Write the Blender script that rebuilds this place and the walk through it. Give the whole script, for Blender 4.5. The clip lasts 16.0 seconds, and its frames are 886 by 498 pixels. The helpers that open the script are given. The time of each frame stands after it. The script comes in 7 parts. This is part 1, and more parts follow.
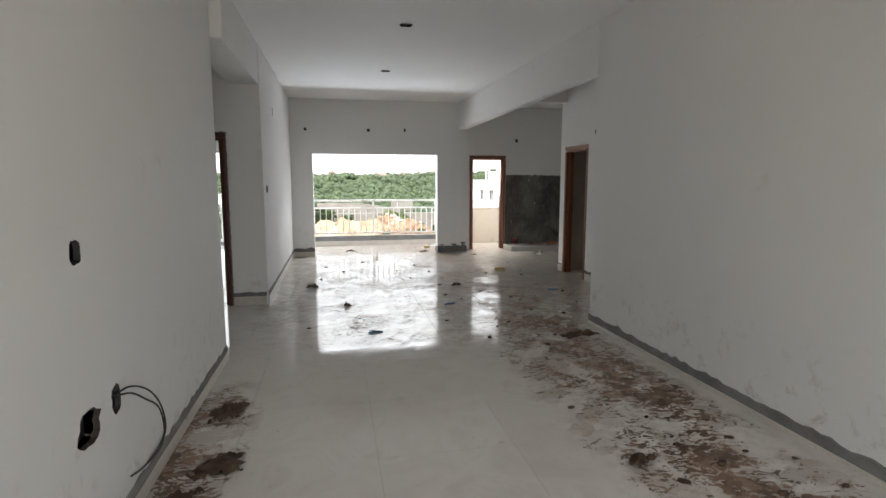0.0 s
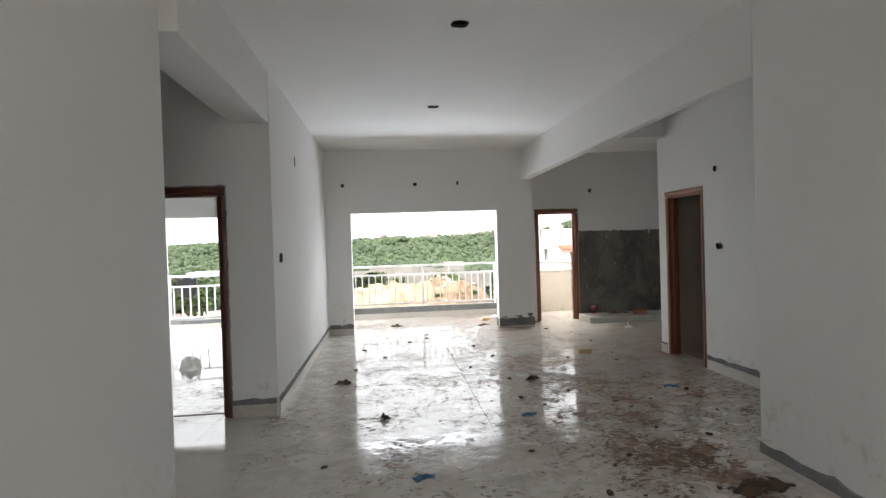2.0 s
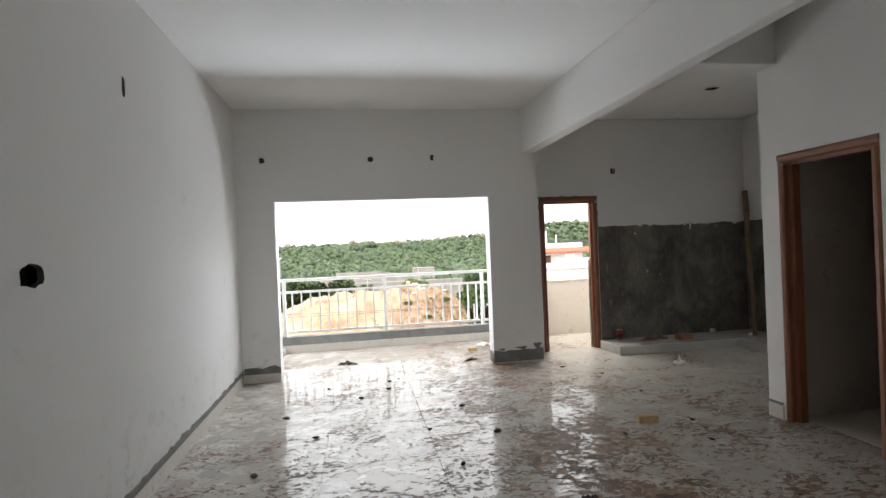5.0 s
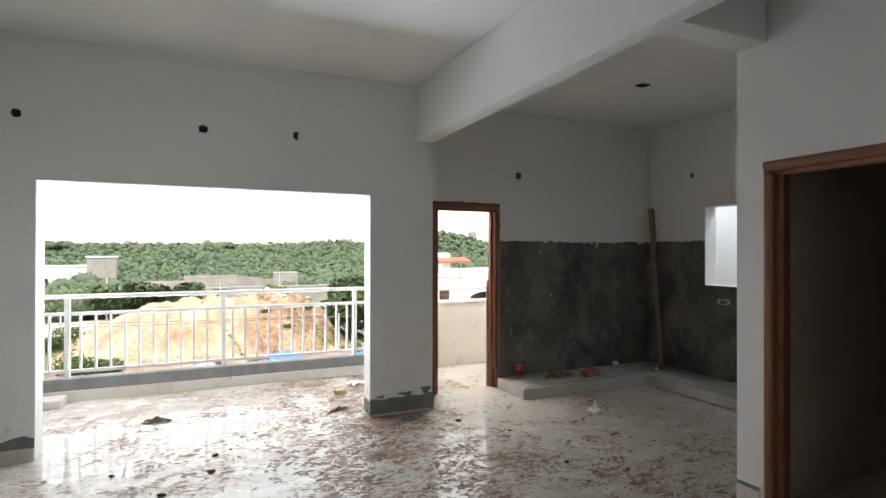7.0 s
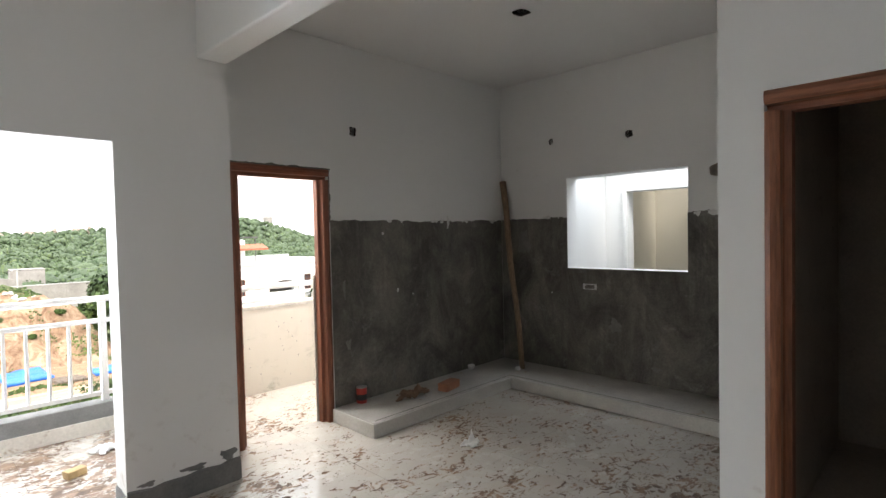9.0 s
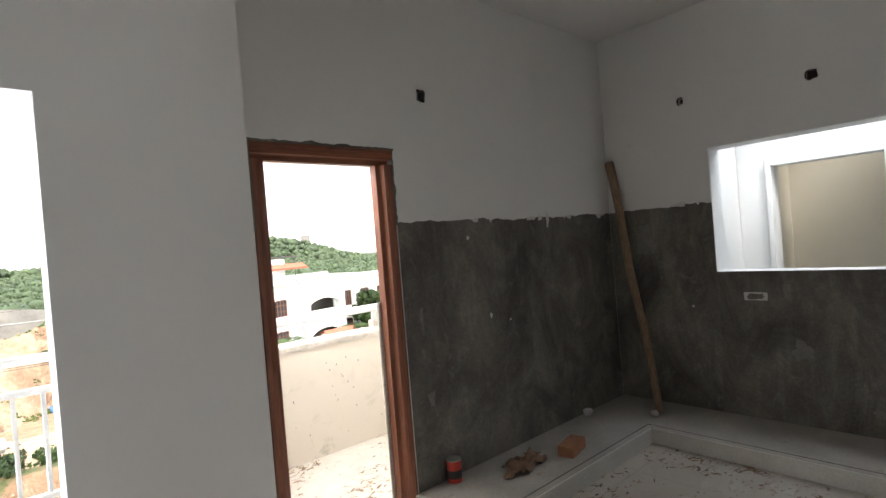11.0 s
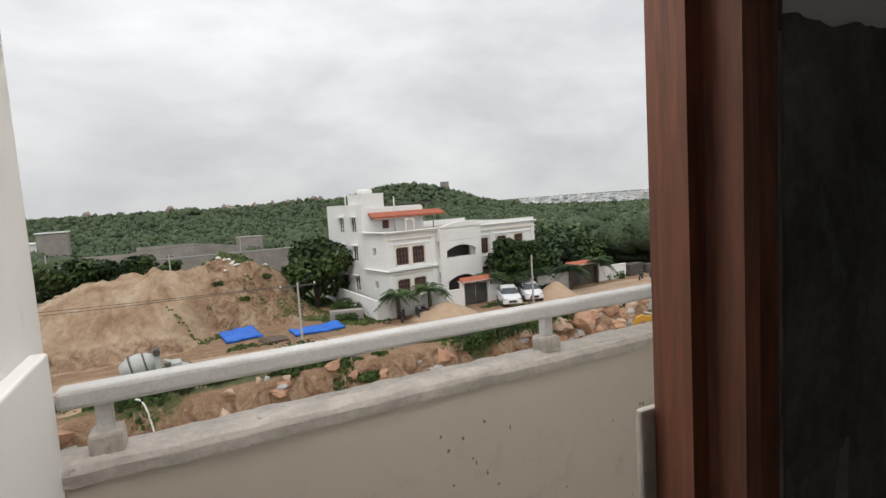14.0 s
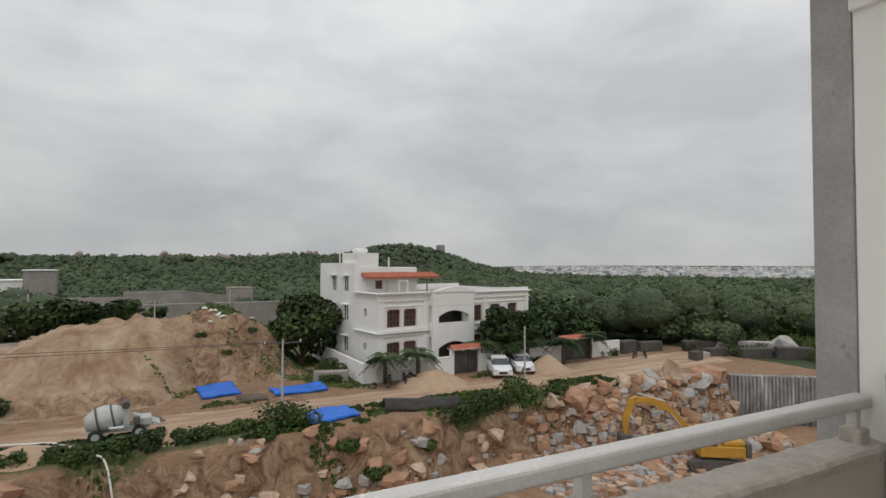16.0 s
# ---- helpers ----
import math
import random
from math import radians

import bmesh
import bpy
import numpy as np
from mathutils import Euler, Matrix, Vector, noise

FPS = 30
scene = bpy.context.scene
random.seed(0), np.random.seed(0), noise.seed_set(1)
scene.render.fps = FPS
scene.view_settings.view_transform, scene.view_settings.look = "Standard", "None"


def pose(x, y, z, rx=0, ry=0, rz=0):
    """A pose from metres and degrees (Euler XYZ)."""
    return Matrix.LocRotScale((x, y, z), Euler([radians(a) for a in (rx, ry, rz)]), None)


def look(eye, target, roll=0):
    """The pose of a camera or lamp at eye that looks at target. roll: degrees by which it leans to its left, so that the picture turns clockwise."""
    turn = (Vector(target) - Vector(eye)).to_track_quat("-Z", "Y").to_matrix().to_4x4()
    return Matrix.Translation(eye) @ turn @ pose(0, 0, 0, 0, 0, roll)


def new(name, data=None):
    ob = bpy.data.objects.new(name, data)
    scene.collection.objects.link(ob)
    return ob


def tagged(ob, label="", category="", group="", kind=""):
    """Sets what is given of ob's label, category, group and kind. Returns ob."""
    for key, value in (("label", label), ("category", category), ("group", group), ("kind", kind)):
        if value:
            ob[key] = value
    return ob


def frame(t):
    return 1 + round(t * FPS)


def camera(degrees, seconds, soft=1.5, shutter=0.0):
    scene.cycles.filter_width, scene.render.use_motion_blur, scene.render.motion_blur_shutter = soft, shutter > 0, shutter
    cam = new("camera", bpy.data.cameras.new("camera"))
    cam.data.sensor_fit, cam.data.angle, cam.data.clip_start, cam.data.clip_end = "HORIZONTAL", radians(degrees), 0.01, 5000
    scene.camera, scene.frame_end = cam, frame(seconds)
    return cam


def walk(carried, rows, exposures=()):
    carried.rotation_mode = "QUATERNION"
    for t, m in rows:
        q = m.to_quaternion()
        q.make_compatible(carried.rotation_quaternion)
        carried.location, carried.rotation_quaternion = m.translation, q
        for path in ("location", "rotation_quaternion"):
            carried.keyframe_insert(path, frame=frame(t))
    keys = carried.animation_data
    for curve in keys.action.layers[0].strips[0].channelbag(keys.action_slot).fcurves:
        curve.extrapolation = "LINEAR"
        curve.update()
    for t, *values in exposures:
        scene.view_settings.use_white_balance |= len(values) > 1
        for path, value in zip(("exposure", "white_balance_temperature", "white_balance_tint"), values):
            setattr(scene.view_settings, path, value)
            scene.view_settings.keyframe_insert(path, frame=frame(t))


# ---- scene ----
cam = camera(80.4, 16.0)
PATH = [
    (0, (-0.068, -0.905, 1.54), (0.329, 1.038, 1.283), 0.0),
    (0.5, (-0.01, -0.51, 1.533), (0.277, 1.46, 1.341), -0.1),
    (1, (-0.008, -0.042, 1.569), (0.257, 1.94, 1.523), -0.5),
    (1.5, (0.089, 0.457, 1.554), (0.351, 2.439, 1.524), -2.2),
    (2, (0.114, 0.927, 1.541), (0.324, 2.916, 1.516), -1.8),
    (2.5, (0.139, 1.399, 1.567), (0.312, 3.391, 1.593), -0.1),
    (3, (0.244, 1.894, 1.555), (0.447, 3.883, 1.575), -1.4),
    (3.5, (0.254, 2.344, 1.533), (0.407, 4.338, 1.561), -2.9),
    (4, (0.245, 2.822, 1.575), (0.47, 4.809, 1.603), -2.6),
    (4.2, (0.282, 3.023, 1.521), (0.51, 5.01, 1.507), -2.3),
    (6.3, (0.517, 4.745, 1.482), (1.05, 6.672, 1.484), -2.3),
    (6.5, (0.546, 4.89, 1.498), (1.092, 6.814, 1.473), -1.6),
    (7, (0.689, 5.307, 1.562), (1.497, 7.136, 1.569), 0.1),
    (7.5, (0.88, 5.718, 1.53), (1.947, 7.409, 1.474), -2.3),
    (8, (1.01, 6.065, 1.551), (2.163, 7.698, 1.491), -2.1),
    (8.2, (1.055, 6.235, 1.57), (2.289, 7.808, 1.502), -1.4),
    (10.3, (1.646, 7.645, 1.516), (3.144, 8.972, 1.478), -2.0),
    (10.5, (1.698, 7.77, 1.522), (3.119, 9.176, 1.459), -2.3),
    (11, (1.899, 8.133, 1.532), (3.227, 9.628, 1.514), -4.6),
    (11.5, (2.04, 8.49, 1.503), (3.276, 10.06, 1.43), -2.4),
    (12, (2.19, 8.827, 1.529), (3.401, 10.416, 1.419), -3.6),
    (12.5, (2.488, 9.194, 1.498), (3.699, 10.785, 1.394), -3.1),
    (13, (2.668, 9.558, 1.482), (3.79, 11.21, 1.386), -1.9),
    (13.5, (2.858, 9.893, 1.519), (4.024, 11.513, 1.411), -2.9),
    (14, (3.119, 10.204, 1.499), (4.005, 11.987, 1.318), -3.6),
    (14.5, (3.227, 10.426, 1.492), (3.927, 12.282, 1.241), -2.2),
    (15, (3.285, 10.643, 1.554), (4.219, 12.399, 1.347), -1.6),
    (15.5, (3.306, 10.68, 1.625), (4.284, 12.423, 1.658), 0.4),
    (16, (3.312, 10.685, 1.615), (4.229, 12.461, 1.673), 0.2),
]
walk(cam, [(t, look(eye, target, roll)) for t, eye, target, roll in PATH], [(0, 2.25), (1, 2.3), (2.5, 2.4), (4, 2.25), (6.5, 2.1), (7.5, 2.2), (8, 2.3), (10.5, 2.6), (11.5, 2.35), (12, 2.45), (12.5, 2.3), (13, 1.2), (13.5, 0.48), (14, 0.38), (14.5, 0.1), (15, 0.0), (16, -0.06)])

# ---- world, sun, exposure ----
SUN_EL, SUN_AZ = radians(52), radians(215)
world = bpy.data.worlds.new("overcast_sky")
scene.world = world
world.use_nodes = True
wn, wl = world.node_tree.nodes, world.node_tree.links
wn.clear()
w_out = wn.new("ShaderNodeOutputWorld")
w_bg = wn.new("ShaderNodeBackground")
w_sky = wn.new("ShaderNodeTexSky")
w_sky.sky_type = "NISHITA"
w_sky.sun_disc = False
w_sky.sun_elevation, w_sky.sun_rotation = SUN_EL, SUN_AZ
w_sky.air_density, w_sky.dust_density = 1.0, 4.0
w_tc = wn.new("ShaderNodeTexCoord")
w_map = wn.new("ShaderNodeMapping")
w_map.inputs["Scale"].default_value = (1.0, 1.0, 2.3)
w_n1 = wn.new("ShaderNodeTexNoise")
w_n1.inputs["Scale"].default_value, w_n1.inputs["Detail"].default_value = 2.6, 9.0
w_n1.inputs["Roughness"].default_value, w_n1.inputs["Distortion"].default_value = 0.55, 0.15
w_ramp = wn.new("ShaderNodeValToRGB")
w_ramp.color_ramp.elements[0].position, w_ramp.color_ramp.elements[0].color = 0.34, (0.53, 0.54, 0.555, 1)
w_ramp.color_ramp.elements[1].position, w_ramp.color_ramp.elements[1].color = 0.66, (0.74, 0.745, 0.745, 1)
w_scale = wn.new("ShaderNodeMix")
w_scale.data_type = "RGBA"
w_scale.blend_type = "MULTIPLY"
w_scale.inputs[0].default_value = 1.0
w_scale.inputs[7].default_value = (0.08, 0.08, 0.08, 1)
w_mix = wn.new("ShaderNodeMix")
w_mix.data_type = "RGBA"
w_mix.inputs[0].default_value = 0.94
wl.new(w_tc.outputs["Generated"], w_map.inputs["Vector"])
wl.new(w_map.outputs["Vector"], w_n1.inputs["Vector"])
wl.new(w_n1.outputs["Fac"], w_ramp.inputs["Fac"])
wl.new(w_sky.outputs["Color"], w_scale.inputs[6])
wl.new(w_scale.outputs[2], w_mix.inputs[6])
wl.new(w_ramp.outputs["Color"], w_mix.inputs[7])
wl.new(w_mix.outputs[2], w_bg.inputs["Color"])
# an overcast sky is brighter overhead than at the horizon
w_sep = wn.new("ShaderNodeSeparateXYZ")
wl.new(w_tc.outputs["Generated"], w_sep.inputs[0])
w_up = wn.new("ShaderNodeMapRange")
w_up.inputs["From Min"].default_value, w_up.inputs["From Max"].default_value = 0.0, 1.0
w_up.inputs["To Min"].default_value, w_up.inputs["To Max"].default_value = 0.80, 1.7
wl.new(w_sep.outputs["Z"], w_up.inputs["Value"])
wl.new(w_up.outputs["Result"], w_bg.inputs["Strength"])
wl.new(w_bg.outputs["Background"], w_out.inputs["Surface"])

sun_data = bpy.data.lights.new("sun", "SUN")
sun_data.energy, sun_data.angle, sun_data.color = 0.7, radians(20), (1.0, 0.96, 0.9)
sun = new("sun", sun_data)
sun.matrix_world = look((0, 0, 60), (math.sin(SUN_AZ) * -40, math.cos(SUN_AZ) * -40, 60 - 40 * math.tan(SUN_EL)))


def opening_light(name, at, target, w, h, watts, colour=(0.85, 0.93, 1.05)):
    """An added area lamp that strengthens daylight near an opening."""
    d = bpy.data.lights.new(name, "AREA")
    d.shape, d.size, d.size_y, d.energy, d.color = "RECTANGLE", w, h, watts, colour
    o = new(name, d)
    o.matrix_world = look(at, target)


# out-of-view lamps, added to boost the sky's light through the openings
opening_light("skylight_hall_opening", (0.78, 11.3, 2.85), (0.78, 6.0, 0.8), 2.4, 0.9, 12)
# added lamp hidden below the balcony edge, standing in for ground bounce
opening_light("ground_bounce_fill", (0.8, 12.7, -0.35), (0.8, 6.0, 3.2), 3.2, 1.5, 118)
opening_light("skylight_kitchen_window", (6.75, 9.1, 2.85), (4.4, 9.1, 0.4), 0.8, 0.9, 4.5)
opening_light("skylight_kitchen_door", (3.4, 11.35, 2.9), (3.9, 8.5, 0.6), 0.9, 0.7, 24, (0.94, 0.95, 0.97))
opening_light("skylight_bedroom", (-3.0, 11.5, 2.85), (-3.0, 8.0, 0.5), 1.8, 0.6, 70)
# added fill lamp behind the camera, with no known source there
opening_light("rear_fill_light", (0.8, -3.1, 1.3), (0.8, 2.0, 2.9), 2.6, 2.2, 3.4)


# ---- materials ----
def node_mat(name):
    m = bpy.data.materials.new(name)
    m.use_nodes = True
    nt = m.node_tree
    b = nt.nodes["Principled BSDF"]
    return m, nt, b


def pos_noise(nt, scale, detail=4.0, rough=0.55, distort=0.0, stretch=None, source="pos"):
    """Noise in metres of the world, or of the object."""
    if source == "pos":
        src = nt.nodes.new("ShaderNodeNewGeometry").outputs["Position"]
    else:
        src = nt.nodes.new("ShaderNodeTexCoord").outputs["Object"]
    if stretch:
        mp = nt.nodes.new("ShaderNodeMapping")
        mp.inputs["Scale"].default_value = stretch
        nt.links.new(src, mp.inputs["Vector"])
        src = mp.outputs["Vector"]
    n = nt.nodes.new("ShaderNodeTexNoise")
    n.inputs["Scale"].default_value, n.inputs["Detail"].default_value = scale, detail
    n.inputs["Roughness"].default_value, n.inputs["Distortion"].default_value = rough, distort
    nt.links.new(src, n.inputs["Vector"])
    return n.outputs["Fac"]


def ramp(nt, fac, stops):
    r = nt.nodes.new("ShaderNodeValToRGB")
    els = r.color_ramp.elements
    while len(els) < len(stops):
        els.new(0.5)
    for e, (p, c) in zip(els, stops):
        e.position = p
        e.color = (*c, 1) if len(c) == 3 else c
    nt.links.new(fac, r.inputs["Fac"])
    return r.outputs["Color"]


def grey(v):
    return (v, v, v)


def mixc(nt, fac, a, b, blend="MIX"):
    m = nt.nodes.new("ShaderNodeMix")
    m.data_type = "RGBA"
    m.blend_type = blend
    for v, s in ((fac, m.inputs[0]), (a, m.inputs[6]), (b, m.inputs[7])):
        if isinstance(v, (int, float)):
            s.default_value = v
        elif isinstance(v, tuple):
            s.default_value = (*v, 1) if len(v) == 3 else v
        else:
            nt.links.new(v, s)
    return m.outputs[2]


def maths(nt, op, a, b=0.0, clamp=False):
    m = nt.nodes.new("ShaderNodeMath")
    m.operation = op
    m.use_clamp = clamp
    for v, s in ((a, m.inputs[0]), (b, m.inputs[1])):
        if isinstance(v, (int, float)):
            s.default_value = v
        else:
            nt.links.new(v, s)
    return m.outputs[0]


def bump(nt, b, height, strength=0.2, dist=0.01):
    n = nt.nodes.new("ShaderNodeBump")
    n.inputs["Strength"].default_value, n.inputs["Distance"].default_value = strength, dist
    nt.links.new(height, n.inputs["Height"])
    nt.links.new(n.outputs["Normal"], b.inputs["Normal"])


def blotchy(name, c1, c2, scale=3.0, rough=0.8, fine=60.0, bumpiness=0.15, metal=0.0, source="pos", stain=None, stain_at=0.62, dist=0.004):
    """A surface in two tones with fine grain, and now and then a stain."""
    m, nt, b = node_mat(name)
    big = pos_noise(nt, scale, 5, source=source)
    small = pos_noise(nt, fine, 3, 0.6, source=source)
    col = ramp(nt, big, [(0.3, c1), (0.7, c2)])
    g = ramp(nt, small, [(0.25, grey(0.86)), (0.75, grey(1.08))])
    col = mixc(nt, 1.0, col, g, "MULTIPLY")
    if stain:
        s = pos_noise(nt, scale * 2.3, 8, 0.7, 0.6, source=source)
        f = ramp(nt, s, [(stain_at, grey(0)), (stain_at + 0.12, grey(1))])
        col = mixc(nt, f, col, stain)
    nt.links.new(col, b.inputs["Base Color"])
    rr = ramp(nt, big, [(0.3, grey(max(0.02, rough - 0.08))), (0.7, grey(min(1, rough + 0.08)))])
    nt.links.new(rr, b.inputs["Roughness"])
    b.inputs["Metallic"].default_value = metal
    bump(nt, b, small, bumpiness, dist)
    return m


def wall_paint(name, base, dirt):
    m, nt, b = node_mat(name)
    big = pos_noise(nt, 0.7, 4)
    patch = pos_noise(nt, 2.6, 8, 0.65, 0.4)
    fine = pos_noise(nt, 45, 4, 0.6)
    trowel = pos_noise(nt, 5, 4, 0.5, 0.8, (1, 1, 0.45))
    col = mixc(nt, ramp(nt, big, [(0.3, grey(0)), (0.7, grey(0.5))]), base, tuple(0.93 * c for c in base))
    spots = ramp(nt, patch, [(0.66, grey(0)), (0.78, grey(0.35))])
    col = mixc(nt, spots, col, dirt)
    # scuffs and splashes near the floor, as site work leaves them
    geo = nt.nodes.new("ShaderNodeNewGeometry")
    sep = nt.nodes.new("ShaderNodeSeparateXYZ")
    nt.links.new(geo.outputs["Position"], sep.inputs[0])
    low = maths(nt, "MULTIPLY", maths(nt, "SUBTRACT", 0.75, sep.outputs["Z"], True), 0.9, True)
    scuff = ramp(nt, pos_noise(nt, 7, 9, 0.72, 0.5), [(0.55, grey(0)), (0.66, grey(1))])
    col = mixc(nt, maths(nt, "MULTIPLY", low, scuff), col, dirt)
    nt.links.new(col, b.inputs["Base Color"])
    b.inputs["Roughness"].default_value = 0.78
    b.inputs["Specular IOR Level"].default_value = 0.3
    h = maths(nt, "ADD", maths(nt, "MULTIPLY", fine, 0.35), trowel)
    bump(nt, b, h, 0.14, 0.012)
    return m


M_wall = wall_paint("putty_white_wall", (0.79, 0.785, 0.765), (0.42, 0.37, 0.31))
M_ceiling = wall_paint("ceiling_white", (0.81, 0.805, 0.785), (0.62, 0.6, 0.56))
M_parapet = wall_paint("parapet_cream_paint", (0.55, 0.495, 0.42), (0.3, 0.28, 0.22))
M_balcony = wall_paint("balcony_paint", (0.76, 0.74, 0.70), (0.3, 0.27, 0.23))


def voronoi(nt, vec, scale, feature="F1", rnd=1.0):
    v = nt.nodes.new("ShaderNodeTexVoronoi")
    v.feature = feature
    v.inputs["Scale"].default_value, v.inputs["Randomness"].default_value = scale, rnd
    nt.links.new(vec, v.inputs["Vector"])
    return v


def warped(nt, scale, amount, detail=3.0, stretch_=(1, 1, 1)):
    """The place on the floor, pushed about by noise, as a smear drags it."""
    geo = nt.nodes.new("ShaderNodeNewGeometry")
    n = nt.nodes.new("ShaderNodeTexNoise")
    n.inputs["Scale"].default_value, n.inputs["Detail"].default_value = scale, detail
    nt.links.new(geo.outputs["Position"], n.inputs["Vector"])
    sub = nt.nodes.new("ShaderNodeVectorMath")
    sub.operation = "SUBTRACT"
    sub.inputs[1].default_value = (0.5, 0.5, 0.5)
    nt.links.new(n.outputs["Color"], sub.inputs[0])
    mul = nt.nodes.new("ShaderNodeVectorMath")
    mul.operation = "MULTIPLY_ADD"
    mul.inputs[1].default_value = (amount, amount, 0)
    nt.links.new(sub.outputs[0], mul.inputs[0])
    nt.links.new(geo.outputs["Position"], mul.inputs[2])
    mp = nt.nodes.new("ShaderNodeMapping")
    mp.inputs["Scale"].default_value = stretch_
    nt.links.new(mul.outputs[0], mp.inputs["Vector"])
    return mp.outputs["Vector"]


def tile_mat():
    m, nt, b = node_mat("polished_cream_tile_with_mud")
    geo = nt.nodes.new("ShaderNodeNewGeometry")
    sep = nt.nodes.new("ShaderNodeSeparateXYZ")
    nt.links.new(geo.outputs["Position"], sep.inputs[0])
    X, Y = sep.outputs["X"], sep.outputs["Y"]

    def add(p, q):
        return maths(nt, "ADD", p, q)

    def mul(p, q):
        return maths(nt, "MULTIPLY", p, q)

    def rise(v, at, per_metre):
        return maths(nt, "MULTIPLY", maths(nt, "SUBTRACT", v, at), per_metre, True)

    vein = pos_noise(nt, 2.2, 8, 0.62, 1.2)
    base = ramp(nt, vein, [(0.3, (0.66, 0.63, 0.58)), (0.55, (0.72, 0.695, 0.65)), (0.75, (0.62, 0.58, 0.525))])
    # trodden mud: thin where the hall begins, thick past the passage and along both walls
    bedroom = mul(mul(maths(nt, "MULTIPLY", maths(nt, "SUBTRACT", -1.2, X), 4.0, True), rise(Y, 5.6, 2.0)), maths(nt, "MULTIPLY", maths(nt, "SUBTRACT", 7.6, Y), 1.5, True))
    indoors = maths(nt, "MULTIPLY", maths(nt, "ADD", X, 1.15), 5.0, True)
    hall = mul(mul(rise(Y, 3.2, 0.3), indoors), add(0.35, mul(rise(X, -0.9, 0.5), 0.65)))
    side = mul(rise(X, 1.2, 1.5), maths(nt, "MULTIPLY", maths(nt, "SUBTRACT", 2.56, X), 5.0, True))
    side = maths(nt, "MAXIMUM", side, mul(mul(rise(X, 2.5, 3.0), maths(nt, "MULTIPLY", maths(nt, "SUBTRACT", 7.0, Y), 0.8, True)), 0.45))
    lside = mul(maths(nt, "MULTIPLY", maths(nt, "SUBTRACT", -0.55, X), 3.5, True), maths(nt, "MULTIPLY", maths(nt, "SUBTRACT", 3.3, Y), 2.0, True))
    # the kitchen and its balcony are dusty rather than wet
    dusty = mul(rise(Y, 8.0, 0.6), rise(X, 2.6, 1.2))
    heavy = mul(maths(nt, "MAXIMUM", side, lside), ramp(nt, pos_noise(nt, 2.4, 3, 0.5, 0.6), [(0.36, grey(0.15)), (0.56, grey(1))]))
    zone = maths(nt, "MAXIMUM", maths(nt, "MAXIMUM", hall, heavy), mul(bedroom, 0.5))
    n1 = pos_noise(nt, 1.7, 6, 0.66, 0.5)
    n2 = pos_noise(nt, 9.5, 9, 0.66, 2.2, (1.0, 1.5, 1))
    n3 = pos_noise(nt, 34, 5, 0.7)
    w1 = warped(nt, 3.6, 0.42, 3, (0.8, 1.25, 1))
    w2 = warped(nt, 9.0, 0.16, 4, (1.0, 1.3, 1))
    cell = voronoi(nt, w1, 7.0)
    flake = voronoi(nt, w2, 13.0)
    rim1 = voronoi(nt, w1, 7.0, "DISTANCE_TO_EDGE")
    c1 = nt.nodes.new("ShaderNodeSeparateColor")
    nt.links.new(cell.outputs["Color"], c1.inputs[0])
    c2 = nt.nodes.new("ShaderNodeSeparateColor")
    nt.links.new(flake.outputs["Color"], c2.inputs[0])
    tone = add(mul(c1.outputs[0], 0.34), add(mul(c2.outputs[0], 0.26), mul(n2, 0.4)))
    # thin dried slurry, patch over patch
    film = ramp(nt, add(tone, add(mul(zone, 0.34), mul(n1, 0.18))), [(0.50, grey(0)), (0.60, grey(0.45)), (0.66, grey(0.5)), (0.76, grey(1))])
    film = mul(film, ramp(nt, zone, [(0.04, grey(0)), (0.3, grey(1))]))
    # dark brown mud: broken strokes along the smears' edges, and clots
    edge = ramp(nt, rim1.outputs["Distance"], [(0.0, grey(1)), (0.16, grey(0))])
    clot = add(mul(n2, 0.66), mul(n1, 0.40))
    clot = add(clot, add(mul(edge, 0.05), add(mul(zone, 0.062), mul(heavy, 0.07))))
    clot = maths(nt, "SUBTRACT", clot, mul(dusty, 0.03))
    clot = maths(nt, "SUBTRACT", clot, ramp(nt, zone, [(0.02, grey(0.07)), (0.22, grey(0))]))
    thick = ramp(nt, clot, [(0.632, grey(0)), (0.65, grey(1))])
    specks = ramp(nt, add(n3, add(mul(n1, 0.16), mul(zone, 0.05))), [(0.775, grey(0)), (0.79, grey(1))])
    thick = maths(nt, "MAXIMUM", thick, mul(specks, 0.8))
    brown = ramp(nt, add(mul(n3, 0.5), mul(c2.outputs[1], 0.5)), [(0.2, (0.07, 0.038, 0.021)), (0.55, (0.17, 0.10, 0.06)), (0.8, (0.30, 0.20, 0.13))])
    slurry = ramp(nt, c1.outputs[1], [(0.1, (0.27, 0.22, 0.175)), (0.6, (0.40, 0.35, 0.29)), (0.95, (0.32, 0.23, 0.155))])
    col = mixc(nt, mul(film, 0.5), base, slurry)
    col = mixc(nt, mul(dusty, add(0.35, mul(n1, 0.5))), col, (0.43, 0.385, 0.33))
    col = mixc(nt, mul(thick, 0.93), col, brown)
    nt.links.new(col, b.inputs["Base Color"])
    rough = add(mul(film, add(0.01, mul(c2.outputs[2], 0.05))), mul(thick, 0.42))
    rough = add(rough, add(0.012, mul(dusty, 0.2)))
    nt.links.new(rough, b.inputs["Roughness"])
    nt.links.new(maths(nt, "SUBTRACT", 0.62, add(mul(thick, 0.4), mul(dusty, 0.2))), b.inputs["Specular IOR Level"])
    h = add(mul(film, add(mul(pos_noise(nt, 7, 2, 0.5, 0.8), 0.5), mul(c2.outputs[0], 0.06))), mul(thick, 0.7))
    bump(nt, b, h, 0.4, 0.006)
    return m


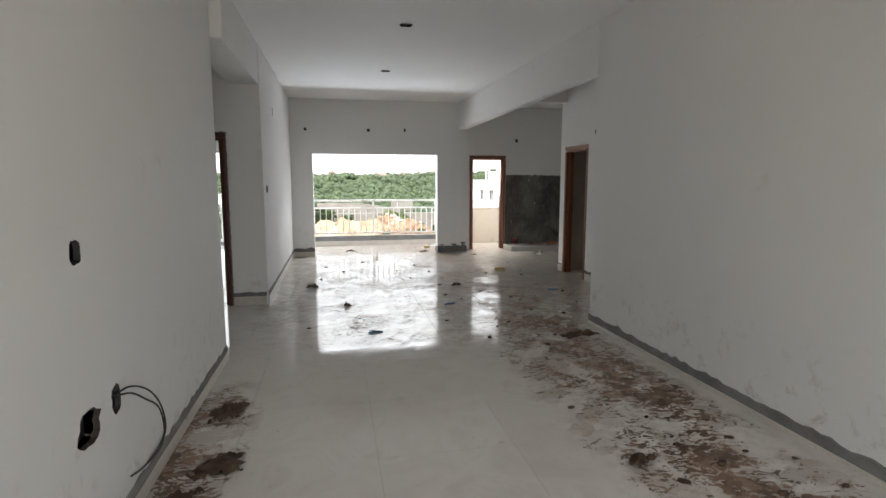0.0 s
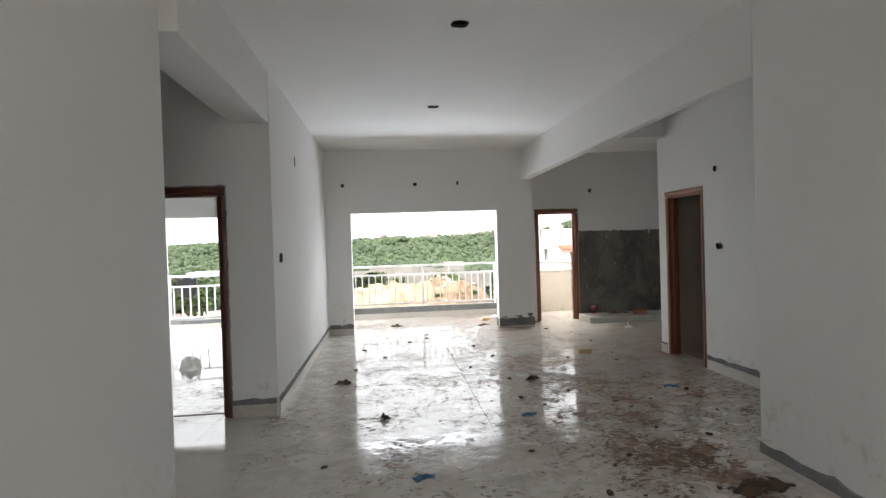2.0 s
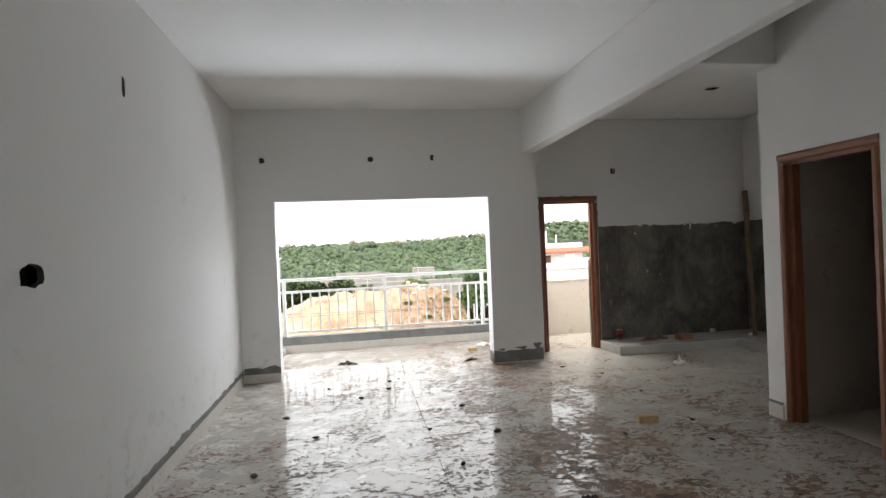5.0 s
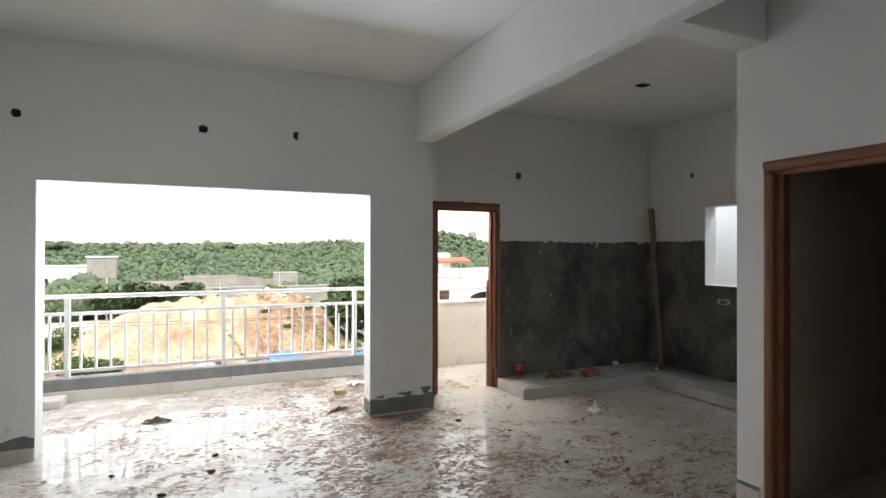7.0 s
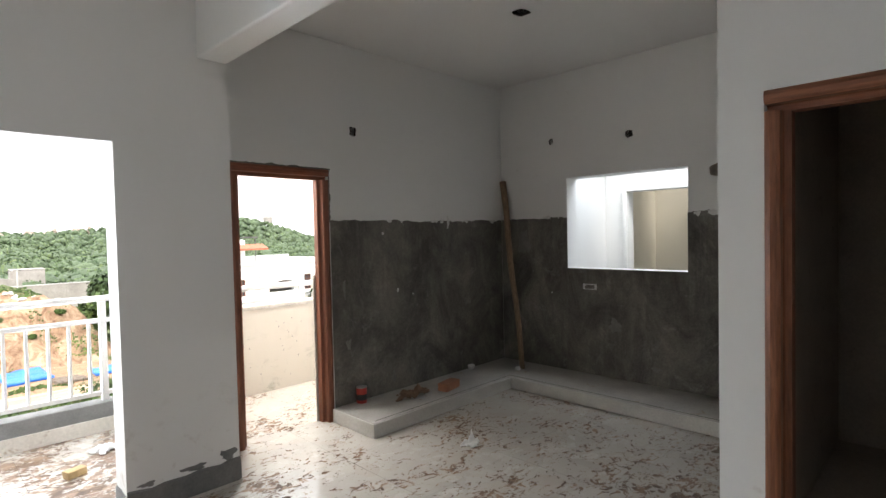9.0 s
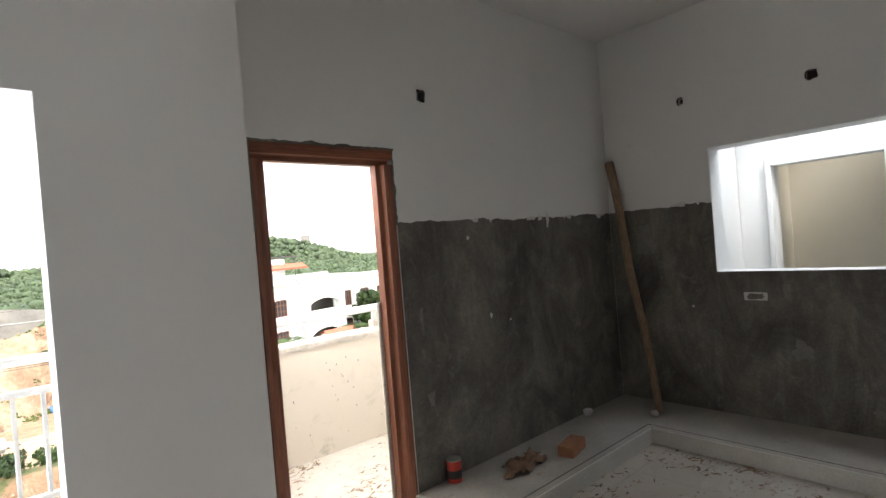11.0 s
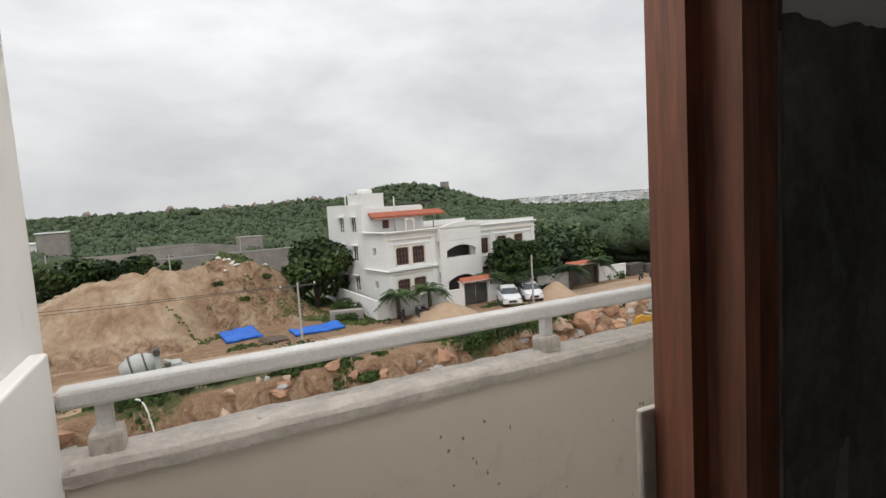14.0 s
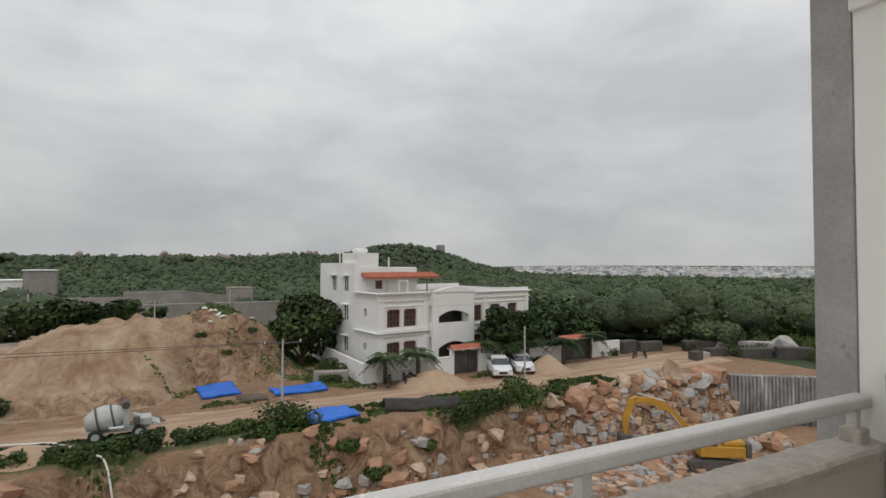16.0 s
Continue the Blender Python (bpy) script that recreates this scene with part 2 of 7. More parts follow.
M_tile = tile_mat()
M_screed = blotchy("cement_screed", (0.46, 0.43, 0.39), (0.55, 0.52, 0.48), 3, 0.9)
M_cement = blotchy("raw_cement_band", (0.15, 0.15, 0.145), (0.25, 0.245, 0.235), 5, 0.92, 80, 0.4)
M_skirt = blotchy("skirting_tile", (0.56, 0.52, 0.46), (0.64, 0.60, 0.54), 4, 0.35, 50, 0.05, stain=(0.34, 0.26, 0.19), stain_at=0.6)


def dado_mat():
    m, nt, b = node_mat("dark_cement_plaster")
    big = pos_noise(nt, 1.6, 6, 0.6, 0.3)
    streak = pos_noise(nt, 9, 6, 0.65, 0.2, (1, 1, 0.13))
    fine = pos_noise(nt, 55, 4, 0.65)
    col = ramp(nt, big, [(0.3, (0.094, 0.089, 0.078)), (0.7, (0.175, 0.165, 0.145))])
    col = mixc(nt, ramp(nt, streak, [(0.54, grey(0)), (0.72, grey(0.6))]), col, (0.22, 0.21, 0.185))
    cloud = pos_noise(nt, 2.6, 7, 0.7, 0.9, (1, 1, 0.6))
    col = mixc(nt, 1.0, col, ramp(nt, cloud, [(0.36, (0.6, 0.6, 0.6)), (0.62, (1.5, 1.47, 1.42))]), "MULTIPLY")
    lime = ramp(nt, pos_noise(nt, 3.8, 9, 0.75, 0.6), [(0.57, grey(0)), (0.70, grey(0.6))])
    col = mixc(nt, lime, col, (0.33, 0.32, 0.3))
    col = mixc(nt, 1.0, col, ramp(nt, fine, [(0.3, grey(0.8)), (0.7, grey(1.15))]), "MULTIPLY")
    nt.links.new(col, b.inputs["Base Color"])
    b.inputs["Roughness"].default_value = 0.85
    bump(nt, b, fine, 0.6, 0.008)
    return m


M_dado = dado_mat()


def wood_mat(name, dark, light, rough=0.42, axis=2):
    m, nt, b = node_mat(name)
    st = [9, 9, 9]
    st[axis] = 0.7
    grain = pos_noise(nt, 5, 8, 0.65, 1.5, tuple(st), "obj")
    pores = pos_noise(nt, 60, 3, 0.6, 0, tuple(s / 9 for s in st), "obj")
    col = ramp(nt, grain, [(0.28, dark), (0.72, light)])
    col = mixc(nt, 1.0, col, ramp(nt, pores, [(0.3, grey(0.75)), (0.6, grey(1.05))]), "MULTIPLY")
    nt.links.new(col, b.inputs["Base Color"])
    nt.links.new(ramp(nt, grain, [(0.2, grey(rough - 0.1)), (0.8, grey(rough + 0.15))]), b.inputs["Roughness"])
    bump(nt, b, pores, 0.2, 0.003)
    return m


M_wood = wood_mat("teak_door_frame", (0.16, 0.055, 0.026), (0.34, 0.135, 0.065))
M_mahogany = wood_mat("mahogany_door_frame", (0.12, 0.038, 0.019), (0.30, 0.105, 0.052))
M_wood_dark = wood_mat("dark_stained_frame", (0.06, 0.02, 0.012), (0.15, 0.055, 0.03))
M_pole = wood_mat("casuarina_pole", (0.16, 0.10, 0.06), (0.36, 0.25, 0.16), 0.75)
M_ledge = blotchy("kitchen_ledge_stone", (0.34, 0.32, 0.285), (0.46, 0.43, 0.385), 3.5, 0.7, 60, 0.2, stain=(0.28, 0.2, 0.13), stain_at=0.6)
M_ledge_edge = blotchy("ledge_edge_tile", (0.5, 0.48, 0.44), (0.6, 0.58, 0.535), 4, 0.5)
M_rail = blotchy("white_enamel_steel", (0.54, 0.525, 0.5), (0.62, 0.605, 0.575), 4, 0.42, 90, 0.05, stain=(0.45, 0.4, 0.34), stain_at=0.68)
M_coping = blotchy("rough_concrete_coping", (0.38, 0.345, 0.30), (0.56, 0.51, 0.455), 9, 0.95, 45, 0.45, stain=(0.24, 0.21, 0.18), stain_at=0.6, dist=0.01)
M_column = blotchy("bare_concrete_column", (0.27, 0.26, 0.245), (0.37, 0.36, 0.34), 4, 0.95, 60, 0.5, stain=(0.18, 0.17, 0.16), stain_at=0.62)
# recess shade is put into this near-black brick colour
M_cavity = blotchy("darkened_brick_cavity", (0.035, 0.03, 0.026), (0.09, 0.07, 0.058), 20, 0.95, 80, 0.6)
M_boxmetal = blotchy("black_switch_box", (0.02, 0.02, 0.02), (0.05, 0.045, 0.04), 20, 0.6)
M_rubble = blotchy("broken_plaster_edge", (0.36, 0.30, 0.24), (0.5, 0.44, 0.37), 30, 0.95, 90, 0.6)
M_brick = blotchy("fired_brick", (0.30, 0.13, 0.07), (0.42, 0.2, 0.11), 12, 0.95, 90, 0.6, source="obj", stain=(0.5, 0.42, 0.34))
M_brick_pale = blotchy("pale_wire_cut_brick", (0.42, 0.30, 0.15), (0.52, 0.38, 0.2), 12, 0.95, 90, 0.6, source="obj")
M_clod = blotchy("dried_mud", (0.05, 0.031, 0.02), (0.13, 0.083, 0.052), 14, 0.95, 70, 0.8)
M_white = blotchy("white_lump", (0.66, 0.65, 0.62), (0.74, 0.73, 0.7), 8, 0.8)
M_cloth = blotchy("dirty_brown_cloth", (0.16, 0.09, 0.055), (0.3, 0.19, 0.12), 10, 0.95, 120, 0.5)
M_blue = blotchy("blue_plastic_scrap", (0.02, 0.10, 0.22), (0.04, 0.16, 0.3), 10, 0.4)
M_red = blotchy("red_can_paint", (0.45, 0.03, 0.02), (0.55, 0.05, 0.03), 10, 0.35)
M_black = blotchy("black_paint", (0.015, 0.015, 0.015), (0.03, 0.03, 0.03), 10, 0.45)
M_tin = blotchy("dull_tin", (0.45, 0.45, 0.43), (0.6, 0.6, 0.58), 10, 0.4, metal=0.9)
M_wire = blotchy("black_cable_sheath", (0.02, 0.02, 0.02), (0.04, 0.04, 0.04), 10, 0.5)
M_pvc = blotchy("grey_pvc", (0.2, 0.2, 0.2), (0.28, 0.28, 0.27), 10, 0.5)


# ---- builders ----
def mesh_of(bm, name):
    me = bpy.data.meshes.new(name)
    bm.normal_update()
    bm.to_mesh(me)
    bm.free()
    return me


def part(name, bm, material, parent=None, label="", smooth=False, bevel=0.0):
    """One mesh object from a bmesh, under a thing or a part."""
    me = mesh_of(bm, name)
    for mt in material if isinstance(material, (list, tuple)) else [material]:
        me.materials.append(mt)
    if smooth:
        for p in me.polygons:
            p.use_smooth = True
    ob = new(name, me)
    if bevel:
        md = ob.modifiers.new("bevel", "BEVEL")
        md.width, md.segments, md.limit_method, md.angle_limit = bevel, 2, "ANGLE", radians(40)
    if parent:
        ob.parent = parent
    if label:
        ob["label"] = label
    return ob


def empty(name, at=(0, 0, 0), rz=0.0):
    ob = new(name)
    ob.empty_display_size = 0.2
    ob.matrix_world = pose(*at, 0, 0, rz)
    return ob


def box(bm, x0, x1, y0, y1, z0, z1, mi=0):
    v = [bm.verts.new(p) for p in ((x0, y0, z0), (x1, y0, z0), (x1, y1, z0), (x0, y1, z0), (x0, y0, z1), (x1, y0, z1), (x1, y1, z1), (x0, y1, z1))]
    for q in ((3, 2, 1, 0), (4, 5, 6, 7), (0, 1, 5, 4), (1, 2, 6, 5), (2, 3, 7, 6), (3, 0, 4, 7)):
        bm.faces.new([v[i] for i in q]).material_index = mi
    return bm


def boxed(x0, x1, y0, y1, z0, z1):
    return box(bmesh.new(), x0, x1, y0, y1, z0, z1)


def slab_with_holes(axis, p0, p1, a0, a1, b0, b1, holes=()):
    """A wall or slab between p0 and p1 along its thin axis, over a and b, with holes (a0, a1, b0, b1) right through it."""
    bm = bmesh.new()
    A = sorted({a0, a1, *[min(max(h[i], a0), a1) for h in holes for i in (0, 1)]})
    B = sorted({b0, b1, *[min(max(h[i], b0), b1) for h in holes for i in (2, 3)]})

    def solid(i, j):
        if not (0 <= i < len(A) - 1 and 0 <= j < len(B) - 1):
            return False
        ca, cb = (A[i] + A[i + 1]) / 2, (B[j] + B[j + 1]) / 2
        return not any(h[0] < ca < h[1] and h[2] < cb < h[3] for h in holes)

    cache = {}

    def vert(i, j, k):
        key = (i, j, k)
        if key not in cache:
            p = (p0, p1)[k]
            a, b = A[i], B[j]
            co = {"x": (p, a, b), "y": (a, p, b), "z": (a, b, p)}[axis]
            cache[key] = bm.verts.new(co)
        return cache[key]

    for i in range(len(A) - 1):
        for j in range(len(B) - 1):
            if not solid(i, j):
                continue
            bm.faces.new([vert(i, j, 0), vert(i + 1, j, 0), vert(i + 1, j + 1, 0), vert(i, j + 1, 0)])
            bm.faces.new([vert(i, j + 1, 1), vert(i + 1, j + 1, 1), vert(i + 1, j, 1), vert(i, j, 1)])
            for di, dj, e in ((-1, 0, ((0, 0), (0, 1))), (1, 0, ((1, 0), (1, 1))), (0, -1, ((0, 0), (1, 0))), (0, 1, ((0, 1), (1, 1)))):
                if not solid(i + di, j + dj):
                    (e0, f0), (e1, f1) = e
                    bm.faces.new([vert(i + e0, j + f0, 0), vert(i + e1, j + f1, 0), vert(i + e1, j + f1, 1), vert(i + e0, j + f0, 1)])
    bmesh.ops.recalc_face_normals(bm, faces=bm.faces)
    return bm


def ring_patch(axis, sign, p, ca, cb, wa, wb, rag, n=18, outer=1.35, seed=0, proud=0.003):
    """A ragged rim of broken plaster round a hole, on a wall's face."""
    rnd = random.Random(seed)
    bm = bmesh.new()
    inner, outerv, deep = [], [], []

    def put(a, b, q):
        return bm.verts.new({"x": (q, a, b), "y": (a, q, b), "z": (a, b, q)}[axis])

    for k in range(n):
        t = 2 * math.pi * k / n
        r = 1 - rag * 0.6 * rnd.random()
        c, s = math.cos(t), math.sin(t)
        sq = 1 / max(abs(c), abs(s)) ** 0.45
        inner.append(put(ca + wa * c * sq * r * 0.5, cb + wb * s * sq * r * 0.5, p + sign * proud))
        deep.append(put(ca + wa * c * sq * r * 0.46, cb + wb * s * sq * r * 0.46, p - sign * 0.02))
        sq = 1 / max(abs(c), abs(s))
        ro = outer * (1 + 0.1 * rnd.random())
        outerv.append(put(ca + wa * c * sq * ro * 0.5, cb + wb * s * sq * ro * 0.5, p + sign * 0.001))
    for k in range(n):
        j = (k + 1) % n
        bm.faces.new([inner[k], inner[j], outerv[j], outerv[k]])
        # inner faces take the recess material, which darkens most holes by colour
        bm.faces.new([deep[k], deep[j], inner[j], inner[k]]).material_index = 1
    bmesh.ops.recalc_face_normals(bm, faces=bm.faces)
    return bm


def open_box(axis, sign, p, ca, cb, wa, wb, depth):
    """The sides and back of a recess."""
    bm = bmesh.new()
    q0, q1 = p - sign * 0.004, p - sign * depth
    co = []
    for q in (q0, q1):
        for da, db in ((-1, -1), (1, -1), (1, 1), (-1, 1)):
            a, b = ca + da * wa / 2, cb + db * wb / 2
            co.append(bm.verts.new({"x": (q, a, b), "y": (a, q, b), "z": (a, b, q)}[axis]))
    for i in range(4):
        j = (i + 1) % 4
        bm.faces.new([co[i], co[j], co[4 + j], co[4 + i]])
    bm.faces.new(co[4:])
    bmesh.ops.recalc_face_normals(bm, faces=bm.faces)
    return bm


def hole_rect(ca, cb, wa, wb):
    return (ca - wa / 2, ca + wa / 2, cb - wb / 2, cb + wb / 2)


def fit_hole(wall, axis, sign, p, hole, mat_in, rag=0.35, seed=0, paint=None, n=18):
    ca, cb, wa, wb = hole
    part("recess", open_box(axis, sign, p, ca, cb, wa, wb, 0.07), mat_in, wall, "dark recess cut into the plaster")
    part("broken_rim", ring_patch(axis, sign, p, ca, cb, wa, wb, rag, n, 1.3, seed), [paint or M_wall, mat_in], wall, "ragged rim of broken plaster")


def tube(bm, pts, r, seg=8, closed_ends=True):
    """A round tube along points; r: one radius, or one for each point."""
    rings = []
    for i, p in enumerate(pts):
        p = Vector(p)
        d = Vector(pts[min(i + 1, len(pts) - 1)]) - Vector(pts[max(i - 1, 0)])
        q = d.to_track_quat("Z", "Y")
        rr = r[i] if isinstance(r, (list, tuple)) else r
        rings.append([bm.verts.new(p + q @ Vector((rr * math.cos(2 * math.pi * k / seg), rr * math.sin(2 * math.pi * k / seg), 0))) for k in range(seg)])
    for a, b in zip(rings, rings[1:]):
        for k in range(seg):
            bm.faces.new([a[k], a[(k + 1) % seg], b[(k + 1) % seg], b[k]])
    if closed_ends:
        bm.faces.new(rings[0][::-1])
        bm.faces.new(rings[-1])
    return bm


def lump(seed, sx, sy, sz, rough=0.35, sub=2):
    """An irregular clod or stone resting on z = 0."""
    rnd = random.Random(seed)
    bm = bmesh.new()
    bmesh.ops.create_icosphere(bm, subdivisions=sub, radius=1)
    off = Vector((rnd.random() * 50, rnd.random() * 50, rnd.random() * 50))
    for v in bm.verts:
        k = 1 + rough * noise.noise(v.co * 1.3 + off) + rough * 0.6 * noise.noise(v.co * 3.1 + off)
        v.co = Vector((v.co.x * sx * k, v.co.y * sy * k, v.co.z * sz * k))
    zmin = min(v.co.z for v in bm.verts)
    for v in bm.verts:
        v.co.z -= zmin
        if v.co.z < 0.18 * sz:
            v.co.z = 0
    return bm

# ---- the flat: walls, beams, ceiling ----
CEIL = 3.165


def structure(ob, label, category="wall"):
    return tagged(ob, label, category, kind="structure")


def wall(name, axis, p0, p1, a0, a1, holes=(), label="off-white putty-finished plaster wall, bare and scuffed", z0=0.0, z1=CEIL, mat=None, bevel=0.01):
    ob = part(name, slab_with_holes(axis, p0, p1, a0, a1, z0, z1, holes), mat or M_wall, bevel=bevel)
    return structure(ob, label)


# recesses chased into the walls: centre along the wall, height, width, height of the hole
L_NEAR = [(1.27, 1.275, 0.10, 0.105), (1.52, 0.60, 0.10, 0.14), (1.265, 0.59, 0.23, 0.17)]
L_FAR = [(6.2, 1.44, 0.19, 0.11), (7.18, 2.53, 0.052, 0.13)]
W_WIN = [(-0.625, 2.57, 0.07, 0.066), (0.623, 2.57, 0.078, 0.07), (1.37, 2.58, 0.05, 0.085)]
R_WALL = [(6.36, 2.26, 0.075, 0.07), (6.31, 1.41, 0.135, 0.08), (5.62, 0.4, 0.13, 0.065)]
K_BACK = [(3.97, 2.44, 0.078, 0.091)]
K_RIGHT = [(9.888, 2.48, 0.058, 0.065), (9.04, 2.44, 0.078, 0.078), (8.26, 2.03, 0.182, 0.13)]
rects = lambda hs: [hole_rect(*h) for h in hs]

wall_left_near = wall("wall_left_near", "x", -1.18, -1.03, -3.0, 3.8, rects(L_NEAR))
for i, h in enumerate(L_NEAR):
    fit_hole(wall_left_near, "x", 1, -1.03, h, M_boxmetal if i < 2 else M_cavity, 0.3 + 0.25 * (i == 2), i)
# unseen opening behind the camera, added for the rear fill lamp
wall("wall_behind", "y", -3.15, -3.0, -1.18, 2.78, [(-0.6, 2.2, 0, 2.4)])
wall("wall_passage_near", "y", 3.65, 3.8, -3.1, -1.18)
wall("wall_passage_end", "x", -3.1, -2.95, 3.8, 5.88)
wall_bedroom_front = wall("wall_bedroom_front", "y", 5.88, 6.03, -4.87, -1.08, [(-2.33, -1.345, 0, 2.11)], bevel=0)
wall_left_far = wall("wall_left_far", "x", -1.08, -0.93, 5.88, 10.09, rects(L_FAR), bevel=0)
for i, h in enumerate(L_FAR):
    fit_hole(wall_left_far, "x", 1, -0.93, h, M_boxmetal, 0.3, 10 + i)
wall_window = wall("wall_window", "y", 10.09, 10.29, -1.08, 2.69, [(-0.505, 2.055, 0, 2.085), *rects(W_WIN)])
for i, h in enumerate(W_WIN):
    fit_hole(wall_window, "y", -1, 10.09, h, M_cavity, 0.4, 20 + i)
wall("wall_pier_return", "x", 2.50, 2.69, 10.29, 10.56)
wall_kitchen_back = wall("wall_kitchen_back", "y", 10.56, 10.70, 2.50, 6.21, [(2.886, 3.712, 0, 2.095), *rects(K_BACK)])
fit_hole(wall_kitchen_back, "y", -1, 10.56, K_BACK[0], M_cavity, 0.4, 30)
wall_kitchen_side = wall("wall_kitchen_side", "x", 6.01, 6.21, 7.46, 10.56, [(8.52, 9.71, 1.165, 2.085), *rects(K_RIGHT)])
for i, h in enumerate(K_RIGHT):
    fit_hole(wall_kitchen_side, "x", -1, 6.01, h, M_cavity if h[2] < 0.12 else M_rubble, 0.35, 40 + i)
wall("wall_store_kitchen", "y", 7.46, 7.585, 3.725, 6.01, bevel=0)
wall_store = wall("wall_store", "x", 3.725, 3.875, 4.28, 7.46, [(6.59, 7.41, 0, 2.10), *rects(R_WALL)], bevel=0)
for i, h in enumerate(R_WALL):
    fit_hole(wall_store, "x", -1, 3.725, h, M_boxmetal if i == 1 else M_cavity, 0.3, 50 + i)
wall("wall_right_near", "x", 2.63, 2.78, -3.0, 4.28)
wall("wall_recess", "y", 4.13, 4.28, 2.78, 3.875)
wall("wall_store_front", "y", 5.05, 5.2, 3.875, 6.05)
wall("wall_store_side", "x", 5.9, 6.05, 5.2, 7.46)
M_store = blotchy("brown_grey_store_plaster", (0.50, 0.44, 0.375), (0.6, 0.53, 0.46), 2.2, 0.9, 60, 0.3, stain=(0.38, 0.33, 0.27), stain_at=0.6)
# brown-grey panels line the store, darker than the other walls
for nm, bmx in (("store_plaster_a", boxed(3.876, 5.898, 7.45, 7.458, 0.001, 3.16)), ("store_plaster_b", boxed(5.89, 5.898, 5.21, 7.449, 0.001, 3.16)), ("store_plaster_c", boxed(3.876, 5.889, 5.201, 5.209, 0.001, 3.16)), ("store_plaster_d", boxed(3.877, 5.889, 5.21, 7.449, 3.15, 3.158)), ("store_screed", boxed(3.877, 5.889, 5.21, 7.449, 0.001, 0.006))):
    structure(part(nm, bmx, M_store), "brown-grey plaster lining added inside the store room", "wall")
# bedroom
wall_bedroom_left = wall("wall_bedroom_left", "x", -4.87, -4.72, 6.03, 10.95)
wall_bedroom_back = wall("wall_bedroom_back", "y", 10.95, 11.15, -4.87, -1.08, [(-3.95, -2.1, 0, 2.13)])
wall("wall_balcony_divider_left", "x", -1.08, -0.90, 10.29, 11.98, mat=M_balcony)
wall("wall_balcony_divider_right", "x", 2.60, 2.755, 10.70, 11.96, mat=M_balcony)
part("balcony_dado", boxed(2.755, 2.795, 10.7, 11.80, 0, 1.186), M_balcony, bpy.data.objects["wall_balcony_divider_right"], bevel=0.006)
wall("wall_bedroom_balcony_left", "x", -4.55, -4.36, 11.15, 11.95, mat=M_balcony)
M_dirty = blotchy("dirty_cement_render", (0.24, 0.22, 0.195), (0.36, 0.33, 0.29), 4, 0.95, 50, 0.4, stain=(0.18, 0.15, 0.125), stain_at=0.56)
wall_balcony_end = wall("wall_balcony_end", "x", 5.94, 6.14, 10.70, 11.88, mat=M_balcony)
part("balcony_dado", boxed(5.90, 5.94, 10.735, 11.77, 0, 1.18), M_dirty, wall_balcony_end, "bare cement thickening of the wall", bevel=0.008)
part("balcony_dado", boxed(3.76, 5.90, 10.70, 10.73, 0, 1.16), M_balcony, wall_kitchen_back, bevel=0.006)
column = structure(part("column", boxed(5.94, 6.19, 11.882, 12.052, -3.0, 3.3), M_column, bevel=0.012), "bare grey concrete balcony column with plaster cracks", "column")
structure(part("edge_beam", boxed(5.905, 6.145, 10.8, 11.88, 2.72, 3.164), M_balcony, bevel=0.01), "painted concrete edge beam over the balcony", "beam")
# light well beside the kitchen, and the beige room across it
wall("wall_shaft_left", "y", 9.98, 10.1, 6.21, 8.8)
wall("wall_shaft_right", "y", 7.46, 7.58, 6.21, 8.8)
wall("wall_shaft_far", "x", 7.35, 7.5, 7.58, 9.98, [(8.885, 9.685, 0.9, 2.0)])
M_beige = wall_paint("beige_paint", (0.74, 0.69, 0.58), (0.55, 0.48, 0.38))
wall("wall_beige_room", "x", 8.7, 8.82, 7.58, 9.98, mat=M_beige, label="beige painted wall of the room across the light well")

wall("wall_beige_room_side", "y", 9.91, 9.978, 7.5, 8.7, mat=M_beige, label="beige painted side wall of the room across the light well")
shaft_frame = empty("window_1", (7.35, 8.8, 0.9))
structure(shaft_frame, "plain white plaster surround of the opening across the light well", "window")
part("window_frame", boxed(-0.05, -0.001, 0.0, 0.085, 0, 1.175), M_wall, shaft_frame, bevel=0.006)
part("window_frame", boxed(-0.05, -0.001, 0.885, 0.93, 0, 1.175), M_wall, shaft_frame, bevel=0.006)
part("window_frame", boxed(-0.05, -0.001, 0.0855, 0.8845, 1.1, 1.175), M_wall, shaft_frame, bevel=0.006)

# beams
beam_bm = boxed(2.51, 2.69, 4.28, 10.09, 2.625, CEIL)
for v in beam_bm.verts:
    if v.co.y < 5 and v.co.x < 2.6:
        v.co.x = 2.628
structure(part("beam_main", beam_bm, M_wall, bevel=0.012), "plastered white concrete beam under the ceiling", "beam")
structure(part("beam_cross", boxed(2.69, 3.725, 7.38, 7.57, 2.81, CEIL), M_wall, bevel=0.012), "plastered white cross beam above the kitchen entry", "beam")
structure(part("beam_passage", boxed(-1.28, -0.935, 3.8, 5.88, 2.685, CEIL), M_wall, bevel=0.012), "plastered white beam over the bedroom passage", "beam")

# ceiling with its fan points
C_HOLES = [(0.709, 7.171, 0.14, 0.14), (0.703, 4.812, 0.14, 0.14), (4.49, 9.15, 0.14, 0.12)]
# square openings over the shaft and beige room are added to let daylight in
ceiling = part("ceiling", slab_with_holes("z", CEIL, 3.33, -4.9, 8.85, -3.2, 12.05, [*rects(C_HOLES), (6.45, 7.1, 8.3, 9.2), (7.8, 8.4, 8.4, 9.2)]), M_ceiling)
structure(ceiling, "white putty-finished flat ceiling with dark round fan holes", "ceiling")
for i, h in enumerate(C_HOLES):
    fit_hole(ceiling, "z", -1, CEIL, h, M_cavity, 0.16, 60 + i, M_ceiling, 22)
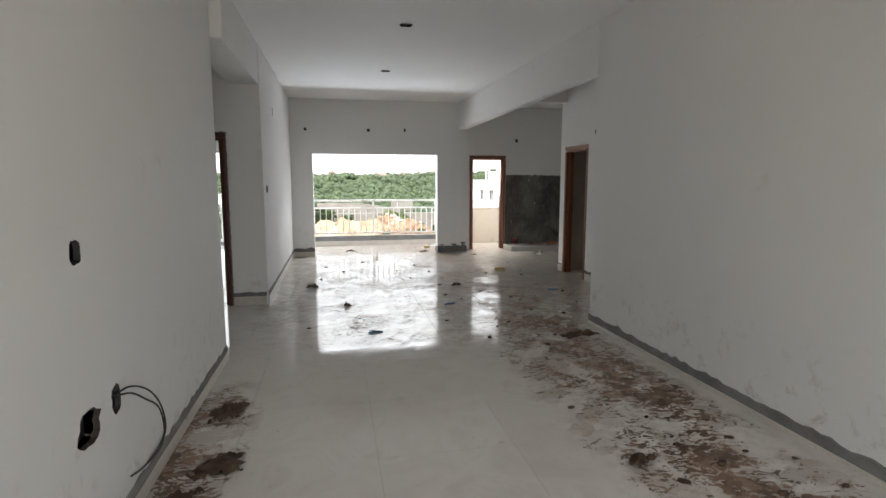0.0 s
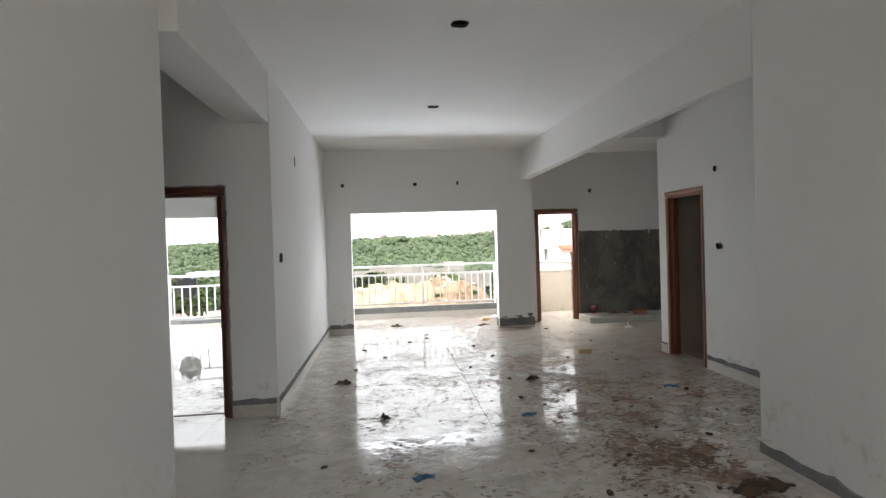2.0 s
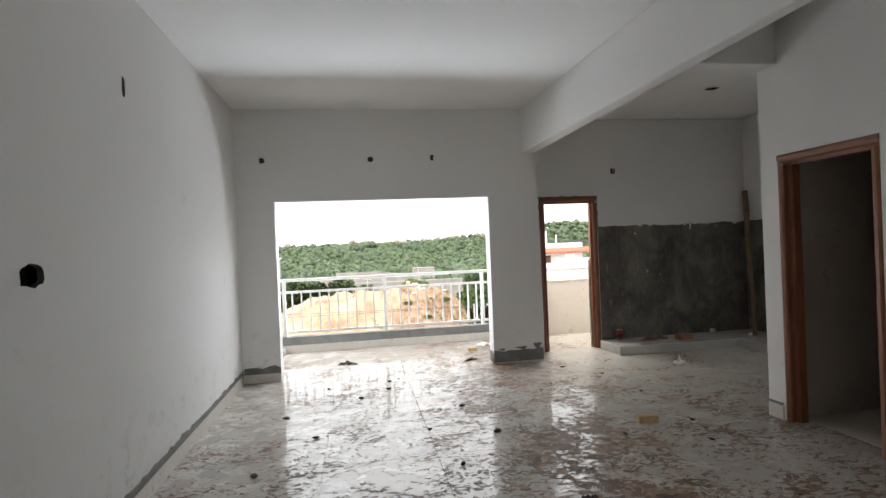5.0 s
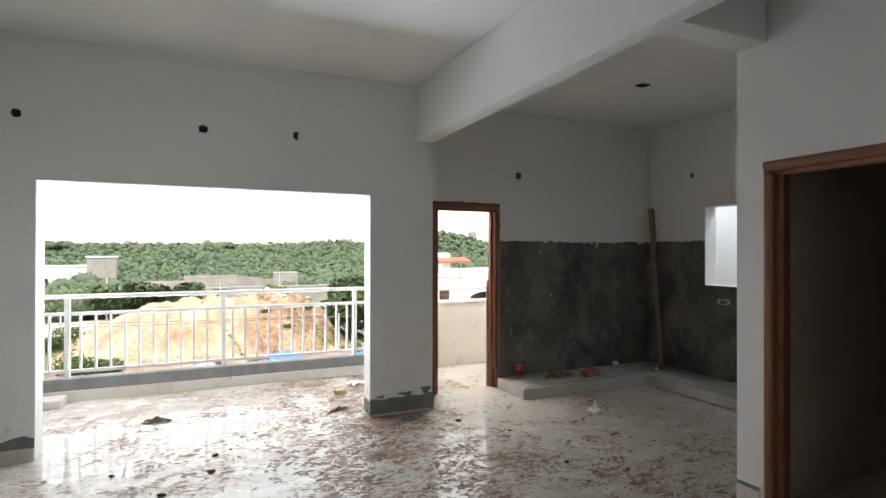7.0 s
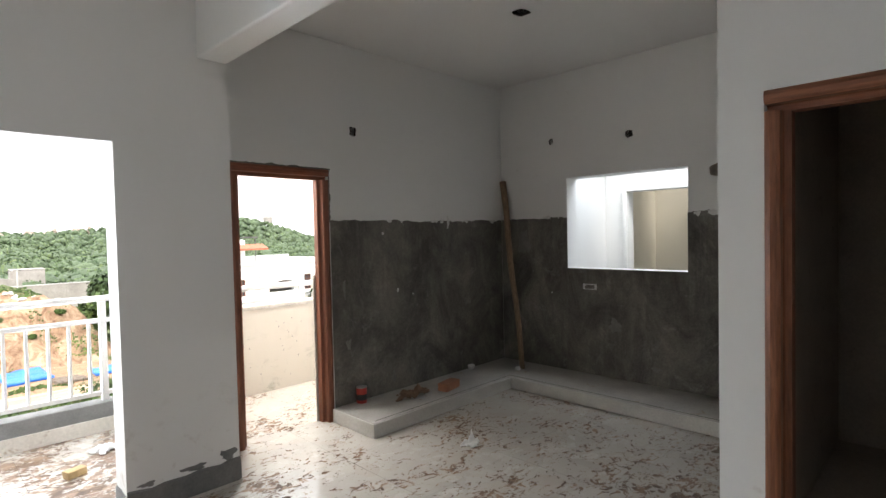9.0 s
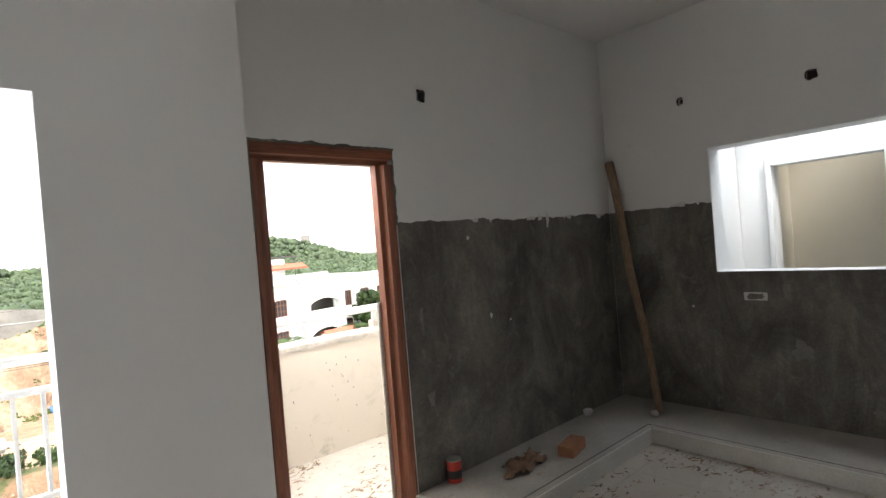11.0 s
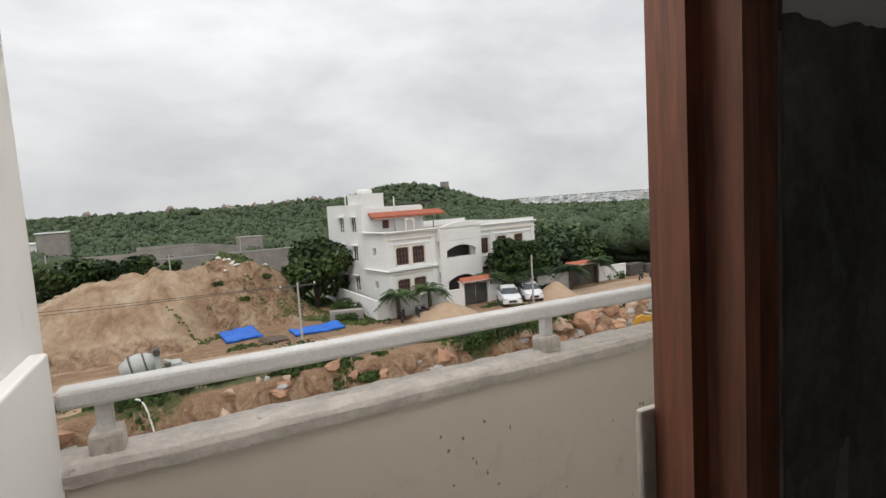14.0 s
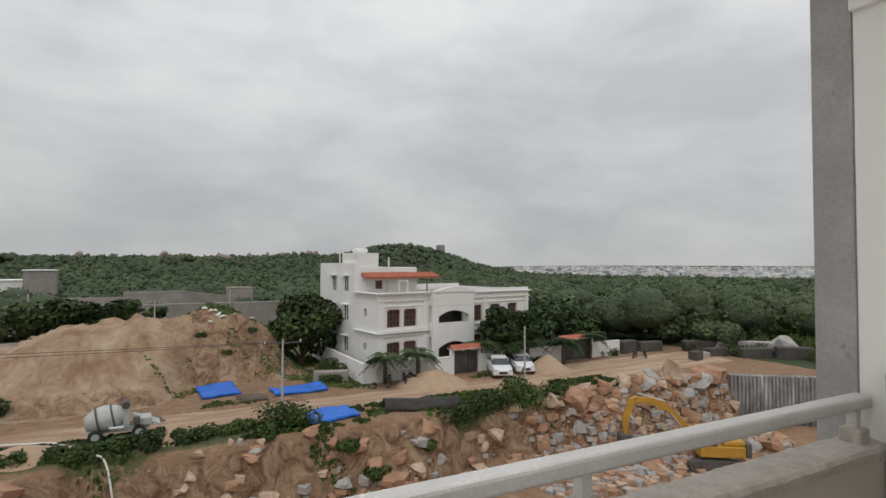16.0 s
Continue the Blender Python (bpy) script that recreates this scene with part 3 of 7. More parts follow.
# the flats below
structure(part("building_base", boxed(-4.9, 8.85, -3.2, 11.0, -13, -0.17), M_balcony), "plain painted storeys of the block below the flat", "building")

# ---- floor ----
floor = part("floor", boxed(-4.9, 8.85, -3.2, 12.05, -0.168, -0.014), M_screed)
structure(floor, "polished cream vitrified tile floor, wet and smeared with brown mud", "floor")


def curb(name, x0, x1, y0, y1, top, label):
    ob = part(name, boxed(x0, x1, y0, y1, -0.012, top), M_cement, bevel=0.01)
    part("curb_face", boxed(x0, x1, y0 - 0.012, y0 - 0.0005, -0.012, top * 0.48), M_skirt, ob, "cream tile face at the foot of the kerb")
    return structure(ob, label, "kerb")


curb("balcony_curb", -0.90, 2.60, 11.80, 11.96, 0.235, "raw grey cement kerb along the balcony edge")
curb("balcony_curb_bedroom", -4.36, -1.08, 11.72, 11.90, 0.17, "raw grey cement kerb along the bedroom balcony edge")


# ---- baseboards: tile strip with a raw cement band on top ----
def baseboard(axis, p, sign, a0, a1, tile_h=0.105, band=0.045, seed=0):
    rnd = random.Random(seed)
    root = empty("baseboard")
    structure(root, "cream skirting tiles with an unfinished grey cement band above", "baseboard")
    a = a0
    while a < a1 - 0.02:
        b = min(a + 0.8, a1)
        q = sorted((p + sign * 0.002, p + sign * 0.014))
        dims = (q[0], q[1], a, b - 0.002) if axis == "x" else (a, b - 0.002, q[0], q[1])
        part("skirting_tile", boxed(*dims, 0.0, tile_h), M_skirt, root)
        a = b
    # the cement band, with an uneven upper edge
    bm = bmesh.new()
    n = max(2, int((a1 - a0) / 0.06))
    rows = []
    for i in range(n + 1):
        t = a0 + (a1 - a0) * i / n
        up = tile_h + band + 0.012 * rnd.uniform(-1, 1) + (0.03 * rnd.random() if rnd.random() < 0.12 else 0)
        r = []
        for q, z in ((p + sign * 0.010, tile_h), (p + sign * 0.009, up - 0.008), (p + sign * 0.0005, up)):
            r.append(bm.verts.new((q, t, z) if axis == "x" else (t, q, z)))
        rows.append(r)
    for r, s in zip(rows, rows[1:]):
        for k in (0, 1):
            bm.faces.new([r[k], s[k], s[k + 1], r[k + 1]])
    part("cement_band", bm, M_cement, root, "rough grey cement band")
    return root


baseboard("x", -1.03, 1, -3.0, 3.8, tile_h=0.075, band=0.045, seed=1)
baseboard("x", 2.63, -1, -3.0, 4.28, tile_h=0.03, band=0.07, seed=2)
baseboard("y", 5.88, -1, -1.335, -0.945, seed=3, tile_h=0.11, band=0.05)
baseboard("x", -0.93, 1, 5.895, 10.07, seed=4)
baseboard("y", 10.09, -1, -0.915, -0.505, seed=5, tile_h=0.10, band=0.07)
baseboard("y", 10.09, -1, 2.055, 2.69, seed=6, tile_h=0.02, band=0.14)
baseboard("x", 2.69, 1, 10.09, 10.54, seed=16, tile_h=0.02, band=0.13)
baseboard("x", 2.055, -1, 10.10, 10.28, seed=17, tile_h=0.02, band=0.12)
baseboard("x", 3.725, -1, 4.29, 6.57, seed=7, tile_h=0.11, band=0.05)
baseboard("x", 3.725, -1, 7.43, 7.58, seed=8, tile_h=0.11, band=0.03)
baseboard("x", -4.72, 1, 6.05, 10.94, seed=9)
baseboard("y", 10.95, -1, -4.70, -3.95, seed=10)


# ---- door frames ----
def frame_member(w, d, length):
    """A moulded frame member along z: a rebated section, swept."""
    prof = [(0, 0), (w, 0), (w, d * 0.55), (w * 0.72, d * 0.58), (w * 0.66, d * 0.66), (w * 0.66, d), (w * 0.5, d + 0.008), (w * 0.25, d + 0.012), (0.006, d + 0.006), (0, d)]
    bm = bmesh.new()
    lo = [bm.verts.new((x, y, 0)) for x, y in prof]
    hi = [bm.verts.new((x, y, length)) for x, y in prof]
    n = len(prof)
    for i in range(n):
        j = (i + 1) % n
        bm.faces.new([lo[i], lo[j], hi[j], hi[i]])
    bm.faces.new(lo[::-1])
    bm.faces.new(hi)
    bmesh.ops.recalc_face_normals(bm, faces=bm.faces)
    return bm


def door_frame(name, origin, rz, width, height, w, d, mat, label, ragged=0, ragmat=None, through_depth=0.15):
    """A frame in its own axes: x along the wall, y out of the wall towards the viewer, z up."""
    root = empty(name, origin, rz)
    structure(root, label, "door frame")
    j1 = part("jamb", frame_member(w, d, height - w), mat, root)
    j2 = part("jamb", frame_member(w, d, height - w), mat, root)
    j2.matrix_basis = Matrix.Translation((width, 0, 0)) @ Matrix.Diagonal((-1, 1, 1, 1))
    hd = part("head", frame_member(w, d, width), mat, root)
    hd.matrix_basis = Matrix.Translation((0, 0, height)) @ Euler((0, radians(90), 0)).to_matrix().to_4x4()
    if ragged:
        rnd = random.Random(ragged)
        bm = bmesh.new()

        def strip(a, b, out):
            n = max(4, int((Vector(b) - Vector(a)).length / 0.016))
            prev = None
            for i in range(n + 1):
                p = Vector(a).lerp(Vector(b), i / n)
                k = 0.009 + 0.006 * rnd.random() + (0.028 if ragmat else 0.012) * max(0.0, noise.noise(Vector((p.x * 11, ragged, p.z * 11))))
                v = (bm.verts.new((p.x, d + 0.002, p.z)), bm.verts.new((p.x + out[0] * k, d + 0.0015, p.z + out[1] * k)))
                if prev:
                    bm.faces.new([prev[0], v[0], v[1], prev[1]])
                prev = v
        low = 1.66 if ragmat else 0.0
        strip((0.002, 0, low), (0.002, 0, height), (-1, 0))
        strip((-0.02, 0, height - 0.002), (width + 0.02, 0, height - 0.002), (0, 1))
        strip((width - 0.002, 0, low), (width - 0.002, 0, height), (1, 0))
        bmesh.ops.recalc_face_normals(bm, faces=bm.faces)
        part("cement_patch", bm, ragmat or M_cement, root, "ragged dark cement around the frame")
    return root


door_frame("door_1", (-1.345, 5.99, 0), 180, 0.985, 2.11, 0.085, 0.11, M_wood_dark, "dark reddish-brown wooden door frame without a leaf, cement ragged around it", 5)
door_frame("door_2", (3.84, 6.59, 0), 90, 0.82, 2.10, 0.085, 0.115, M_wood, "warm brown teak door frame standing open to a dark store room", 0)
door_frame("door_3", (3.712, 10.66, 0), 180, 0.826, 2.095, 0.085, 0.10, M_mahogany, "dark brown wooden balcony door frame, no leaf, rough cement at its head", 9, M_dado)
part("plaster_reveal", boxed(0.0, 0.106, -0.013, -0.001, 0, 1.225), M_coping, bpy.data.objects["door_3"], "grey plaster left on the jamb", bevel=0.004)
part("plaster_reveal", boxed(0.0, 0.032, -0.042, -0.014, 0, 2.06), M_balcony, bpy.data.objects["door_3"], "pale plaster of the outer reveal", bevel=0.006)
structure(part("threshold", boxed(-2.26, -1.42, 6.015, 6.05, 0.0005, 0.004), M_wood_dark), "thin brown threshold strip at the bedroom door", "threshold")


# ---- kitchen ----
def dado_panel(axis, p, sign, a0, a1, z0, top, hole=None, seed=0):
    """Dark unpainted plaster with a ragged upper edge, a little proud of the wall."""
    rnd = random.Random(seed)
    bm = bmesh.new()
    q = p + sign * 0.005
    step = 0.014
    n = int((a1 - a0) / step)
    cuts = [a0 + (a1 - a0) * i / n for i in range(n + 1)]
    if hole:
        cuts = sorted(set(cuts) | {hole[0], hole[1]})
    rag = [top + 0.003 * rnd.uniform(-1, 1) + 0.022 * noise.noise(Vector((c * 2.2, seed, 0))) + 0.012 * noise.noise(Vector((c * 13, seed, 4))) - (0.025 if rnd.random() < 0.025 else 0) for c in cuts]

    def co(a, z, deep=0):
        return bm.verts.new((q if not deep else p, a, z) if axis == "x" else (a, q if not deep else p, z))
    for i in range(len(cuts) - 1):
        a, b = cuts[i], cuts[i + 1]
        ta, tb = rag[i], rag[i + 1]
        if hole and hole[0] - 1e-6 <= a and b <= hole[1] + 1e-6:
            ta = tb = hole[2]
        bm.faces.new([co(a, z0), co(b, z0), co(b, tb), co(a, ta)])
        bm.faces.new([co(a, ta), co(b, tb), co(b, tb, 1), co(a, ta, 1)])
    bmesh.ops.recalc_face_normals(bm, faces=bm.faces)
    return bm


structure(part("plaster_dado_back", dado_panel("y", 10.56, -1, 3.716, 6.004, 0.0, 1.675, seed=3), M_dado), "dark raw cement plaster on the kitchen wall, ragged top edge", "wall")
structure(part("plaster_dado_side", dado_panel("x", 6.01, -1, 7.59, 10.554, 0.0, 1.685, (8.52, 9.71, 1.165), seed=4), M_dado), "dark raw cement plaster on the kitchen side wall, ragged top edge", "wall")
# chased sockets in the dado
for i, (a, z, wa, wb, mt) in enumerate(((5.68, 1.16, 0.11, 0.07, M_boxmetal), (4.11, 1.19, 0.10, 0.11, M_brick))):
    ob = part("wall_socket", open_box("y", -1, 10.554, a, z, wa, wb, 0.004), mt)
    tagged(ob, "dark open switch box in the cement plaster" if i == 0 else "patch of exposed red brick in the cement plaster", "socket" if i == 0 else "brick patch")
    part("broken_rim", ring_patch("y", -1, 10.5545, a, z, wa, wb, 0.4, 16, 1.25, 70 + i, 0.002), M_dado, ob)
ob = part("patch_of_lime", ring_patch("x", -1, 6.004, 9.46, 0.985, 0.13, 0.05, 0.5, 16, 1.1, 80), M_white)
tagged(ob, "chipped white lime rim of a small wall opening", "patch")
part("recess", open_box("x", -1, 6.0045, 9.46, 0.985, 0.12, 0.045, 0.003), M_ledge_edge, ob)

# low L-shaped ledge
ledge_bm = bmesh.new()
pts = [(3.70, 10.553), (3.70, 10.01), (5.41, 10.01), (5.41, 7.59), (6.003, 7.59), (6.003, 10.553)]
lo = [ledge_bm.verts.new((x, y, 0.0005)) for x, y in pts]
hi = [ledge_bm.verts.new((x, y, 0.112)) for x, y in pts]
ledge_bm.faces.new(hi)
for i in range(6):
    ledge_bm.faces.new([lo[i], lo[(i + 1) % 6], hi[(i + 1) % 6], hi[i]])
bmesh.ops.recalc_face_normals(ledge_bm, faces=ledge_bm.faces)
ledge = structure(part("kitchen_ledge", ledge_bm, M_ledge, bevel=0.006), "low L-shaped grey cement ledge along the kitchen walls, dusty", "ledge")
part("ledge_edge", boxed(3.69, 5.40, 9.998, 10.009, 0.0005, 0.108), M_ledge_edge, ledge, "pale tile edge", bevel=0.002)
part("ledge_edge", boxed(5.398, 5.409, 7.59, 9.998, 0.0005, 0.108), M_ledge_edge, ledge, "pale tile edge", bevel=0.002)
part("ledge_edge", boxed(3.688, 3.699, 10.0, 10.55, 0.0005, 0.108), M_ledge_edge, ledge, "pale tile edge", bevel=0.002)

for x0, x1, y0, y1 in ((3.74, 5.452, 10.045, 10.051), (5.446, 5.452, 7.59, 10.044)):
    part("joint_line", boxed(x0, x1, y0, y1, 0.1115, 0.1135), M_boxmetal, ledge, "dark open joint behind the edge tile")


# paint runs, a filled patch and lime spots on the raw plaster
def smear(axis, p, sign, a, z, wa, wb, mat, name, label, seed, parent_name):
    rs = random.Random(seed)
    bm = bmesh.new()
    n = 22
    q = p + sign * 0.0025
    mid = bm.verts.new((p + sign * 0.004, a, z) if axis == "x" else (a, p + sign * 0.004, z))
    rim = []
    for k in range(n):
        t = 6.2832 * k / n
        r = 0.5 * (0.7 + 0.45 * rs.random() + 0.2 * math.sin(3 * t + seed))
        u, w = a + wa * r * math.cos(t), z + wb * r * math.sin(t)
        rim.append(bm.verts.new((q - sign * 0.0015, u, w) if axis == "x" else (u, q - sign * 0.0015, w)))
    for k in range(n):
        bm.faces.new([mid, rim[k], rim[(k + 1) % n]])
    bmesh.ops.recalc_face_normals(bm, faces=bm.faces)
    part(name, bm, mat, bpy.data.objects[parent_name], label)


M_patch = blotchy("trowelled_cement_patch", (0.17, 0.165, 0.15), (0.25, 0.24, 0.22), 9, 0.85, 60, 0.4)
smear("x", 6.0045, -1, 10.25, 1.43, 0.17, 0.27, M_patch, "plaster_patch", "pale trowelled plaster patch", 3, "plaster_dado_side")
for i, (x, z, w, h) in enumerate(((5.12, 1.655, 0.035, 0.13), (5.03, 1.672, 0.05, 0.05), (4.93, 1.67, 0.10, 0.03), (4.35, 1.672, 0.06, 0.03), (5.4, 1.672, 0.07, 0.035), (5.83, 1.67, 0.10, 0.04), (4.434, 1.035, 0.022, 0.04), (4.27, 1.56, 0.03, 0.025), (4.62, 0.98, 0.018, 0.018), (4.36, 0.24, 0.05, 0.12), (3.84, 1.1, 0.03, 0.16), (3.87, 0.62, 0.06, 0.10))):
    smear("y", 10.5545, -1, x, z, w, h, M_white if i < 9 else M_patch, "paint_run" if i < 6 else "lime_spot", "white paint run down the raw plaster" if i < 6 else "pale lime spot", 20 + i, "plaster_dado_back")
for i, (y, z, w, h) in enumerate(((8.3, 1.68, 0.12, 0.05), (8.44, 1.675, 0.06, 0.04), (9.95, 1.69, 0.12, 0.04), (9.9, 0.9, 0.02, 0.02), (9.2, 0.62, 0.12, 0.14), (7.95, 0.35, 0.14, 0.1), (8.8, 0.26, 0.1, 0.05))):
    smear("x", 6.0045, -1, y, z, w, h, M_white if i < 4 else M_patch, "paint_run" if i < 3 else "lime_spot", "white paint run down the raw plaster" if i < 3 else "pale lime spot", 50 + i, "plaster_dado_side")

# broken plaster above the band at the pier's foot, and a nail-hole disc
for i, (x, z, w, h) in enumerate(((2.16, 0.175, 0.09, 0.03), (2.41, 0.185, 0.16, 0.035), (2.62, 0.2, 0.11, 0.075))):
    smear("y", 10.09, -1, x, z, w, h, M_cement, "broken_plaster", "dark broken edge of plaster", 80 + i, "wall_window")
# a flat dark disc paints the hole's shade; nothing is cut
smear("x", 2.69, 1, 10.23, 1.615, 0.035, 0.035, M_boxmetal, "nail_hole_disc", "small flat dark disc painted as a nail hole", 90, "wall_window")

# scaffolding pole
bm = bmesh.new()
a, b = Vector((5.70, 10.075, 0.118)), Vector((5.962, 10.50, 2.11))
pts = [tuple(a.lerp(b, k / 9) + Vector((0.007 * math.sin(k * 0.9), 0.006 * math.cos(k * 1.3), 0))) for k in range(10)]
pole_ob = part("wooden_pole", tube(bm, pts, [0.028, 0.029, 0.03, 0.029, 0.031, 0.032, 0.033, 0.034, 0.036, 0.037], 10), M_pole, smooth=True)
tagged(pole_ob, "rough brown wooden scaffolding pole leaning in the kitchen corner", "pole")


def paint_can(at, rz, band, h=0.115, r=0.042):
    root = empty("paint_can", at, rz)
    tagged(root, "small red and black paint can standing on the ledge" if h < 0.2 else "red paint can standing on the store floor", "can")
    def ringed(prof, seg=20):
        bm = bmesh.new()
        rings = [[bm.verts.new((rr * math.cos(2 * math.pi * k / seg), rr * math.sin(2 * math.pi * k / seg), z)) for k in range(seg)] for rr, z in prof]
        for p, q in zip(rings, rings[1:]):
            for k in range(seg):
                bm.faces.new([p[k], p[(k + 1) % seg], q[(k + 1) % seg], q[k]])
        bm.faces.new(rings[0][::-1])
        bm.faces.new(rings[-1])
        return bm
    part("can_body", ringed([(r * 0.97, 0), (r, 0.004), (r, h * 0.94), (r * 0.97, h * 0.96)]), M_red, root)
    part("label_band", ringed([(r * 1.005, h * 0.2), (r * 1.01, h * 0.21), (r * 1.01, h * 0.55), (r * 1.005, h * 0.56)]), band, root, "dark label band")
    part("lid_rim", ringed([(r * 0.98, h * 0.96), (r * 1.03, h * 0.965), (r * 1.03, h), (r * 0.9, h), (r * 0.88, h * 0.985)]), M_tin, root, "dull tin rim")
    return root


paint_can((3.95, 10.50, 0.112), 30, M_black, 0.135, 0.045)
paint_can((4.42, 6.90, 0), 10, M_black, 0.20, 0.085)


def brick(at, rz, mat, label, size=(0.22, 0.105, 0.07), rx=0):
    bm = boxed(-size[0] / 2, size[0] / 2, -size[1] / 2, size[1] / 2, 0, size[2])
    bmesh.ops.subdivide_edges(bm, edges=bm.edges[:], cuts=3, use_grid_fill=True)
    for v in bm.verts:
        v.co += Vector((noise.noise(v.co * 30 + Vector(at)), noise.noise(v.co * 31), 0)) * 0.004
    ob = part("brick", bm, mat, bevel=0.006)
    ob.matrix_world = pose(*at, rx, 0, rz)
    return tagged(ob, label, "brick")


brick((4.72, 10.20, 0.112), 12, M_brick, "single red clay brick lying on the cement ledge")
brick((2.69, 7.69, 0.0), -8, M_brick_pale, "pale yellow-brown brick lying on the muddy floor", (0.16, 0.08, 0.06))
brick((1.98, 11.0, 0.0), 20, M_brick_pale, "small pale brick piece on the balcony threshold", (0.12, 0.07, 0.05))


def crumple(name, at, rz, sx, sy, h, mat, label, cat, seed):
    bm = bmesh.new()
    bmesh.ops.create_grid(bm, x_segments=26, y_segments=18, size=1)
    rnd = random.Random(seed)
    o = Vector((rnd.random() * 30, rnd.random() * 30, 0))
    keep = []
    for v in bm.verts:
        r = math.hypot(v.co.x, v.co.y)
        k = abs(noise.noise(v.co * 2.1 + o)) * 1.4 + abs(noise.noise(v.co * 5.7 + o)) * 1.0
        v.co.z = h * k * max(0, 1.15 - r)
        v.co.x *= sx * (1 + 0.25 * noise.noise(v.co * 1.7 + o))
        v.co.y *= sy * (1 + 0.25 * noise.noise(v.co * 1.9 + o))
    bmesh.ops.delete(bm, geom=[v for v in bm.verts if math.hypot(v.co.x / sx, v.co.y / sy) > 0.85 + 0.5 * noise.noise(v.co * 14 + o) + 0.35 * noise.noise(v.co * 40 + o)], context="VERTS")
    ob = part(name, bm, mat, smooth=True)
    md = ob.modifiers.new("thick", "SOLIDIFY")
    md.thickness, md.offset = 0.004, 1
    ob.matrix_world = pose(at[0], at[1], at[2], 0, 0, rz)
    return tagged(ob, label, cat)


crumple("cloth", (4.36, 10.30, 0.113), 10, 0.22, 0.13, 0.09, M_cloth, "crumpled dirty brown cloth heap on the cement ledge", "cloth", 3)
for i, (x, y, z, s, lab) in enumerate(((5.37, 10.50, 0.112, 0.035, "white plaster lump on the cement ledge"), (5.625, 10.085, 0.112, 0.03, "white plaster lump at the pole's foot"), (5.8, 8.0, 0.112, 0.04, "white plaster lump on the cement ledge"))):
    ob = part("plaster_lump", lump(100 + i, s * 1.25, s, s * 0.8, 0.3), M_white, smooth=True)
    ob.matrix_world = pose(x, y, z, 0, 0, 40 * i)
    tagged(ob, lab, "lump")

# ---- balcony rails ----


def picket_rail(root_name, x0, x1, y, z0, posts, top, mid, low, n_bal, label):
    root = empty(root_name, (x0, y, z0))
    tagged(root, label, "railing")
    L = x1 - x0
    part("top_rail", boxed(0, L, -0.028, 0.028, top - z0 - 0.045, top - z0), M_rail, root, bevel=0.008)
    part("middle_rail", boxed(0, L, -0.018, 0.018, mid - z0 - 0.035, mid - z0), M_rail, root, bevel=0.004)
    part("bottom_rail", boxed(0, L, -0.018, 0.018, low - z0 - 0.035, low - z0), M_rail, root, bevel=0.004)
    for px in posts:
        part("post", boxed(px - x0 - 0.025, px - x0 + 0.025, -0.024, 0.024, 0, top - z0 - 0.045), M_rail, root, bevel=0.004)
    bal = None
    for i in range(n_bal):
        bx = (i + 0.5) * L / n_bal
        if any(abs(bx + x0 - px) < 0.05 for px in posts):
            continue
        if bal is None:
            bal = part("baluster", boxed(-0.011, 0.011, -0.011, 0.011, low - z0 - 0.001, mid - z0 - 0.034), M_rail, root)
            bal.location = (bx, 0, 0)
        else:
            o = new("baluster", bal.data)
            o.parent = root
            o.location = (bx, 0, 0)
    return root


picket_rail("balcony_railing", -0.90, 2.60, 11.88, 0.235, (-0.68, 0.82, 2.36), 1.10, 0.915, 0.315, 26, "white-painted steel balcony railing with thin upright bars on a cement kerb")
picket_rail("balcony_railing", -4.36, -1.08, 11.81, 0.17, (-4.2, -2.6, -1.2), 1.05, 0.84, 0.22, 21, "white-painted steel bedroom balcony railing with upright bars")

# small step block at the balcony's end
tagged(part("cement_block", boxed(-0.89, -0.66, 11.55, 11.78, 0.0, 0.085), M_ledge_edge, bevel=0.012), "small pale cement block at the balcony kerb", "block")

# dark horned charm board hung on the bedroom railing
bm = bmesh.new()
sil = [(-0.2, 0.33), (-0.19, 0.42), (-0.15, 0.46), (-0.14, 0.40), (-0.06, 0.43), (0, 0.46), (0.06, 0.43), (0.14, 0.40), (0.15, 0.46), (0.19, 0.42), (0.2, 0.33), (0.21, 0.2), (0.19, 0.1), (0.1, 0.02), (0, 0), (-0.1, 0.02), (-0.19, 0.1), (-0.21, 0.2)]
f = [bm.verts.new((x, 0, z)) for x, z in sil]
g = [bm.verts.new((x * 0.9, -0.05, 0.02 + z * 0.93)) for x, z in sil]
bm.faces.new(f)
bm.faces.new(g[::-1])
for i in range(len(sil)):
    j = (i + 1) % len(sil)
    bm.faces.new([f[i], g[i], g[j], f[j]])
bmesh.ops.recalc_face_normals(bm, faces=bm.faces)
charm = part("hanging_charm", bm, M_black, bevel=0.004)
charm.matrix_world = pose(-3.89, 11.90, 0.57)
tagged(charm, "black horned charm board hung outside the bedroom railing", "ornament")

# ---- kitchen balcony parapet ----
par_bm = slab_with_holes("y", 11.78, 11.93, 2.755, 5.94, 0.0, 0.845)
parapet = structure(part("parapet", par_bm, M_parapet), "cream painted solid balcony parapet with splashes and rough coping", "parapet")
bm = bmesh.new()
NX = 150
prof = [(11.770, 0.835), (11.768, 0.868), (11.778, 0.884), (11.82, 0.889), (11.85, 0.890), (11.89, 0.889), (11.928, 0.882), (11.94, 0.866), (11.942, 0.84)]
rows = []
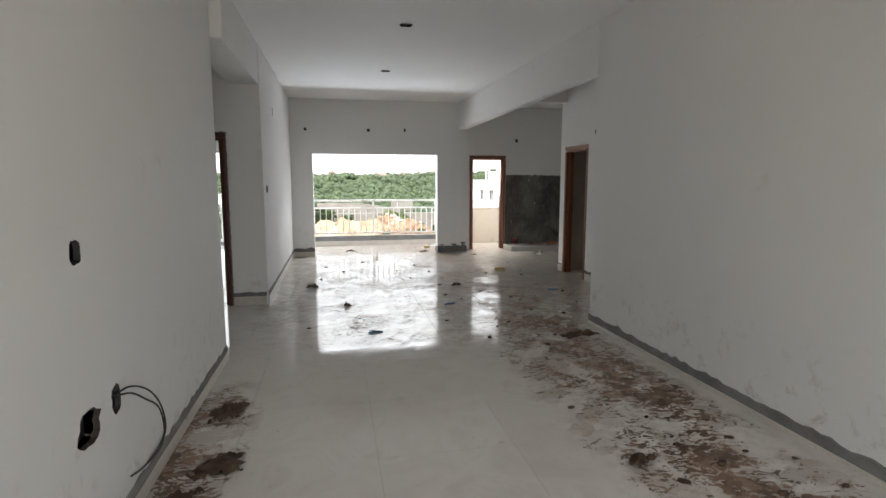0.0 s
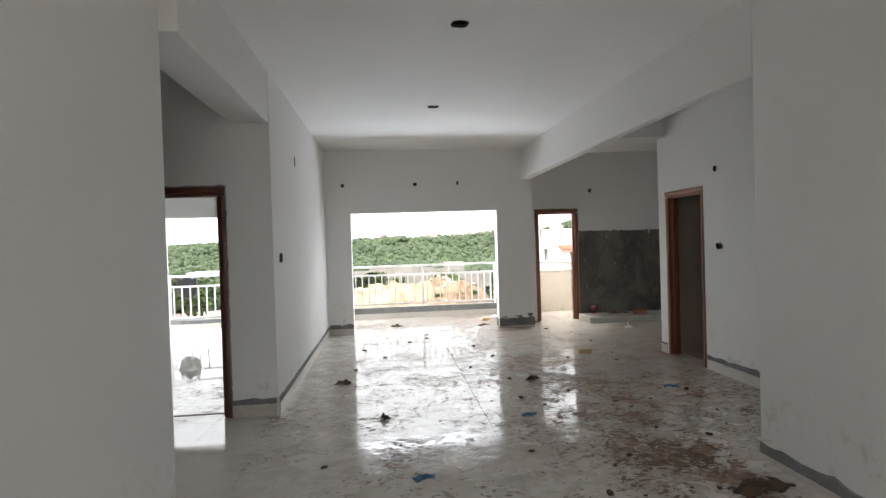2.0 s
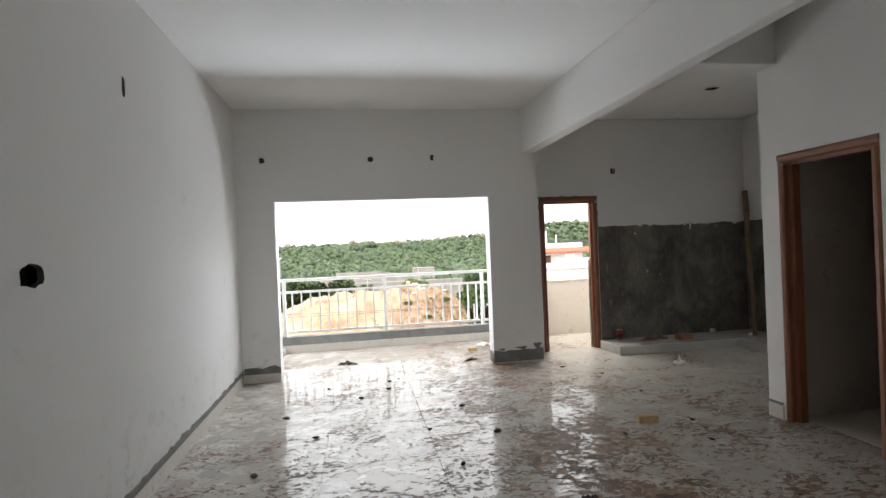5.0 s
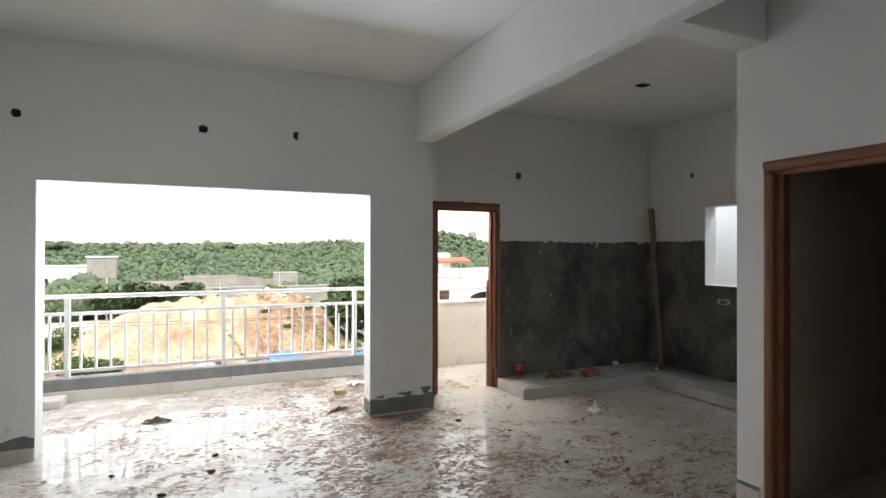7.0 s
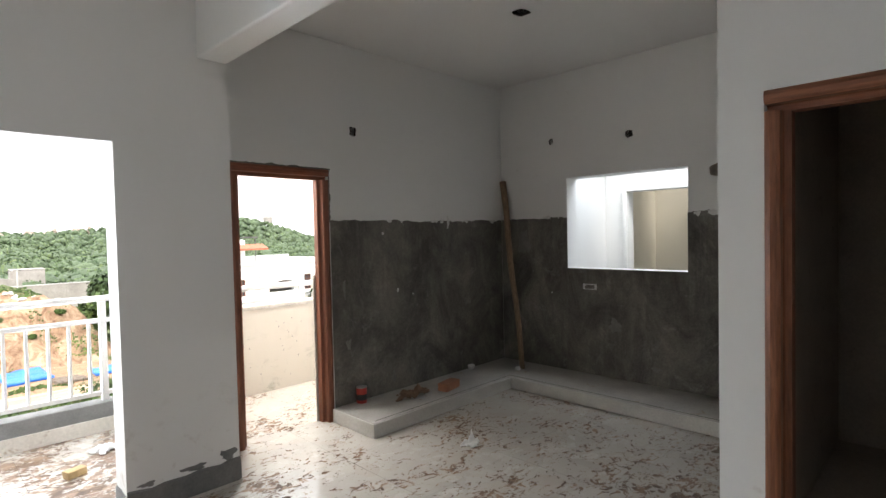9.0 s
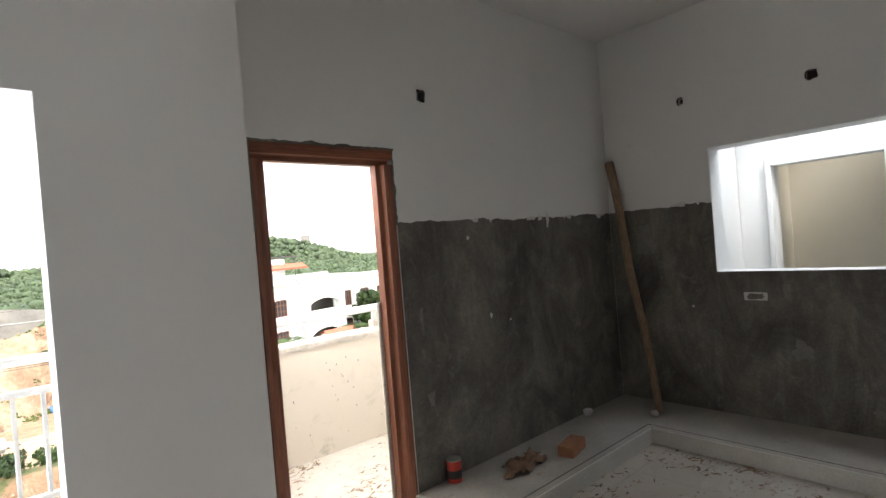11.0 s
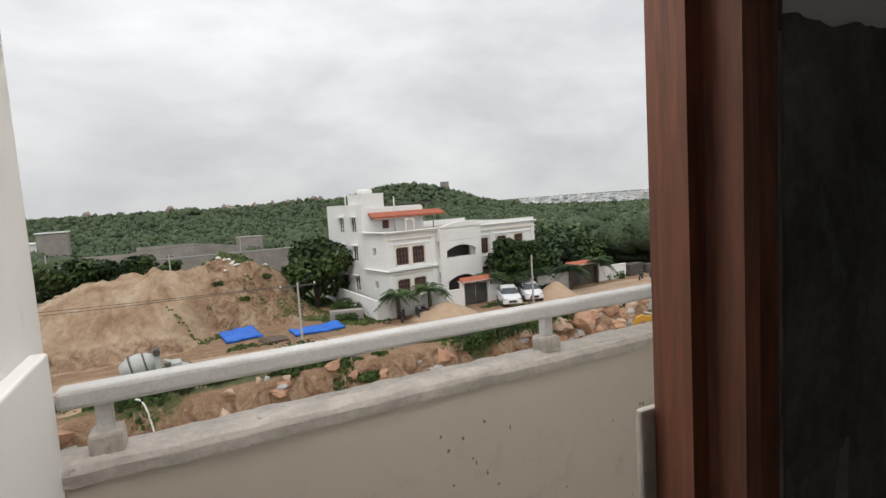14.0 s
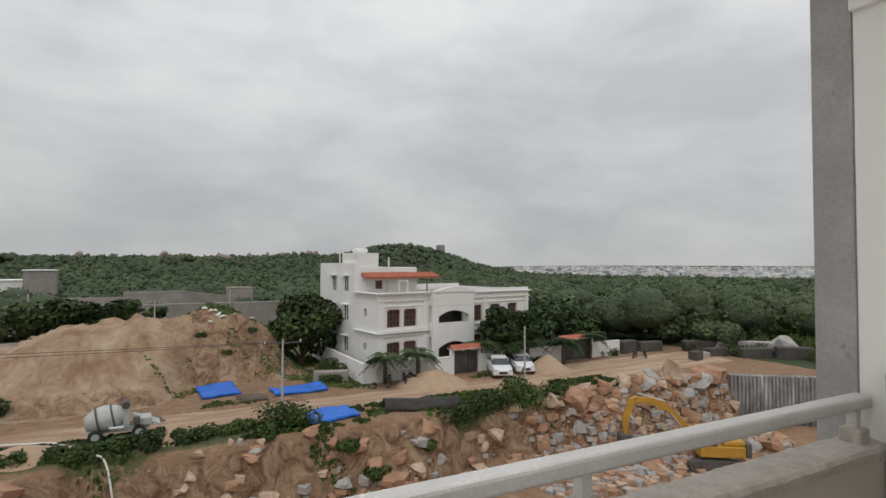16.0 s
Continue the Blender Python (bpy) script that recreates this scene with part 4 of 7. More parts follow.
for i in range(NX + 1):
    x = 2.756 + 3.184 * i / NX
    rows.append([bm.verts.new((x, y + 0.005 * noise.noise(Vector((x * 16, y * 60, 1))), z + 0.005 * noise.noise(Vector((x * 11, y * 50, 5))) + 0.004 * noise.noise(Vector((x * 26, y * 60, 9))))) for y, z in prof])
for r, s in zip(rows, rows[1:]):
    for k in range(len(prof) - 1):
        bm.faces.new([r[k], s[k], s[k + 1], r[k + 1]])
bmesh.ops.recalc_face_normals(bm, faces=bm.faces)
part("coping", bm, M_coping, parapet, "rough gritty concrete coping")
prail = empty("parapet_rail", (2.84, 11.855, 0.885))
tagged(prail, "white-painted square steel handrail on short posts above the parapet", "railing")
part("handrail", boxed(-0.05, 3.085, -0.036, 0.036, 0.135, 0.19), M_rail, prail, bevel=0.012)
for px in (0.05, 1.53, 3.0):
    part("post", boxed(px - 0.02, px + 0.02, -0.02, 0.02, 0.05, 0.136), M_rail, prail, bevel=0.004)
    part("post_foot", boxed(px - 0.042, px + 0.042, -0.042, 0.042, -0.012, 0.062), M_coping, prail, "lumpy mortar foot", bevel=0.012)

# splashes of mortar on the parapet's inner face
rnd = random.Random(8)
bm = bmesh.new()
for i in range(30):
    cx, cz = rnd.uniform(3.3, 5.6), rnd.uniform(0.12, 0.72)
    if rnd.random() < 0.5:
        cx, cz = rnd.gauss(3.95, 0.22), rnd.gauss(0.45, 0.14)
    rx, rz_ = rnd.uniform(0.003, 0.007), rnd.uniform(0.004, 0.011)
    n = 7
    c = bm.verts.new((cx, 11.7745, cz))
    ring = [bm.verts.new((cx + rx * math.cos(6.283 * k / n) * rnd.uniform(0.6, 1.2), 11.7788, cz + rz_ * math.sin(6.283 * k / n) * rnd.uniform(0.6, 1.2))) for k in range(n)]
    for k in range(n):
        bm.faces.new([c, ring[k], ring[(k + 1) % n]])
bmesh.ops.recalc_face_normals(bm, faces=bm.faces)
tagged(part("mortar_splashes", bm, M_cement, parapet), "", "", kind="stuff")

# ---- wiring at the near wall ----
def through_points(ps, n=6):
    """A smooth line through points."""
    out = []
    for k in range(len(ps) - 1):
        p0, p1, p2, p3 = (Vector(ps[min(max(k + d, 0), len(ps) - 1)]) for d in (-1, 0, 1, 2))
        for q in range(n):
            t = q / n
            out.append(tuple(0.5 * (2 * p1 + (p2 - p0) * t + (2 * p0 - 5 * p1 + 4 * p2 - p3) * t * t + (3 * p1 - p0 - 3 * p2 + p3) * t ** 3)))
    return out + [tuple(ps[-1])]


bm = bmesh.new()
for s in (0, 1):
    tube(bm, through_points([(-1.05, 1.53, 0.60), (-1.0, 1.60, 0.62 - 0.03 * s), (-0.985, 1.78 - 0.04 * s, 0.53 - 0.03 * s), (-0.99, 1.95 - 0.03 * s, 0.38), (-1.0, 2.03 - 0.02 * s, 0.22), (-1.01, 1.95, 0.14 + 0.02 * s), (-1.02, 1.76, 0.15), (-1.024, 1.6, 0.19)]), 0.0045, 6)
tagged(part("cable_loop", bm, M_wire, smooth=True), "two loose black cables looping out of a wall recess", "cable")
# capped pipe stub in the store wall
bm = bmesh.new()
tube(bm, [(3.77, 5.62, 0.40), (3.66, 5.62, 0.40)], 0.022, 12)
pst = part("pipe_stub", bm, M_pvc, smooth=False)
tagged(pst, "short grey pipe stub sticking out of the wall", "pipe")

# ---- litter on the floor ----
for i, (x, y, rz, l, w, mt, lab) in enumerate((
        (-0.80, 2.66, 60, 0.19, 0.12, M_clod, "dark crumpled mud-soaked paper by the skirting"),
        (-0.72, 1.95, 40, 0.19, 0.13, M_clod, "heap of dark wet mud and rags by the skirting"),
        (-0.86, 1.6, 70, 0.2, 0.12, M_clod, "smear of dark wet mud by the skirting"),
        (2.30, 3.85, 15, 0.24, 0.12, M_clod, "dark crumpled sacking on the floor"),
        (-0.42, 6.84, 0, 0.10, 0.05, M_clod, "brown mud clod on the floor"),
        (0.24, 10.72, 0, 0.11, 0.06, M_clod, "brown mud clod by the balcony opening"),
        (1.82, 10.42, 30, 0.13, 0.06, M_cloth, "crumpled brown rag by the pier"),
        (2.25, 11.35, 0, 0.14, 0.10, M_white, "crumpled white plastic sheet on the balcony"),
        (4.1, 9.38, 0, 0.10, 0.06, M_white, "crumpled pale wrapper on the kitchen floor"),
        (0.05, 5.55, 0, 0.07, 0.03, M_clod, "flat dark mud flake on the floor"),
        (1.67, 6.56, 5, 0.09, 0.03, M_clod, "dark stick-like mud crust on the floor"),
        (2.95, 6.0, -10, 0.10, 0.05, M_blue, "flattened blue plastic scrap on the floor"),
        (1.3, 5.42, 20, 0.08, 0.045, M_blue, "flattened blue plastic scrap on the floor"),
        (0.29, 4.34, 25, 0.10, 0.045, M_blue, "flattened blue plastic scrap on the clean tiles"),
        (1.53, 1.54, 40, 0.10, 0.06, M_clod, "dark flake of dried mud on the tiles"))):
    crumple("litter", (x, y, 0.001), rz, l, w, 0.05 if mt is not M_blue else 0.02, mt, lab, "litter", 200 + i)
rnd = random.Random(77)
for i in range(64):
    x, y = rnd.uniform(-0.6, 3.4), rnd.uniform(4.5, 9.8)
    if i % 3 == 0:
        x, y = rnd.uniform(1.3, 2.5), rnd.uniform(1.0, 4.5)
    s = rnd.uniform(0.008, 0.026)
    ob = part("mud_clod", lump(300 + i, s * 1.5, s, s * 0.45, 0.4, 1), M_clod, smooth=True)
    ob.matrix_world = pose(x, y, 0.0, 0, 0, rnd.uniform(0, 360))
    tagged(ob, "small crumb of dried brown mud on the tiles", "mud clod", group="mud crumbs on the hall floor")


# ======== outside: the site, the house, the woods ========
M_forestfloor = blotchy("woodland_floor", (0.02, 0.033, 0.012), (0.045, 0.065, 0.022), 0.05, 0.95, 1, 1.0, dist=0.5)
M_greydirt = blotchy("grey_dirt_lane", (0.33, 0.26, 0.21), (0.42, 0.35, 0.3), 0.3, 0.95, 3, 0.5)


def weight(nt, name, noise_fac, amount=0.7, lo=0.42, hi=0.58):
    """How much of one kind of ground lies here, with a ragged border."""
    at = nt.nodes.new("ShaderNodeAttribute")
    at.attribute_name = name
    v = maths(nt, "ADD", at.outputs["Fac"], maths(nt, "MULTIPLY", maths(nt, "SUBTRACT", noise_fac, 0.5), amount))
    return ramp(nt, v, [(lo, grey(0)), (hi, grey(1))])


def site_mat():
    m, nt, b = node_mat("building_site_ground")
    big, mid, fine = pos_noise(nt, 0.32, 6, 0.62), pos_noise(nt, 1.3, 8, 0.68, 0.4), pos_noise(nt, 6, 6, 0.7)
    gully = pos_noise(nt, 0.9, 8, 0.66, 1.0, (1.3, 0.6, 1.1))
    edge = maths(nt, "ADD", maths(nt, "MULTIPLY", mid, 0.6), maths(nt, "MULTIPLY", fine, 0.4))
    col = ramp(nt, edge, [(0.32, (0.17, 0.095, 0.052)), (0.5, (0.29, 0.18, 0.105)), (0.66, (0.38, 0.26, 0.165))])
    # colour darkens in the gullies, painting shade into the bump's creases
    sand = ramp(nt, maths(nt, "ADD", maths(nt, "MULTIPLY", big, 0.55), maths(nt, "MULTIPLY", gully, 0.45)), [(0.36, (0.24, 0.14, 0.08)), (0.48, (0.37, 0.25, 0.155)), (0.62, (0.50, 0.385, 0.27))])
    col = mixc(nt, weight(nt, "sand", edge), col, sand)
    red = ramp(nt, gully, [(0.36, (0.13, 0.068, 0.036)), (0.5, (0.28, 0.175, 0.105)), (0.64, (0.41, 0.30, 0.2))])
    col = mixc(nt, weight(nt, "bank", edge, 1.0), col, red)
    road = ramp(nt, maths(nt, "ADD", maths(nt, "MULTIPLY", pos_noise(nt, 0.8, 5, 0.6, 0.3, (0.18, 1.6, 1)), 0.7), maths(nt, "MULTIPLY", fine, 0.3)), [(0.36, (0.33, 0.205, 0.125)), (0.5, (0.45, 0.315, 0.21)), (0.64, (0.56, 0.43, 0.315))])
    col = mixc(nt, weight(nt, "road", edge, 0.6), col, road)
    clay = ramp(nt, edge, [(0.34, (0.25, 0.14, 0.075)), (0.5, (0.34, 0.21, 0.125)), (0.64, (0.43, 0.31, 0.2))])
    col = mixc(nt, weight(nt, "pit", edge, 0.3), col, clay)
    green = ramp(nt, fine, [(0.3, (0.045, 0.07, 0.02)), (0.7, (0.13, 0.14, 0.055))])
    col = mixc(nt, weight(nt, "grass", edge, 1.3), col, green)
    nt.links.new(col, b.inputs["Base Color"])
    b.inputs["Roughness"].default_value = 0.95
    h = maths(nt, "ADD", maths(nt, "MULTIPLY", gully, 0.7), maths(nt, "ADD", maths(nt, "MULTIPLY", mid, 0.4), maths(nt, "MULTIPLY", fine, 0.2)))
    bump(nt, b, h, 1.0, 0.55)
    return m


def leaf_mat(name, dark, light, rough=0.7):
    m, nt, b = node_mat(name)
    geo = nt.nodes.new("ShaderNodeNewGeometry")
    col = ramp(nt, geo.outputs["Random Per Island"], [(0.0, dark), (0.7, light), (1.0, tuple(min(1, 1.35 * c) for c in light))])
    patch = pos_noise(nt, 0.028, 6, 0.62)
    col = mixc(nt, 1.0, col, ramp(nt, patch, [(0.36, (0.5, 0.58, 0.56)), (0.52, (0.9, 0.92, 0.86)), (0.66, (1.4, 1.28, 1.05))]), "MULTIPLY")
    clump = pos_noise(nt, 0.32, 2)
    col = mixc(nt, 1.0, col, ramp(nt, clump, [(0.35, (0.66, 0.7, 0.72)), (0.65, (1.3, 1.25, 1.1))]), "MULTIPLY")
    nt.links.new(col, b.inputs["Base Color"])
    b.inputs["Roughness"].default_value = rough
    b.inputs["Specular IOR Level"].default_value = 0.2
    return m


M_site = site_mat()
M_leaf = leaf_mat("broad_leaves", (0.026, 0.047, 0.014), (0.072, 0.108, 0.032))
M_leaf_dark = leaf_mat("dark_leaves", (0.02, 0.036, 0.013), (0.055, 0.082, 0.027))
# paler, bluer greens put distance haze into the woodland leaves' colour
M_wood_hazed = leaf_mat("hazed_woodland_leaves", (0.06, 0.088, 0.046), (0.094, 0.13, 0.068))
M_palm = leaf_mat("palm_leaves", (0.04, 0.066, 0.028), (0.095, 0.135, 0.06))
# the crowns carry the same painted haze, a touch darker
M_woodcore_hazed = blotchy("hazed_woodland_crown", (0.05, 0.074, 0.038), (0.086, 0.116, 0.06), 0.08, 0.9, 1.2, 1.0, dist=0.6)
M_bark = blotchy("bark", (0.09, 0.065, 0.045), (0.16, 0.12, 0.09), 6, 0.95, 30, 0.8)
M_render = blotchy("white_house_paint", (0.74, 0.74, 0.72), (0.82, 0.82, 0.8), 0.5, 0.8, 20, 0.1, stain=(0.6, 0.58, 0.54), stain_at=0.68)
M_render_cream = blotchy("cream_house_trim", (0.66, 0.61, 0.52), (0.74, 0.69, 0.6), 0.6, 0.8, 20, 0.1)
M_glass_dark = blotchy("dark_window_pane", (0.03, 0.035, 0.04), (0.06, 0.07, 0.08), 1, 0.12, 10, 0.02)
M_winwood = blotchy("brown_window_wood", (0.13, 0.05, 0.03), (0.2, 0.085, 0.05), 5, 0.6)
M_redtile = blotchy("red_roof_tile", (0.33, 0.09, 0.05), (0.44, 0.14, 0.08), 2, 0.8, 12, 0.4)
M_block = blotchy("grey_block_wall", (0.24, 0.215, 0.195), (0.34, 0.31, 0.28), 0.6, 0.95, 5, 0.6, stain=(0.17, 0.15, 0.13))
M_block_dark = blotchy("weathered_dark_masonry", (0.05, 0.045, 0.04), (0.1, 0.09, 0.08), 0.9, 0.95, 6, 0.8, stain=(0.07, 0.065, 0.055), stain_at=0.55)
M_iron = blotchy("dark_grey_steel_gate", (0.05, 0.045, 0.045), (0.09, 0.085, 0.08), 2, 0.55)
M_tarp = blotchy("blue_tarpaulin", (0.015, 0.12, 0.55), (0.03, 0.19, 0.72), 1.2, 0.45, 12, 0.6, dist=0.06)
M_rock = blotchy("grey_granite_boulder", (0.27, 0.26, 0.25), (0.46, 0.44, 0.42), 1.3, 0.9, 9, 0.7, dist=0.05)
M_rock_red = blotchy("earth_stained_boulder", (0.3, 0.165, 0.1), (0.46, 0.28, 0.18), 1.1, 0.92, 9, 0.7, dist=0.05)
M_rock_tan = blotchy("pale_pink_boulder", (0.4, 0.28, 0.2), (0.58, 0.45, 0.34), 1.2, 0.92, 9, 0.8, stain=(0.25, 0.14, 0.09), stain_at=0.55, dist=0.05)
M_concrete, c_nt, c_b = node_mat("retaining_concrete")
c_col = ramp(c_nt, pos_noise(c_nt, 1.2, 6), [(0.3, (0.16, 0.155, 0.15)), (0.7, (0.27, 0.26, 0.25))])
c_run = ramp(c_nt, pos_noise(c_nt, 2.6, 5, 0.6, 0.2, (1, 1, 0.1)), [(0.5, grey(0)), (0.64, grey(0.85))])
c_nt.links.new(mixc(c_nt, c_run, c_col, (0.52, 0.51, 0.49)), c_b.inputs["Base Color"])
c_b.inputs["Roughness"].default_value = 0.95
bump(c_nt, c_b, pos_noise(c_nt, 8, 4), 0.5, 0.02)
M_yellow = blotchy("excavator_yellow", (0.40, 0.21, 0.025), (0.52, 0.28, 0.035), 1.5, 0.5, 12, 0.1, stain=(0.28, 0.18, 0.08), stain_at=0.62)
M_steel = blotchy("worn_dark_steel", (0.06, 0.055, 0.05), (0.12, 0.11, 0.1), 3, 0.7, 20, 0.3)
M_mixer = blotchy("dusty_grey_paint", (0.36, 0.38, 0.36), (0.48, 0.5, 0.47), 2, 0.6, 15, 0.2, stain=(0.28, 0.24, 0.2), stain_at=0.6)
M_carwhite = blotchy("white_car_paint", (0.76, 0.77, 0.78), (0.8, 0.81, 0.82), 1, 0.2, 10, 0.01)
M_tyre = blotchy("tyre_rubber", (0.02, 0.02, 0.02), (0.035, 0.035, 0.035), 6, 0.9)
# cool greys put some distance haze into the city blocks' colour
M_city, t_nt, t_b = node_mat("hazed_masonry")
t_nt.links.new(ramp(t_nt, t_nt.nodes.new("ShaderNodeNewGeometry").outputs["Random Per Island"], [(0.0, (0.22, 0.24, 0.26)), (0.35, (0.48, 0.5, 0.52)), (0.7, (0.78, 0.78, 0.77)), (1.0, (0.62, 0.54, 0.46))]), t_b.inputs["Base Color"])
t_b.inputs["Roughness"].default_value = 0.9
M_polegrey = blotchy("concrete_pole", (0.36, 0.35, 0.33), (0.46, 0.45, 0.43), 3, 0.9)
M_ply = blotchy("weathered_shuttering_ply", (0.1, 0.075, 0.055), (0.18, 0.14, 0.11), 2, 0.9)


def mesh_np(name, verts, faces, mats, mat_index=None, smooth=False):
    """A mesh object from arrays: faces all with the same number of corners."""
    verts = np.asarray(verts, dtype=np.float32)
    faces = np.asarray(faces, dtype=np.int32)
    k = faces.shape[1]
    me = bpy.data.meshes.new(name)
    me.vertices.add(len(verts))
    me.vertices.foreach_set("co", verts.ravel())
    me.loops.add(faces.size)
    me.loops.foreach_set("vertex_index", faces.ravel())
    me.polygons.add(len(faces))
    me.polygons.foreach_set("loop_start", np.arange(0, faces.size, k, dtype=np.int32))
    for m in mats:
        me.materials.append(m)
    if mat_index is not None:
        me.polygons.foreach_set("material_index", np.asarray(mat_index, dtype=np.int32))
    me.polygons.foreach_set("use_smooth", np.full(len(faces), smooth))
    me.update(calc_edges=True)
    me.validate()
    return new(name, me)


def smooth01(t):
    t = np.clip(t, 0, 1)
    return t * t * (3 - 2 * t)


def wob(x, y, s, seed=0.0):
    """A cheap, smooth wobble over arrays, about -1 to 1."""
    return (np.sin(x * s + 1.7 * np.sin(y * s * 0.7 + seed)) + np.sin(y * s * 1.3 + 2.1 * np.sin(x * s * 0.6 + seed * 2)) + np.sin((x + y) * s * 2.3 + seed * 3) * 0.5) / 2.5


CREST_X = np.array([-18, -13, -9.5, -6.5, -4.5, -1.9, 0.5, 3.8, 6.4, 8.3, 10.7, 12.6, 14.5])
CREST_H = np.array([0, 0.7, 2.0, 3.3, 4.0, 4.3, 4.5, 4.3, 5.3, 4.8, 3.7, 1.2, 0])


def pit_amount(x, y):
    edge = 41.3 - 0.01 * x + 0.9 * wob(x, y * 0, 0.33, 2.0) + 0.5 * wob(x, y * 0, 0.9, 1.0)
    depth = 2.3 + 0.9 * wob(x, y * 0, 0.5, 5.0)
    p = smooth01((edge - y) / depth)
    line = (x - 46.6) * 3.4 + (y - 40.0) * 5.1
    p = np.where(line > 3.3, 0, p)
    return p * smooth01((x + 26) / 8)


def ground_z(x, y):
    x, y = np.asarray(x, float), np.asarray(y, float)
    d = np.hypot(x, y)
    z = -8.0 + 0.06 * wob(x, y, 0.9) + 0.03 * wob(x, y, 2.7, 3)
    z = z - 4.1 * pit_amount(x, y) - 0.35 * wob(x, y, 0.8, 7) * pit_amount(x, y) * (y > 35)
    c = np.interp(x + 0.6 * wob(x, y, 0.5, 1), CREST_X, CREST_H)
    front = 49.6 + 5.6 * smooth01((x - 1.5) / 4)
    rise = smooth01((y - front - 0.5 * wob(x, y, 0.6, 2)) / (9.5 - 4.5 * smooth01((x - 1.5) / 4))) * smooth01((76 - y) / 10)
    rough_ = 1 + 0.12 * wob(x, y, 0.9, 4) - 0.13 * np.abs(wob(x, y * 0.25, 1.5, 6)) + 0.04 * wob(x, y, 3.1, 8) + 0.06
    z = z + c * rise * rough_
    bear = np.arctan2(x, np.maximum(y, 1))
    far = smooth01((d - 250) / 500)
    z = z - 5.0 * smooth01((d - 82) / 60)
    right = smooth01((bear - 0.45) / 0.35)
    z = z + far * ((-(np.minimum(d, 900) - 250) * 0.017 + np.maximum(d - 900, 0) * 0.0042) * right - 12 * (1 - right) * smooth01((d - 900) / 800))
    z = z + 15.5 * np.exp(-((y - 620) / 170) ** 2) * smooth01((330 - x) / 160) * (1 + 0.22 * wob(x, y, 0.02, 2) + 0.14 * wob(x, y, 0.06, 3))
    z = z + 29 * np.exp(-(((x - 268) / 66) ** 2) ** 1.15 - ((y - 620) / 120) ** 2) * (1 + 0.05 * wob(x, y, 0.05, 9))
    return z


def stretch(a, b, step, lo, hi, growth=1.16):
    core = list(np.arange(a, b, step))
    s, v = step, core[-1]
    while v < hi:
        s *= growth
        v += s
        core.append(v)
    s, v = step, core[0]
    while v > lo:
        s *= growth
        v -= s
        core.insert(0, v)
    return np.array(core)


gx, gy = stretch(-26, 54, 0.45, -4700, 4700), stretch(30, 66, 0.4, -300, 4800)
GX, GY = np.meshgrid(gx, gy)
GZ = ground_z(GX, GY)
gv = np.stack([GX.ravel(), GY.ravel(), GZ.ravel()], 1)
nx, ny = len(gx), len(gy)
ii = np.arange(nx * ny).reshape(ny, nx)
gf = np.stack([ii[:-1, :-1].ravel(), ii[:-1, 1:].ravel(), ii[1:, 1:].ravel(), ii[1:, :-1].ravel()], 1)
cx, cy = gv[gf].mean(1)[:, 0], gv[gf].mean(1)[:, 1]
jit = 0.7 * wob(cx, cy, 1.1, 3)
mi = np.full(len(gf), 0)
mi[(cy > 64) & (cy < 120) & (cx > -34 + jit * 3) & (cx < -9.5 + jit * 2)] = 2
mi[(np.hypot(cx, cy) >= 118) | (cx > 56) | ((cy > 56) & (cx > 40)) | (cx < -36)] = 1
ground = mesh_np("ground", gv, gf, [M_site, M_forestfloor, M_greydirt], mi, True)
VX, VY = gv[:, 0], gv[:, 1]
v_pit = pit_amount(VX, VY)
v_mound = np.interp(VX, CREST_X, CREST_H) * smooth01((VY - 49.6 - 5.0 * smooth01((VX - 1.5) / 4)) / 3) * smooth01((76 - VY) / 10)
v_near = 44.9 - 0.6 * smooth01((VX - 20) / 10)
v_far = 48.2 + 2.5 * smooth01((VX - 26) / 8) - 1.2 * smooth01((-2 - VX) / 8)
v_sand = smooth01(v_mound / 1.2)
v_red = v_sand * np.maximum(smooth01((VX - 3.2) / 3), 0.75 * smooth01((54.5 - VY) / 3))
v_bank = np.maximum(smooth01(v_pit / 0.1) * smooth01((1.0 - v_pit) / 0.12), 0.85 * v_red)
v_road = smooth01((VY - v_near + 0.6) / 1.2) * smooth01((v_far + 0.6 - VY) / 1.2) * smooth01((56 - VX) / 4)
v_grass = smooth01((VY - 40.6) / 0.8) * smooth01((v_near - 0.3 - VY) / 0.8) * (0.62 - 0.3 * smooth01((VX - 8) / 3) + 0.35 * smooth01((VX - 19) / 2) * smooth01((34 - VX) / 3))
v_grass = np.maximum(v_grass, 0.62 * smooth01((VY - 61) / 3) * smooth01((VX - 2) / 3) * smooth01((17 - VX) / 3))
v_grass = np.maximum(v_grass, 0.36 * v_sand * smooth01((VX - 3.5) / 3))
v_grass = np.maximum(v_grass, 0.85 * smooth01((VY - 60) / 3) * (v_mound <= 0.4))
v_grass = np.maximum(v_grass, 0.75 * smooth01((-8 - VX) / 4) * smooth01((64 - VY) / 4) * smooth01((VY - 48) / 2))
for a_name, a_val in (("sand", v_sand), ("bank", v_bank), ("road", v_road), ("pit", smooth01((v_pit - 0.85) / 0.12)), ("grass", v_grass)):
    ground.data.attributes.new(a_name, "FLOAT", "POINT").data.foreach_set("value", a_val.astype(np.float32))
tagged(ground, "red-brown building site ground with a sand mound, dirt road and dug pit", "ground", kind="structure")

# puddle in the pit
bm = bmesh.new()
